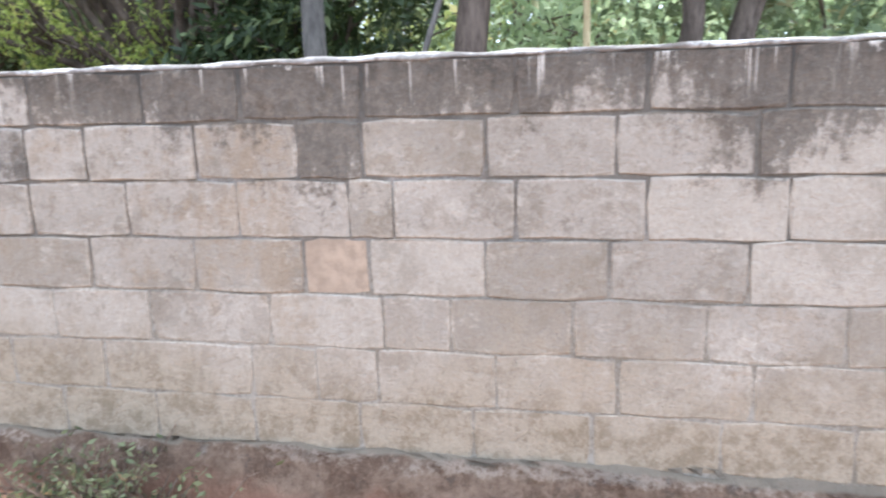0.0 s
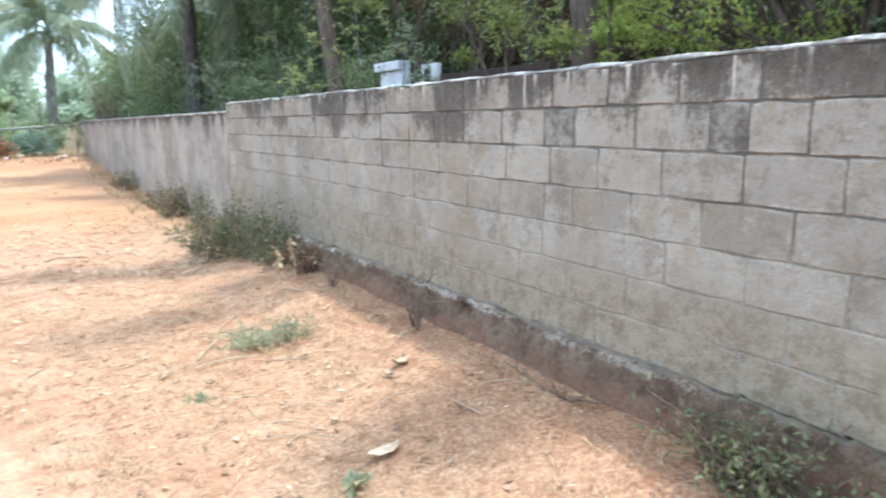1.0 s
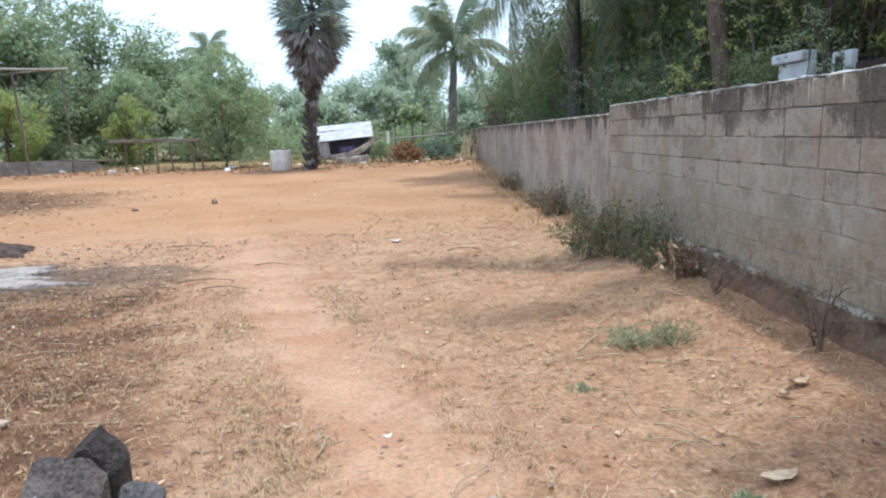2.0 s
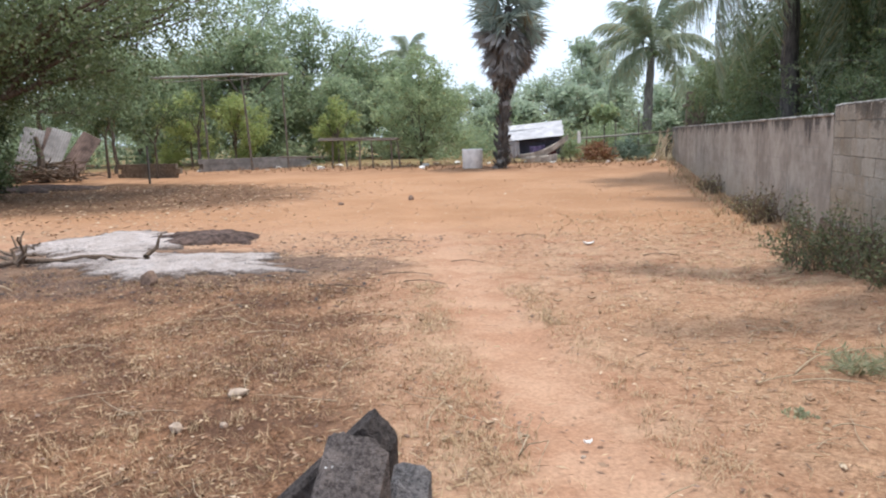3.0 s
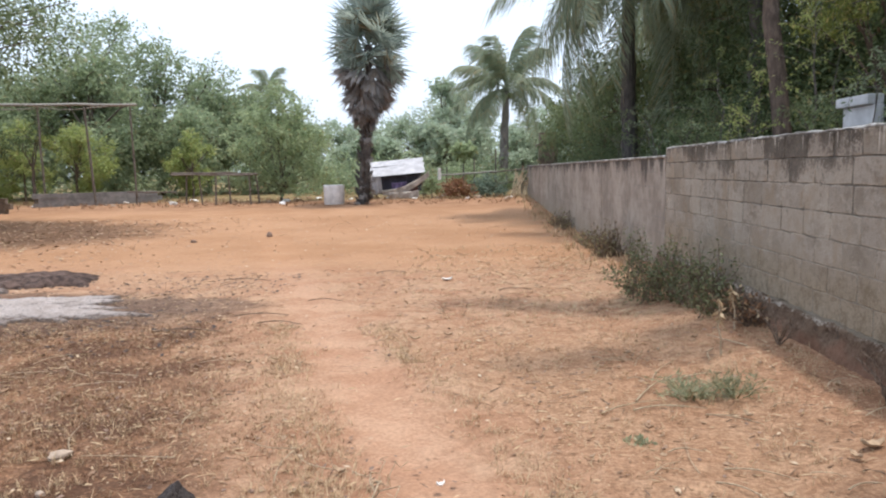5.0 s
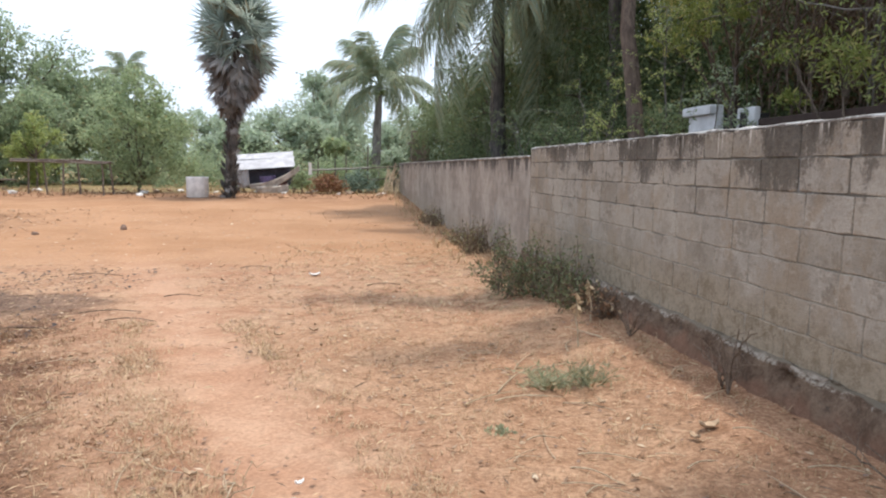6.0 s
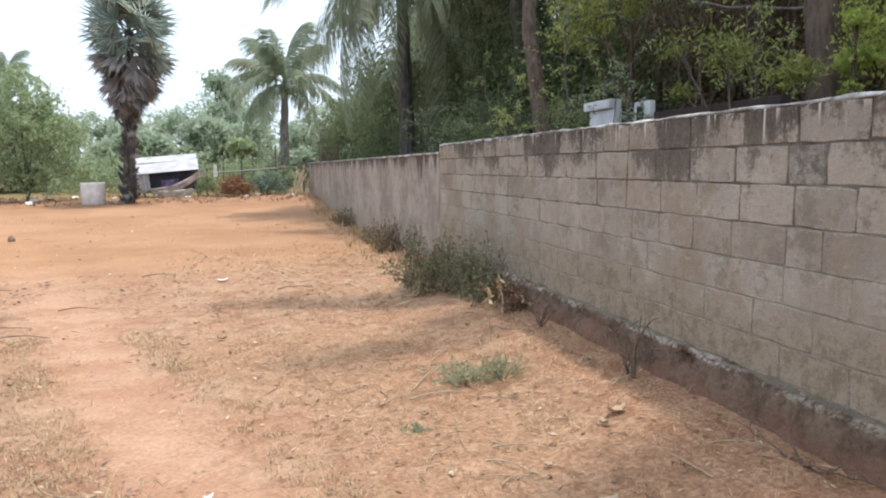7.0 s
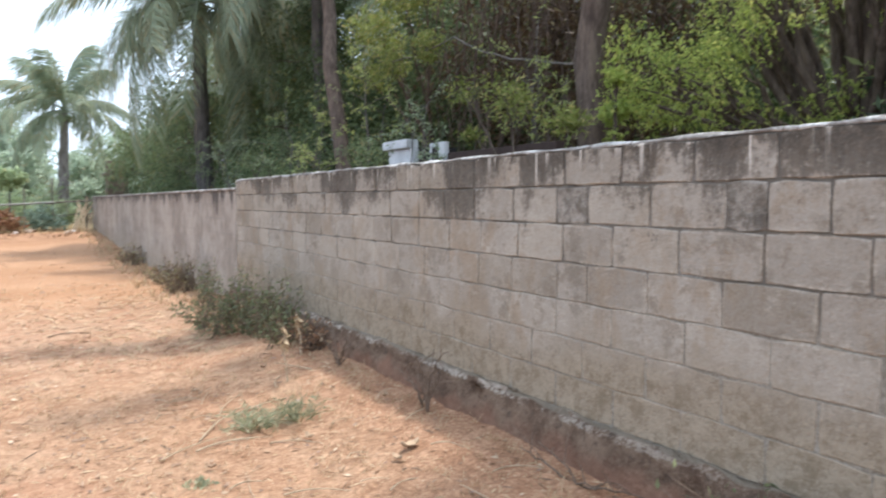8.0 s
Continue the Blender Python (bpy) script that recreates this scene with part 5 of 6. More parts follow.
def build_far_things():
    # shed with a white sheet roof
    shed = root("shed", on_ground(-3.1, 29.2), "low shed with a white sheet roof hung with tarps and cloth", "shed")
    for k, (y, z, turn, w) in enumerate(((-0.15, 1.0, 1.5, 2.35), (0.35, 1.2, -1.0, 2.5), (0.85, 1.4, 0.5, 2.55))):
        sheet = child("roof_sheet", corrugated("roof_sheet", 0.62, w, MAT_WHITESHEET, 5, 0.014), shed, "white corrugated roof sheet")
        sheet.location, sheet.rotation_euler = (1.1 - 0.05 * k, y, z + 0.012 * k), Euler((0, radians(-22), radians(90 + turn)), "XYZ")
    shed.rotation_euler = (0, radians(-4.5), 0)
    for x, y, h in ((-1.2, 0, 1.0), (0.95, 0, 1.05), (-1.2, 1.3, 1.45), (0.95, 1.3, 1.5)):
        child("post", tubes_mesh("post", [(bent((x, y, -0.2), (x, y, h), 0, 4), np.full(4, 0.035))], MAT_POLE, 6), shed)
    def cloth(name, x0, x1, z0, z1, y, mat, sag, label, rise=0.0):
        nx, nz = 14, 6
        v = [(x0 + (x1 - x0) * i / (nx - 1), y + 0.05 * math.sin(i * 1.3) + 0.03 * math.sin(j * 2.1 + i), z1 + (z0 - z1) * j / (nz - 1) - sag * math.sin(math.pi * i / (nx - 1)) * (0.4 + 0.6 * j / (nz - 1)) + rise * (i / (nx - 1)) ** 2) for j in range(nz) for i in range(nx)]
        f = [(j * nx + i, j * nx + i + 1, (j + 1) * nx + i + 1, (j + 1) * nx + i) for j in range(nz - 1) for i in range(nx - 1)]
        ob = child(name, mesh_np(name, v, f, mat, True), shed, label)
        md = ob.modifiers.new("thickness", "SOLIDIFY")
        md.thickness = 0.01
    cloth("tarp", -1.2, 0.9, 0.25, 1.0, 0.25, MAT_TARP, 0.0, "dark blue tarp wall")
    cloth("cloth", -1.25, -0.75, 0.3, 1.05, -0.1, MAT_WHITESHEET, 0.05, "white sheet hanging from the roof")
    cloth("cloth", -0.35, 0.3, 0.35, 0.70, -0.02, MAT_VIOLET, 0.05, "faded violet cloth")
    cloth("cloth", -0.1, 0.75, 0.05, 0.4, -0.08, MAT_MAROON, 0.05, "maroon cloth")
    cloth("tarp", -0.75, 1.3, 0.2, 0.42, -0.22, MAT_SACK, 0.1, "pale sack sagging up to the corner of the roof", 0.62)
    cloth("tarp", -0.5, 0.8, 0.02, 0.3, -0.3, MAT_SACK, 0.1, "pale crumpled sack on the ground")
    bm = bmesh.new()
    add_box(bm, (-0.06, -0.03, 0), (0.06, 0.03, 0.5), 0.02, 0.02)
    thing("white_board", bm, MAT_PAPER, on_ground(-1.45, 29.0, 0.75), "white scrap of board hung on the fence", "board")

    # cement tub
    tub = bmesh.new()
    outer = [(0.36, 0.0), (0.385, 0.02), (0.39, 0.70), (0.40, 0.74), (0.33, 0.74), (0.325, 0.1), (0.0, 0.09)]
    ring = [tub.verts.new((x, 0, z)) for x, z in outer]
    edges = [tub.edges.new((a, b)) for a, b in zip(ring[:-1], ring[1:])]
    bmesh.ops.spin(tub, geom=ring + edges, axis=(0, 0, 1), cent=(0, 0, 0), steps=24, angle=2 * math.pi)
    bmesh.ops.remove_doubles(tub, verts=tub.verts[:], dist=0.001)
    thing("water_tub", tub, MAT_TUB, on_ground(-5.35, 26.1), "pale round cement water tub standing on the soil", "tub", smooth=True)

    # fence and scrub at the end of the lot
    fence = root("pole_fence", on_ground(0.4, 30.5), "rough fence of poles along the end of the lot", "fence")
    for x, h in ((-1.6, 1.3), (-0.4, 1.6), (0.55, 2.0), (1.7, 1.3)):
        child("post", tubes_mesh("post", [(bent((x, 0, -0.1), (x + 0.02, 0, h), 0, 5, 0.01), np.linspace(0.04, 0.03, 5))], MAT_POLE, 6), fence)
    child("rail", tubes_mesh("rail", [(bent((-1.9, -0.05, 0.92), (0.6, -0.05, 1.05), 0, 7, 0.01), np.full(7, 0.045))], MAT_PALEPOLE, 6), fence, "pale bamboo rail")
    child("rail", tubes_mesh("rail", [(bent((0.3, -0.06, 1.0), (2.0, -0.06, 1.15), 0, 6, 0.02), np.full(6, 0.035))], MAT_POLE, 6), fence)
    child("rail", tubes_mesh("rail", [(bent((-1.8, -0.06, 0.5), (2.0, -0.06, 0.6), 0.0, 7, 0.03), np.full(7, 0.025))], MAT_POLE, 6), fence)
    sticks = [("stick", bent((rng.uniform(-0.35, 0.3), rng.uniform(-0.2, 0.1), 0), (rng.uniform(-0.1, 0.5), 0.25, rng.uniform(0.8, 1.3)), 0, 5, 0.02), 0.022) for _ in range(14)]
    pole_thing("stick_bundle", sticks, MAT_PALETWIG, on_ground(1.85, 29.3), "bundle of dry sticks leaning by the wall end", "sticks")
    def shrub(x, y, r, h, n, mat, label, leaf=0.1, group=""):
        return leafy_tree("shrub", on_ground(x, y), 0.03, h * 0.4, [(0, 0, h * 0.6, r, 0.7), (r * 0.6, 0, h * 0.45, r * 0.7, 0.7), (-r * 0.6, 0.1, h * 0.45, r * 0.7, 0.7), (0, 0, h * 0.85, r * 0.5, 0.6)], n, leaf, mat, MAT_TWIG, label, "shrub", group, hollow=0.2)
    shrub(-0.75, 28.6, 0.65, 0.75, 2200, MAT_REDSHRUB, "dry red-brown shrub at the end of the lot")
    shrub(0.55, 29.6, 0.7, 0.8, 2200, MAT_GREYWEED, "grey-green shrub at the end of the lot")
    shrub(-1.8, 29.2, 0.4, 0.9, 1200, MAT_LIGHTTREE, "green shrub beside the shed")
    shrub(1.3, 31.0, 0.7, 1.2, 1800, MAT_NEEM, "green shrub behind the fence")
    shrub(-0.5, 32.0, 0.9, 1.3, 2500, MAT_LIGHTTREE, "green shrub behind the fence")
    papaya = leafy_tree("sapling", on_ground(-0.45, 31.2), 0.04, 1.4, [(0, 0, 2.0, 0.55, 0.6)], 700, 0.22, MAT_LIGHTTREE, MAT_GREYBARK, "young sapling with a spreading top behind the fence", "sapling")
    # brick stub beyond the wall's end
    pier = root("brick_pier", on_ground(3.35, 31.6), "unplastered brick pier with projecting courses", "pier")
    for z0, z1, w in ((-0.1, 2.1, 0.40), (2.12, 2.24, 0.52), (2.26, 2.75, 0.38)):
        bm = bmesh.new()
        add_box(bm, (-w, -0.3, z0), (w, 0.3, z1), 0.02, 0.01)
        part("masonry", bm, MAT_OLDBRICK, pier)

    # tall frame of poles
    f = [("post", bent((0.0, 0, -0.1), (-0.22, 0, 3.95), 0, 6, 0.01), 0.045), ("post", bent((1.55, 0.3, -0.1), (1.5, 0.3, 3.95), 0, 6, 0.01), 0.035), ("post", bent((-2.2, 0.2, -0.1), (-2.25, 0.2, 4.0), 0, 6, 0.015), 0.04),
         ("beam", bent((-4.6, 0.05, 4.12), (1.9, 0.05, 4.0), 0, 9, 0.015), 0.065), ("beam", bent((-4.2, 0.3, 3.95), (1.5, 0.3, 3.98), -0.05, 9, 0.03), 0.02), ("rail", bent((1.2, 0.2, 0.55), (3.2, 0.3, 0.5), 0, 6, 0.02), 0.035)]
    pole_thing("pergola", f, MAT_POLE, on_ground(-15.3, 27.4), "tall open frame of weathered poles with a pale pipe on top", "frame", beam=MAT_PALEPOLE)
    # low rack of sticks
    g = [("leg", bent((x, y, -0.1), (x + rng.normal(0, 0.06), y, 1.2), 0, 4, 0.01), 0.035) for x, y in ((-1.6, 0.7), (-0.75, 0.25), (-0.1, -0.1), (0.25, 0.6), (1.25, 0.0), (1.35, 0.8))]
    g += [("beam", bent((-1.9, y, 1.2 + z), (1.4, y, 1.16 + z), 0, 7, 0.02), 0.03) for y, z in ((0.0, 0.0), (0.25, 0.03), (0.5, 0.05), (0.75, 0.02))]
    g += [("beam", bent((-2.0, 0.3, 1.27), (0.6, 0.5, 1.24), 0, 7, 0.02), 0.035)]
    pole_thing("stick_rack", g, MAT_POLE, on_ground(-10.0, 26.7), "low rack built of rough sticks", "rack")
    ob = new("dark_post", tubes_mesh("dark_post", [(bent((0, 0, -0.1), (0.0, 0, 1.35), 0, 5, 0.01), np.linspace(0.045, 0.038, 5))], MAT_DARKBARK, 7))
    ob.location = on_ground(-16.4, 21.8)
    tagged(ob, "short dark wooden post in the soil", "post")
    # low block walls at the corner
    def low_wall(x0, y0, x1, y1, h, mat, label):
        L = math.hypot(x1 - x0, y1 - y0)
        w = root("low_wall", on_ground(x0, y0), label, "wall")
        w.rotation_euler = (0, 0, math.atan2(y1 - y0, x1 - x0))
        rows, cols = max(1, round(h / 0.2)), max(1, round(L / 0.42))
        bm = bmesh.new()
        add_box(bm, (-0.01, -0.07, 0), (0.413, 0.07, 0.198), 0.005)
        me = bpy.data.meshes.new("block")
        bm.to_mesh(me)
        bm.free()
        me.materials.append(mat)
        for r in range(rows):
            for c in range(cols):
                b = child("block", me, w)
                b.location = (c * 0.425 + (0.2 if r % 2 else 0), rng.uniform(-0.01, 0.01), r * 0.2 - 0.05)
    low_wall(-19.8, 24.6, -16.7, 24.2, 0.6, MAT_OLDBRICK, "low wall of brown weathered blocks")
    low_wall(-17.6, 26.9, -13.9, 29.3, 0.6, MAT_GREYWALL, "low wall of grey concrete blocks")
    # roofing sheets thrown on a heap
    ash_patch(-19.9, 20.2, 2.6, 1.3, 0.13, MAT_CHAR, "low dark mound of soil and rotting litter", "litter_mound")
    leafy_tree("shrub", on_ground(-17.9, 15.4), 0.05, 1.0, [(0, 0, 1.5, 1.0), (-0.7, -0.5, 1.3, 0.9), (-0.3, -0.2, 2.5, 1.0), (0.5, 0.6, 0.8, 0.7), (-0.9, -0.8, 0.6, 0.7), (0.2, 0.2, 2.9, 0.7)], 9000, 0.13, MAT_LEFTTREE, MAT_BARK, "dense dark shrub under the shade tree", "shrub", "shrubs under the shade tree", droop=0.4, hollow=0.1)
    # near-black leaf colour stands in for the deep shade under the tree
    leafy_tree("shrub", on_ground(-18.9, 15.9), 0.06, 1.0, [(0.4, 0.4, 1.0, 1.0), (-0.4, -0.4, 1.2, 1.1), (0.6, 0.6, 2.2, 1.0), (-0.6, 0.2, 2.4, 1.1), (0.2, 0.6, 3.2, 1.0), (0.7, 0.9, 0.5, 0.6)], 15000, 0.12, MAT_MANGO, MAT_BARK, "dense shrub under the shade tree, its shade put into near-black leaves", "shrub", "shrubs under the shade tree", droop=0.4, hollow=0.1)
    for x, y, r, h in ((-20.3, 24.6, 0.06, 2.6), (-17.6, 24.0, 0.05, 2.2), (-21.8, 27.0, 0.08, 3.0), (-18.8, 29.0, 0.07, 3.0)):
        leafy_tree("sapling", on_ground(x, y), r, h * 0.6, [(0.2, 0.1, h, 0.6), (-0.4, -0.2, h * 0.85, 0.5), (0.3, 0.5, h * 1.2, 0.7)], 1300, 0.12, MAT_DEEP, MAT_BARK, "slim dark tree in the shady corner", "tree", "slim trees in the shady corner", droop=0.5)
    for x, y, lean, mat, label in ((-24.5, 23.9, 0.30, MAT_SHEET, "grey corrugated metal sheet leaning on the heap"), (-24.2, 24.6, 0.36, MAT_RUSTSHEET, "rust-brown corrugated sheet leaning on the heap"), (-23.75, 24.3, 0.40, MAT_SHEET, "grey corrugated metal sheet leaning on the heap"), (-23.0, 24.6, 0.62, MAT_RUSTSHEET, "rust-brown corrugated sheet leaning on the heap")):
        ob = new("metal_sheet", corrugated("metal_sheet", 0.8, 2.45, mat, 8, 0.02))
        along = Vector((0.72 * lean - 0.25, 0.70 * lean + 0.25, 0.85)).normalized()
        across = Vector((0.72, 0.70, 0.0))
        across = (across - along * across.dot(along)).normalized()
        up = across.cross(along)
        ob.matrix_world = Matrix(((across.x, along.x, up.x, x), (across.y, along.y, up.y, y), (across.z, along.z, up.z, ground_height(x, y) + 0.12), (0, 0, 0, 1)))
        tagged(ob, label, "metal sheet", "sheets on the heap")
    ob = new("tree_stump", tubes_mesh("tree_stump", [(bent((0, 0, -0.1), (-0.2, 0, 1.8), 0, 6, 0.04), np.linspace(0.2, 0.08, 6))], MAT_BARK, 9))
    ob.location = on_ground(-21.9, 22.9)
    tagged(ob, "dark broken tree stump by the heap", "stump")
    heap = [("branch", bent((rng.uniform(-2.2, 2.2), rng.uniform(-0.5, 0.5), rng.uniform(0, 0.3)), (rng.uniform(-2.5, 3.2), rng.uniform(-0.8, 0.6), rng.uniform(0.05, 1.0)), 0.1, 6, 0.1), 0.024) for _ in range(100)]
    pole_thing("brush_heap", heap, MAT_TWIG, on_ground(-22.6, 23.0), "heap of dead branches and brush", "brush heap")
    # pale scraps along the far edge
    for k in range(34):
        x = rng.uniform(-20, -5) if k < 26 else rng.uniform(-4, 2)
        y = 26.5 + rng.uniform(0, 3.5) + (1.0 if x > -4 else 0)
        s = rng.uniform(0.06, 0.17)
        bm = bmesh.new()
        bmesh.ops.create_icosphere(bm, subdivisions=1, radius=s)
        for v in bm.verts:
            v.co = Vector((v.co.x * 1.3, v.co.y, v.co.z * 0.45)) + Vector(rng.normal(0, s * 0.16, 3))
        white = k % 3 != 0
        thing("rubble", bm, MAT_PAPER if white else MAT_STONE, on_ground(x, y, s * 0.2), "pale scrap of rubble on the far soil" if white else "buff stone on the far soil", "rubble", "rubble at the far edge")



# ---- foreground ----
def stone(name, x, y, sx, sy, sz, mat, label, turn=0.0, category="stone", group=""):
    bm = bmesh.new()
    bmesh.ops.create_icosphere(bm, subdivisions=2, radius=1.0)
    for v in bm.verts:
        q = v.co.copy()
        k = 1 + 0.35 * noise.noise(q * 1.3 + Vector((x * 9, y * 7, 0)))
        v.co = Vector((q.x * sx, q.y * sy, max(-0.5, q.z) * sz)) * k
    ob = thing(name, bm, mat, on_ground(x, y, sz * 0.35), label, category, group)
    ob.rotation_euler = (0, 0, turn)
    return ob


def granite_post(outline, y0, y1, slope, mat, label):
    """A rough-split granite post: an outline of its front in x and z, its depth, and how far its top falls towards the front."""
    bm = bmesh.new()
    n = len(outline)
    cx = sum(p[0] for p in outline) / n
    top = max(p[1] for p in outline)
    rows = []
    for k, (y, inset, drop) in enumerate(((y0, 0.006, slope), (y0 + 0.006, 0.0, slope), (y0 + (y1 - y0) * 0.4, 0.0, slope * 0.55), (y1 - 0.01, 0.0, 0.0), (y1, 0.008, 0.0))):
        ring = []
        for i, (x, z) in enumerate(outline):
            q = Vector((i * 3.7 + k * 1.9, x * 17, z * 9))
            j = 0.006 * noise.noise(q)
            zz = z - (drop if z > top - 0.2 else 0) - (inset if z > 0.1 else 0)
            ring.append(bm.verts.new((x + (inset if x < cx else -inset) + j, y + 0.6 * j, zz + j)))
        rows.append(ring)
    for a, b in zip(rows[:-1], rows[1:]):
        for k in range(n):
            bm.faces.new((a[k], a[(k + 1) % n], b[(k + 1) % n], b[k]))
    bm.faces.new(rows[0][::-1])
    bm.faces.new(rows[-1])
    bmesh.ops.recalc_face_normals(bm, faces=bm.faces[:])
    bmesh.ops.subdivide_edges(bm, edges=bm.edges[:], cuts=2, use_grid_fill=True)
    for v in bm.verts:
        if v.co.z > 0.05:
            v.co += Vector((0.35, 0.5, 1.0)) * (0.003 * noise.noise(v.co * 42) + 0.003 * noise.noise(v.co * 95))
    return thing("granite_post", bm, mat, (0, 0, 0), label, "stone post", "granite posts")


granite_post([(-0.783, -0.02), (-0.66, -0.02), (-0.655, 0.5), (-0.651, 0.97), (-0.69, 0.988), (-0.745, 0.995), (-0.758, 0.985), (-0.772, 0.5)], 0.375, 0.488, 0.085, MAT_GRANITE, "rough-split dark granite post with a flat sloping top")
granite_post([(-0.97, -0.02), (-0.69, -0.02), (-0.684, 0.6), (-0.684, 0.93), (-0.70, 0.958), (-0.722, 0.982), (-0.735, 0.974), (-0.767, 0.944), (-0.815, 0.897), (-0.873, 0.841), (-0.945, 0.775), (-0.965, 0.5)], 0.57, 0.625, 0.01, MAT_DARKGRANITE, "broad granite slab post broken to a slanting point, shade put into its dark colour")
granite_post([(-0.668, -0.02), (-0.600, -0.02), (-0.601, 0.5), (-0.602, 0.906), (-0.615, 0.916), (-0.655, 0.919), (-0.668, 0.912)], 0.495, 0.55, 0.035, MAT_GREYGRANITE, "slim dark granite post standing beside the others")


def ash_patch(x, y, rx, ry, h, mat, label, name="ash_spread"):
    """A low, lumpy spread heap with a ragged rim."""
    rings, seg = 16, 132
    v, quads = [(0, 0, h)], []
    for r in range(1, rings + 1):
        u = r / rings
        for k in range(seg):
            a = 2 * math.pi * k / seg
            q = Vector((math.cos(a) * 1.6 + x, math.sin(a) * 1.6 + y, 0))
            e = 1 + 0.5 * noise.noise(q) + 0.34 * noise.noise(q * 3.1) + 0.2 * noise.noise(q * 8.0)
            px, py = rx * u * e * math.cos(a), ry * u * e * math.sin(a)
            at = Vector((px * 2.2 + x, py * 2.2, 3))
            lumps = 0.034 * noise.noise(at) + 0.026 * noise.noise(at * 2.7) + 0.016 * noise.noise(at * 6.3)
            v.append((px, py, h * (1 - u ** 2) + lumps * (1 - u ** 3) + (0.018 if r < rings else -0.03)))
    for r in range(rings - 1):
        for k in range(seg):
            n = (k + 1) % seg
            a, b = 1 + r * seg, 1 + (r + 1) * seg
            quads.append((a + k, b + k, b + n, a + n))
    for k in range(0, seg, 2):
        quads.append((0, 1 + k, 1 + k + 1, 1 + (k + 2) % seg))
    ob = new(name, mesh_np(name, v, quads, mat))
    ob.location = on_ground(x, y)
    return tagged(ob, label, "ash")


build_far_things()
ash_patch(-5.4, 6.9, 1.35, 0.85, 0.055, MAT_ASH, "spread of pale grey ash from a burnt heap")
ash_patch(-7.6, 8.6, 1.25, 1.25, 0.06, MAT_ASH, "spread of pale grey ash from a burnt heap")
ash_patch(-6.7, 7.3, 0.95, 0.6, 0.045, MAT_ASH, "spread of pale grey ash from a burnt heap")
ash_patch(-6.35, 9.05, 0.85, 0.55, 0.13, MAT_CHAR, "low mound of charred brown soil beside the ash", "charred_mound")
stone("stone", -5.07, 5.92, 0.10, 0.08, 0.11, MAT_DARKSTONE, "dark grey stone at the rim of the ash")


def dead_branch(x, y, lines, r, mat, label, turn=0.0):
    ob = root("dead_branch", on_ground(x, y), label, "branch")
    ob.rotation_euler = (0, 0, radians(turn))
    for k, (a, b, sag) in enumerate(lines):
        child("limb" if k == 0 else "twig", tubes_mesh("limb", [(bent(a, b, sag, 8, 0.03), np.linspace(r if k == 0 else r * 0.6, r * 0.25, 8))], mat, 6), ob)
    return ob


dead_branch(-7.5, 6.7, [((-0.3, -0.05, 0.03), (1.45, 0.45, 0.05), 0.06), ((0, 0, 0.03), (0.06, 0.08, 0.45), 0.0), ((0, 0, 0.03), (-0.5, 0.1, 0.28), 0.04), ((0.05, 0, 0.06), (0.26, 0.1, 0.3), 0.03), ((0, 0, 0.03), (-1.3, 0.3, 0.12), 0.04), ((0, 0, 0.06), (0.45, -0.1, 0.16), 0.04), ((-0.05, 0, 0.06), (-0.16, 0.1, 0.38), 0), ((0.02, 0, 0.06), (0.14, -0.1, 0.4), 0)], 0.042, MAT_TWIG, "half-burnt dead branch lying on the ash")
dead_branch(-5.95, 7.05, [((0, 0, 0.02), (0.2, 0.1, 0.36), 0.0), ((0, 0, 0.02), (-1.0, -0.05, 0.08), 0.03)], 0.045, MAT_TWIG, "charred forked stick in the ash")
dead_branch(-7.3, 5.62, [((0, 0, 0.03), (1.05, -0.3, 0.03), 0.06)], 0.02, MAT_PALETWIG, "pale bent stick lying on the soil")


def grass_mesh(name, pts, height, width, blades, mat, lean=0.6):
    """Short tufts: thin blades fanning from each point."""
    n = len(pts) * blades
    base = np.repeat(pts, blades, axis=0)
    base[:, :2] += rng.normal(0, 0.018, (n, 2))
    a = rng.uniform(0, 2 * np.pi, n)
    hgt = height * rng.uniform(0.35, 1.25, n)
    out = lean * rng.uniform(0.1, 1.5, n) * hgt
    way = np.stack((np.cos(a), np.sin(a)), 1)
    side = np.stack((-np.sin(a), np.cos(a), 0 * a), 1) * (width * rng.uniform(0.6, 1.3, n))[:, None]
    mid, tip = base.copy(), base.copy()
    mid[:, :2] += way * (out * 0.35)[:, None]
    mid[:, 2] += hgt * 0.62
    tip[:, :2] += way * out[:, None]
    tip[:, 2] += hgt
    v = np.stack((base - side, base + side, mid + side * 0.8, mid - side * 0.8, tip + side * 0.15, tip - side * 0.15), 1).reshape(-1, 3)
    k = np.arange(n)[:, None] * 6
    f = np.concatenate((k + np.array((0, 1, 2, 3)), k + np.array((3, 2, 4, 5))))
    return mesh_np(name, v, f, mat)


def scatter(n, x0, x1, y0, y1, keep):
    """Random points on the ground where keep(x, y) allows, clumped."""
    out = []
    while len(out) < n:
        x, y = rng.uniform(x0, x1), rng.uniform(y0, y1)
        c = 0.5 + 0.5 * noise.noise(Vector((x * 1.3, y * 1.3, 4.2))) + 0.3 * noise.noise(Vector((x * 4, y * 4, 1.2)))
        if rng.random() < c * keep(x, y):
            out.append((x, y, float(ground_height(x, y)) - 0.01))
    return np.array(out)


def path_side(x, y):
    return x + y * 0.348 - 0.52


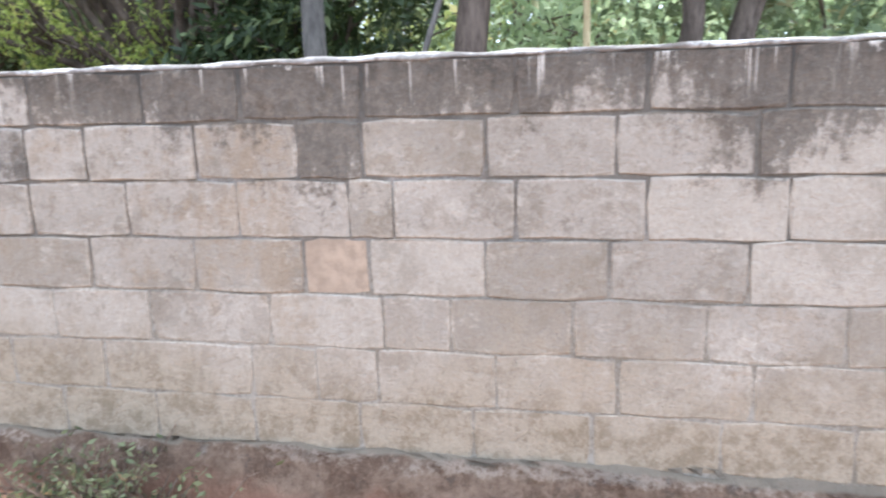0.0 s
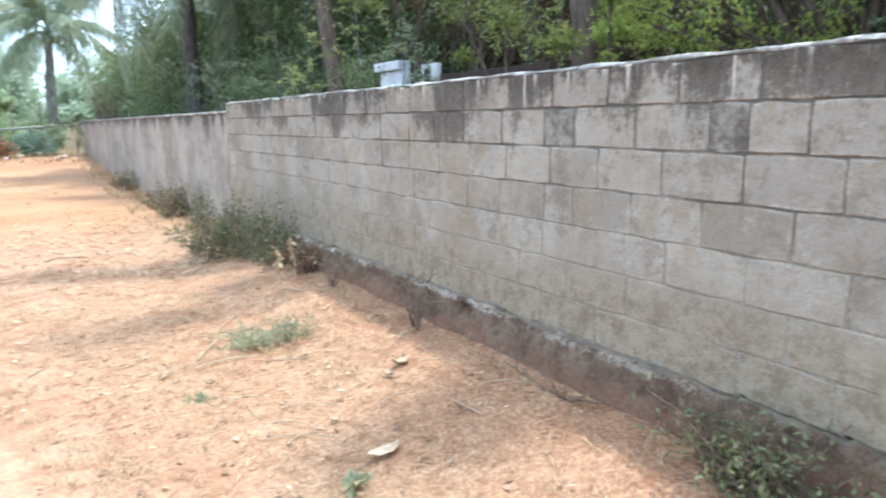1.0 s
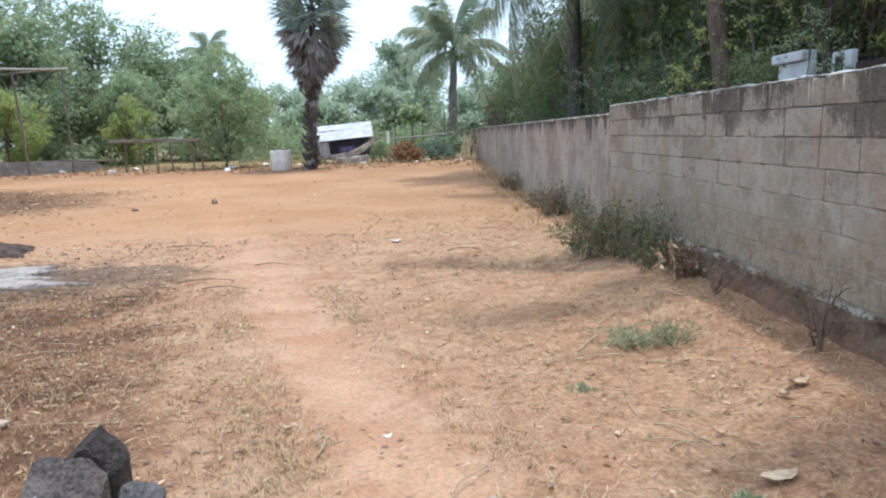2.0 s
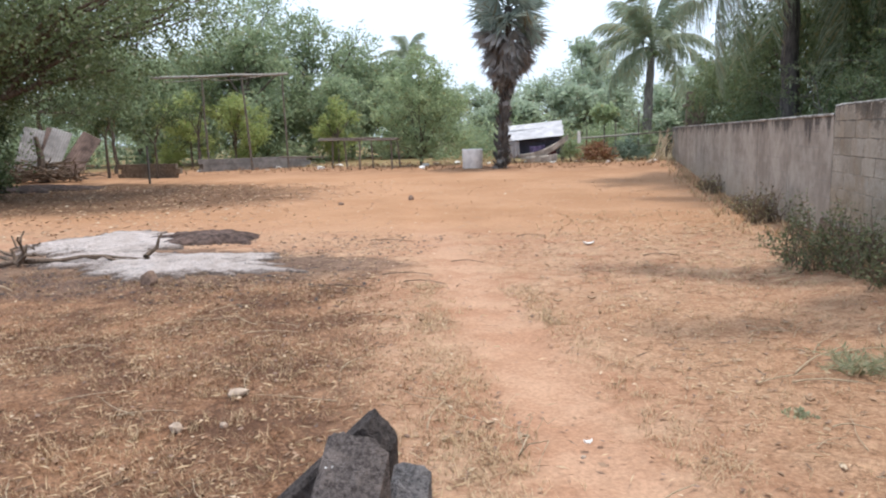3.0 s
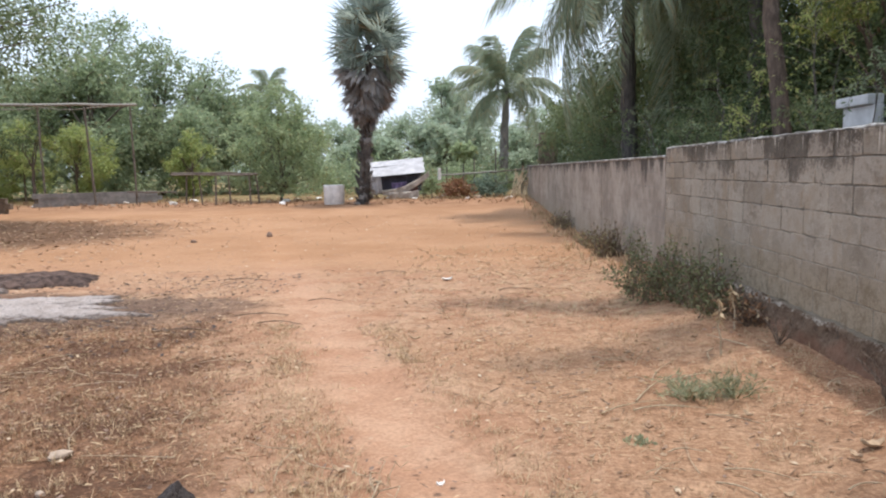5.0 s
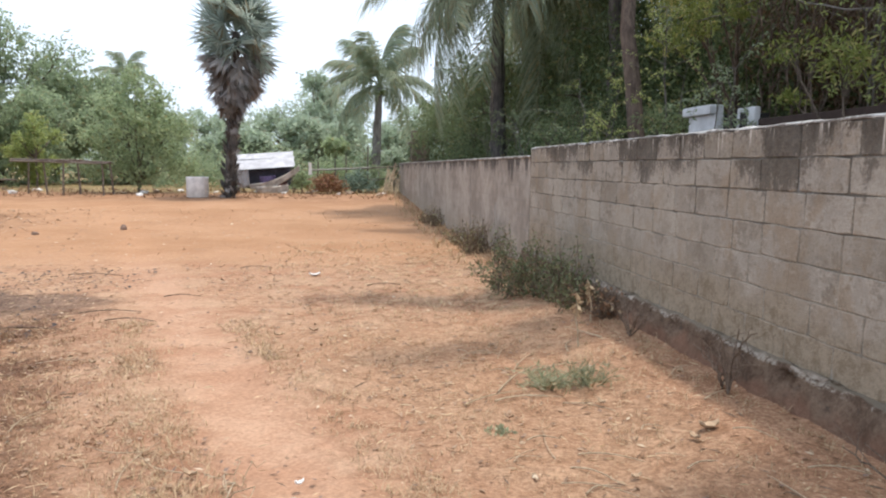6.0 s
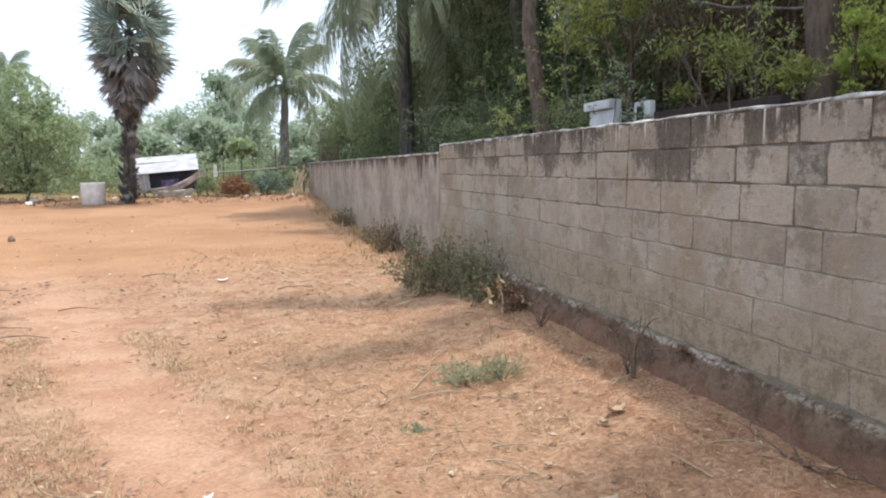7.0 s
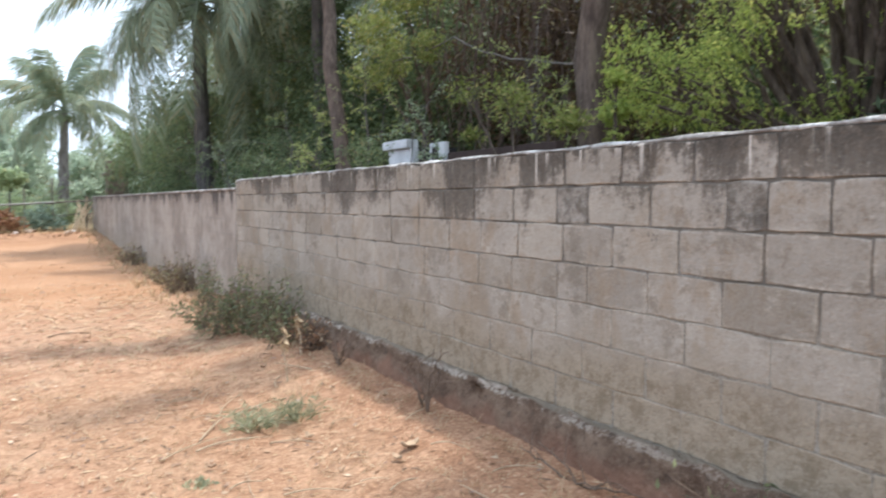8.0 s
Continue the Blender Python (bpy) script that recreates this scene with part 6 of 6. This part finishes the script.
def build_ground_cover():
    brown = scatter(9000, -7.5, -0.3, 1.0, 6.8, lambda x, y: float(np.clip(-(path_side(x, y) + 0.45) * 1.6, 0, 1)) * float(np.clip((6.9 - y) * 0.8, 0, 1)))
    tagged(new("dead_weeds", grass_mesh("dead_weeds", brown, 0.036, 0.0024, 6, MAT_BROWNWEED, 1.3)), "low reddish-brown dead weeds over the soil", "dry weeds", kind="stuff")
    straw = scatter(2600, -5.5, -0.1, 0.9, 6.0, lambda x, y: float(np.clip(-(path_side(x, y) + 0.22) * 2.0, 0, 1)) * float(np.clip((5.5 - y) * 0.4, 0.15, 1)))
    tagged(new("dry_grass", grass_mesh("dry_grass", straw, 0.045, 0.0016, 7, MAT_STRAW, 1.0)), "thin straw-coloured dry grass", "dry grass", kind="stuff")
    right = scatter(1100, -0.6, 2.15, 1.2, 6.5, lambda x, y: float(np.clip((path_side(x, y) - 0.35) * 1.1, 0, 1)) * 0.75)
    tagged(new("dry_grass", grass_mesh("dry_grass", right, 0.045, 0.0014, 7, MAT_STRAW, 1.2)), "thin straw-coloured dry grass towards the wall", "dry grass", kind="stuff")
    right = scatter(700, -1.5, 2.1, 5.5, 13.0, lambda x, y: float(np.clip((path_side(x, y) - 0.35) * 0.6, 0, 1)) * 0.6)
    tagged(new("dry_grass", grass_mesh("dry_grass", right, 0.05, 0.003, 6, MAT_STRAW, 1.6)), "sparse straw-coloured grass farther along the wall", "dry grass", kind="stuff")
    rim = scatter(1500, -2.6, 0.5, 1.2, 6.2, lambda x, y: math.exp(-((path_side(x, y) + 0.52) / 0.16) ** 2) + 0.6 * math.exp(-((path_side(x, y) - 0.5) / 0.14) ** 2))
    tagged(new("dry_grass", grass_mesh("dry_grass", rim, 0.04, 0.0018, 6, MAT_STRAW, 1.6)), "trodden straw grass along the rims of the path", "dry grass", kind="stuff")
    foot = scatter(130, 1.85, 2.22, 1.0, 8.5, lambda x, y: 0.8)
    tagged(new("dry_grass", grass_mesh("dry_grass", foot, 0.065, 0.0013, 7, MAT_STRAW, 1.4)), "brown dry grass along the wall footing", "dry grass", kind="stuff")
    far = scatter(260, 1.5, 2.25, 9.0, 29.0, lambda x, y: float(np.clip((x - 1.0) * 1.2, 0, 1)))
    tagged(new("dry_grass", grass_mesh("dry_grass", far, 0.16, 0.006, 6, MAT_STRAW, 0.7)), "brown dry grass along the far wall", "dry grass", kind="stuff")
    edge = scatter(900, -24.0, 2.0, 25.5, 31.0, lambda x, y: 0.8)
    tagged(new("dry_grass", grass_mesh("dry_grass", edge, 0.13, 0.008, 7, MAT_BROWNWEED, 1.3)), "ragged dry grass at the end of the lot", "dry grass", kind="stuff")
    # litter lying flat: straw bits, leaf scraps, crumbs
    def flat_bits(name, pts, length, width, mat, label):
        n = len(pts)
        a = rng.uniform(0, 2 * np.pi, n)
        L, Wd = length * rng.uniform(0.4, 1.5, n), width * rng.uniform(0.6, 1.4, n)
        d = np.stack((np.cos(a), np.sin(a), rng.normal(0, 0.12, n)), 1)
        s = np.stack((-np.sin(a), np.cos(a), rng.normal(0, 0.25, n)), 1)
        c = pts + np.array((0, 0, 0.022))
        v = np.stack((c - d * L[:, None] * 0.5, c + s * Wd[:, None] * 0.5 + np.array((0, 0, 0.004)), c + d * L[:, None] * 0.5, c - s * Wd[:, None] * 0.5), 1).reshape(-1, 3)
        tagged(new(name, mesh_np(name, v, np.arange(n * 4).reshape(n, 4), mat)), label, "litter", kind="stuff")
    side = lambda x, y: float(np.clip(-(path_side(x, y) + 0.4) * 1.6, 0, 1)) * float(np.clip((7.0 - y) * 0.8, 0, 1))
    flat_bits("leaf_litter", scatter(6500, -7.0, -0.3, 1.0, 7.0, side), 0.026, 0.014, MAT_BROWNWEED, "crumbled red-brown leaf litter over the soil")
    flat_bits("straw_litter", scatter(1500, -6.0, -0.3, 1.0, 6.5, side), 0.09, 0.004, MAT_STRAW, "long bits of straw strewn over the dead weeds")
    flat_bits("straw_litter", scatter(3800, -4.5, 2.15, 1.0, 9.0, lambda x, y: 0.25 + 0.7 * float(np.clip(abs(path_side(x, y)) - 0.2, 0, 1))), 0.06, 0.006, MAT_STRAW, "bits of straw strewn over the soil")
    flat_bits("leaf_litter", scatter(2600, -6.0, 2.15, 1.0, 10.0, lambda x, y: 0.2 + 0.7 * float(np.clip(abs(path_side(x, y)) - 0.15, 0, 1))), 0.04, 0.02, MAT_DRYLEAF, "small dry leaf scraps strewn over the soil")
    flat_bits("leaf_litter", scatter(1600, -9.0, 2.1, 8.0, 22.0, lambda x, y: 0.5), 0.07, 0.03, MAT_DRYLEAF, "sparse leaf scraps over the open lot")
    flat_bits("leaf_litter", scatter(3200, -20.0, -6.5, 8.5, 21.0, lambda x, y: float(np.clip((-x - 6.0) * 0.25, 0, 1))), 0.085, 0.045, MAT_DRYLEAF, "fallen leaves strewn under the shade tree")
    flat_bits("leaf_litter", scatter(2600, -20.0, -6.5, 8.5, 21.0, lambda x, y: float(np.clip((-x - 6.0) * 0.25, 0, 1))), 0.10, 0.05, MAT_BROWNWEED, "brown rotting leaves strewn under the shade tree")
    flat_bits("char_crumbs", scatter(1500, -8.6, -2.6, 5.0, 9.6, lambda x, y: 0.7), 0.05, 0.03, MAT_DARKGRANITE, "black charred crumbs round the ash")
    flat_bits("straw_litter", scatter(900, -0.8, 2.1, 6.6, 11.5, lambda x, y: 0.2 + 0.4 * max(0.0, x)), 0.2, 0.009, MAT_STRAW, "long dry straws strewn before the bushes")
    flat_bits("twig_litter", scatter(1500, -5.0, 2.15, 1.0, 10.0, lambda x, y: 0.15 + 0.8 * float(np.clip(abs(path_side(x, y)) - 0.2, 0, 1))), 0.10, 0.005, MAT_TWIG, "bits of dark twig strewn over the soil")
    flat_bits("soil_crumbs", scatter(800, -6.0, 2.15, 1.0, 10.0, lambda x, y: 0.6), 0.03, 0.025, MAT_DARKSTONE, "dark crumbs of soil and bark")


build_ground_cover()


def stick(x, y, length, turn, r, mat, label, curve=0.03):
    d = np.array((math.cos(radians(turn)), math.sin(radians(turn))))
    a, b = np.array((*(-d * length / 2), r)), np.array((*(d * length / 2), r * 1.3))
    pts = bent(a, b, 0.01, 8)
    pts[:, :2] += np.sin(np.linspace(0, np.pi * 1.3, 8))[:, None] * np.array((-d[1], d[0])) * curve
    ob = new("stick", tubes_mesh("stick", [(pts, np.linspace(r, r * 0.5, 8))], mat, 6))
    ob.location = on_ground(x, y, 0.012)
    return tagged(ob, label, "stick", "sticks on the soil")


PALE = "pale dry stick lying on the soil"
for x, y, L, a in ((0.85, 3.05, 0.16, 5), (1.12, 2.78, 0.28, -20), (0.97, 2.6, 0.22, -45), (0.95, 2.45, 0.16, 20), (1.85, 2.75, 0.16, -40), (0.75, 3.75, 0.45, 30), (1.12, 4.5, 0.5, 62), (1.5, 2.55, 0.2, 15), (-0.05, 2.2, 0.28, 60), (1.95, 2.25, 0.22, -20)):
    stick(x, y, L * 1.15, a, 0.0042, MAT_PALETWIG, PALE, 0.02)
for x, y, L, a in ((-3.3, 9.0, 0.9, -8), (-2.4, 6.6, 0.7, 8), (-2.1, 6.2, 0.6, -5), (-2.9, 5.9, 0.8, 4), (-1.4, 9.6, 0.5, 15), (0.3, 8.0, 0.5, 10), (-1.9, 7.4, 0.5, 0)):
    stick(x, y, L * 0.8, a, 0.006, MAT_TWIG, "dark fallen twig lying on the soil", 0.06)
for k in range(26):
    x, y = rng.uniform(-4.6, -0.9), rng.uniform(1.7, 5.2)
    if path_side(x, y) < -0.5:
        stick(x, y, rng.uniform(0.25, 0.6), rng.uniform(0, 180), 0.003, MAT_PALETWIG, "thin pale dry stalk lying among the dead weeds", rng.uniform(0.01, 0.05))
for x, y, L, a in ((1.0, 4.15, 0.75, 55), (1.3, 4.3, 0.5, 30), (1.55, 4.75, 0.35, 70), (0.9, 3.7, 0.35, 10), (1.75, 5.0, 0.4, 120)):
    stick(x, y, L, a, 0.006, MAT_PALETWIG, "long straw stalk lying beside the weeds", 0.02)
for k in range(22):
    x, y = rng.uniform(0.5, 2.0), rng.uniform(1.9, 5.0)
    if path_side(x, y) > 0.5:
        stick(x, y, rng.uniform(0.12, 0.38), rng.normal(10, 40), rng.uniform(0.002, 0.0035), MAT_PALETWIG, "thin pale dry stalk lying on the soil", rng.uniform(0.0, 0.03))
dead_branch(-0.72, 2.55, [((0, 0.15, 0.01), (0.12, -0.22, 0.02), 0.03), ((0.02, 0.05, 0.02), (-0.12, 0.22, 0.05), 0.02), ((0, 0.1, 0.02), (0.05, 0.35, 0.05), 0.02), ((0, 0.1, 0.02), (0.16, 0.28, 0.06), 0.02)], 0.005, MAT_PALETWIG, "tangle of pale dry roots on the soil")

stone("stone", -2.42, 3.03, 0.06, 0.035, 0.03, MAT_BUFFSTONE, "buff stone among the dead weeds", 0.4)
stone("stone", -2.48, 2.5, 0.035, 0.03, 0.035, MAT_STONE, "small pale stone among the dead weeds")
stone("stone", -2.26, 2.59, 0.022, 0.015, 0.018, MAT_STONE, "small white stone among the dead weeds")
stone("stone", -3.42, 2.25, 0.06, 0.035, 0.03, MAT_STONE, "pale rounded stone among the dead weeds")
stone("stone", -4.88, 15.6, 0.07, 0.06, 0.09, MAT_DARKSTONE, "dark stone standing on the open lot")
stone("stone", -6.23, 14.5, 0.07, 0.05, 0.05, MAT_DARKSTONE, "dark low stone on the open lot")
for k in range(26):
    x, y = rng.uniform(-5.5, 1.9), rng.uniform(1.8, 12.0)
    s = rng.uniform(0.008, 0.018)
    stone("pebble", x, y, s * 1.3, s, s * 0.8, MAT_STONE if k % 2 else MAT_DARKSTONE, "buff pebble on the soil" if k % 2 else "brown pebble on the soil", rng.uniform(0, 3), "pebble", "pebbles")


def scrap_leaf(x, y, L, Wd, turn, mat, label, curl=0.03):
    """One curled fallen leaf with a raised midrib."""
    nu, nv = 9, 5
    v = []
    for i in range(nu):
        u = i / (nu - 1)
        half = Wd * 0.5 * math.sin(math.pi * min(1, u * 0.97 + 0.02)) ** 0.7
        for j in range(nv):
            w = -1 + 2 * j / (nv - 1)
            v.append(((u - 0.5) * L, w * half, curl * (w * w) + curl * 1.2 * (2 * u - 1) ** 2 + 0.004 * math.sin(i * 2.1 + j)))
    f = [(i * nv + j, (i + 1) * nv + j, (i + 1) * nv + j + 1, i * nv + j + 1) for i in range(nu - 1) for j in range(nv - 1)]
    ob = new("fallen_leaf", mesh_np("fallen_leaf", v, f, mat, True))
    ob.location, ob.rotation_euler = on_ground(x, y, 0.016), (0, 0, radians(turn))
    md = ob.modifiers.new("thickness", "SOLIDIFY")
    md.thickness = 0.002
    return tagged(ob, label, "leaf", "fallen leaves")


MAT_GREYLEAF = plain_material("grey_leaf", (0.52, 0.39, 0.27), 0.8, vary=0.25, scale=18)
MAT_BUFFLEAF = plain_material("buff_leaf", (0.42, 0.30, 0.19), 0.8, vary=0.25, scale=18)
scrap_leaf(1.20, 2.12, 0.18, 0.075, 12, MAT_GREYLEAF, "large pale buff fallen leaf on the soil", 0.010)
scrap_leaf(1.70, 2.90, 0.11, 0.06, 0, MAT_BUFFLEAF, "curled buff fallen leaf on the soil", 0.02)
scrap_leaf(-0.55, 8.8, 0.14, 0.08, 10, MAT_PAPER, "whitish scrap lying on the open lot", 0.02)
scrap_leaf(-0.395, 2.66, 0.04, 0.025, 20, MAT_PAPER, "small white scrap on the path", 0.01)
scrap_leaf(1.15, 2.55, 0.05, 0.03, 10, MAT_BUFFLEAF, "small pale scrap on the soil", 0.01)
for k in range(14):
    scrap_leaf(rng.uniform(-3.5, 2.0), rng.uniform(1.6, 6.5), rng.uniform(0.05, 0.09), rng.uniform(0.025, 0.04), rng.uniform(0, 360), MAT_BUFFLEAF if k % 2 else MAT_DRYLEAF, "curled dry fallen leaf on the soil", 0.014)


# ---- plants by the wall ----
def weed_clump(name, x, y, r, h, n, mat, label, leaf=0.05, slim=0.3, stems=14):
    ob = root(name, on_ground(x, y), label, "weed")
    lines = []
    for _ in range(stems):
        a, q = rng.uniform(0, 6.28), rng.random() ** 0.6
        lines.append((bent((0.2 * r * q * math.cos(a), 0.2 * r * q * math.sin(a), -0.01), (r * q * math.cos(a), r * q * math.sin(a), h * rng.uniform(0.4, 1.0)), h * 0.2, 5, 0.008), np.linspace(0.004, 0.0015, 5)))
    tagged(child("stem", tubes_mesh("stem", lines, mat, 4), ob), kind="stuff")
    pts = []
    for pl, _ in lines:
        k = rng.uniform(0.25, 1.0, n // stems)
        pts.append(np.stack([np.interp(k, np.linspace(0, 1, len(pl)), pl[:, i]) for i in range(3)], 1))
    v, f = leaf_arrays(np.concatenate(pts), leaf, leaf * slim, -0.4)
    child("foliage", mesh_np("foliage", v, f, mat), ob)
    return ob


weed_clump("weed", 1.14, 3.95, 0.30, 0.13, 560, MAT_PALEWEED, "low clump of grey-green weed on the soil", 0.05, 0.12, 40)
weed_clump("weed", 1.42, 3.90, 0.26, 0.12, 440, MAT_WEED, "low clump of grey-green weed on the soil", 0.05, 0.12, 36)
weed_clump("weed", 0.65, 3.2, 0.09, 0.03, 70, MAT_PALEWEED, "small blue-green weed on the soil", 0.032, 0.5, 8)
weed_clump("weed", 0.97, 1.93, 0.09, 0.05, 70, MAT_PALEWEED, "small broad-leaved green weed on the soil", 0.05, 0.6, 8)


def wall_bush(x, y, w, d, h, n, mat, label, leaf=0.045):
    """A straggly bush of upright stems that lean apart."""
    ob = root("bush", on_ground(x, y), label, "bush", "bushes by the wall")
    lines, pts = [], []
    for _ in range(80):
        a = rng.uniform(-1, 1, 2)
        foot = np.array((a[0] * d * 0.5, a[1] * w * 0.5, -0.02))
        top = foot + np.array((rng.normal(-0.04, 0.12), rng.normal(0, 0.16), h * rng.uniform(0.3, 1.08) * (1 - 0.4 * a[1] ** 2)))
        pl = bent(foot, top, 0.02, 6, 0.02)
        lines.append((pl, np.linspace(0.006, 0.002, 6)))
        k = rng.uniform(0.0, 1.0, n // 80) ** 0.9
        q = np.stack([np.interp(k, np.linspace(0, 1, 6), pl[:, i]) for i in range(3)], 1)
        pts.append(q + rng.normal(0, 0.03, q.shape))
    tagged(child("stem", tubes_mesh("stem", lines, MAT_TWIG, 4), ob), kind="stuff")
    a, q = rng.uniform(0, 2 * np.pi, n // 6), rng.random(n // 6) ** 0.5
    pts.append(np.stack((d * 0.62 * q * np.cos(a), w * 0.58 * q * np.sin(a), rng.uniform(-0.05, 0.25, n // 6) * h), 1))
    v, f = leaf_arrays(np.concatenate(pts), leaf, leaf * 0.4, 0.0)
    child("foliage", mesh_np("foliage", v, f, mat), ob)
    return ob


wall_bush(1.80, 7.15, 1.0, 0.72, 0.72, 2600, MAT_SHRUB, "straggly dark green bush at the wall's foot", 0.042)
wall_bush(2.0, 6.3, 1.0, 0.4, 0.58, 1900, MAT_SHRUB, "low dark green bush at the wall's foot", 0.042)
wall_bush(2.10, 0.88, 0.50, 0.16, 0.34, 1100, MAT_SHRUB, "small dark green weed bush at the plinth", 0.036)
wall_bush(2.14, 5.6, 0.5, 0.16, 0.28, 500, MAT_BROWNWEED, "dry brown weeds at the plinth", 0.04)
wall_bush(1.95, 10.7, 0.5, 0.4, 0.6, 700, MAT_DULLWEED, "dry brown bush by the rendered wall", 0.05)
wall_bush(2.05, 17.0, 1.2, 0.3, 0.5, 500, MAT_DULLWEED, "dull brown bush by the rendered wall", 0.07)
wall_bush(2.05, 12.5, 0.9, 0.3, 0.35, 900, MAT_DULLWEED, "dry brown weeds by the rendered wall", 0.06)


def bare_twigs(x, y, h, label, lean=0.0, n=9):
    """Leafless stems that rise, arch over and fork."""
    ob = root("dry_plant", on_ground(x, y), label, "plant", "dry plants by the wall")
    for k in range(n):
        a = rng.uniform(0, 6.28)
        reach = np.array((0.10 * math.cos(a), 0.42 * math.sin(a) + lean))
        top, bow = h * rng.uniform(0.55, 1.0), rng.uniform(0.8, 2.2)
        t = np.linspace(0, 1, 10)
        pl = np.stack((reach[0] * t ** bow, reach[1] * t ** bow, -0.01 + top * (t - 0.22 * t ** 3)), 1)
        pl += rng.normal(0, 0.006, pl.shape) * np.sin(t * np.pi)[:, None]
        stem = child("twig", tubes_mesh("twig", [(pl, np.linspace(0.0066, 0.0026, 10))], MAT_TWIG, 5), ob)
        for q in (5, 7):
            tip = pl[q] + np.array((rng.normal(0, 0.04), rng.normal(0, 0.09), rng.uniform(0.02, 0.12)))
            child("side_twig", tubes_mesh("side_twig", [(bent(pl[q], tip, 0.01, 5, 0.004), np.linspace(0.0032, 0.0016, 5))], MAT_TWIG, 4), stem)
    return ob


bare_twigs(2.05, 3.32, 0.62, "leafless dark twiggy plant at the plinth", 0.16, 5)
bare_twigs(2.07, 3.42, 0.36, "leafless dark twiggy plant at the plinth", -0.08, 4)
bare_twigs(2.08, 1.98, 0.16, "leafless dark twiggy plant at the plinth", 0.0, 4)
bare_twigs(2.02, 10.8, 0.7, "leafless dark twiggy plant at the plinth", 0.0, 6)


def seed_stalk(x, y, h, label):
    ob = root("seed_stalk", on_ground(x, y), label, "grass stalk")
    pl = bent((0, 0, -0.01), (-0.02, 0.03, h), 0, 7, 0.008)
    child("stalk", tubes_mesh("stalk", [(pl, np.linspace(0.008, 0.004, 7))], MAT_PALETWIG, 5), ob)
    k = rng.uniform(0.6, 1.0, 44)
    q = np.stack([np.interp(k, np.linspace(0, 1, 7), pl[:, i]) for i in range(3)], 1)
    v, f = leaf_arrays(q, 0.065, 0.02, 0.9)
    child("seed_head", mesh_np("seed_head", v, f, MAT_STRAW), ob, "pale dry seed head")
    return ob


seed_stalk(1.62, 4.72, 0.42, "dry grass stalk with a pale seed head")
seed_stalk(1.95, 5.35, 0.34, "dry grass stalk with a pale seed head")
bare_twigs(2.05, 4.75, 0.35, "dry brown twiggy plant near the bush", 0.1, 6)
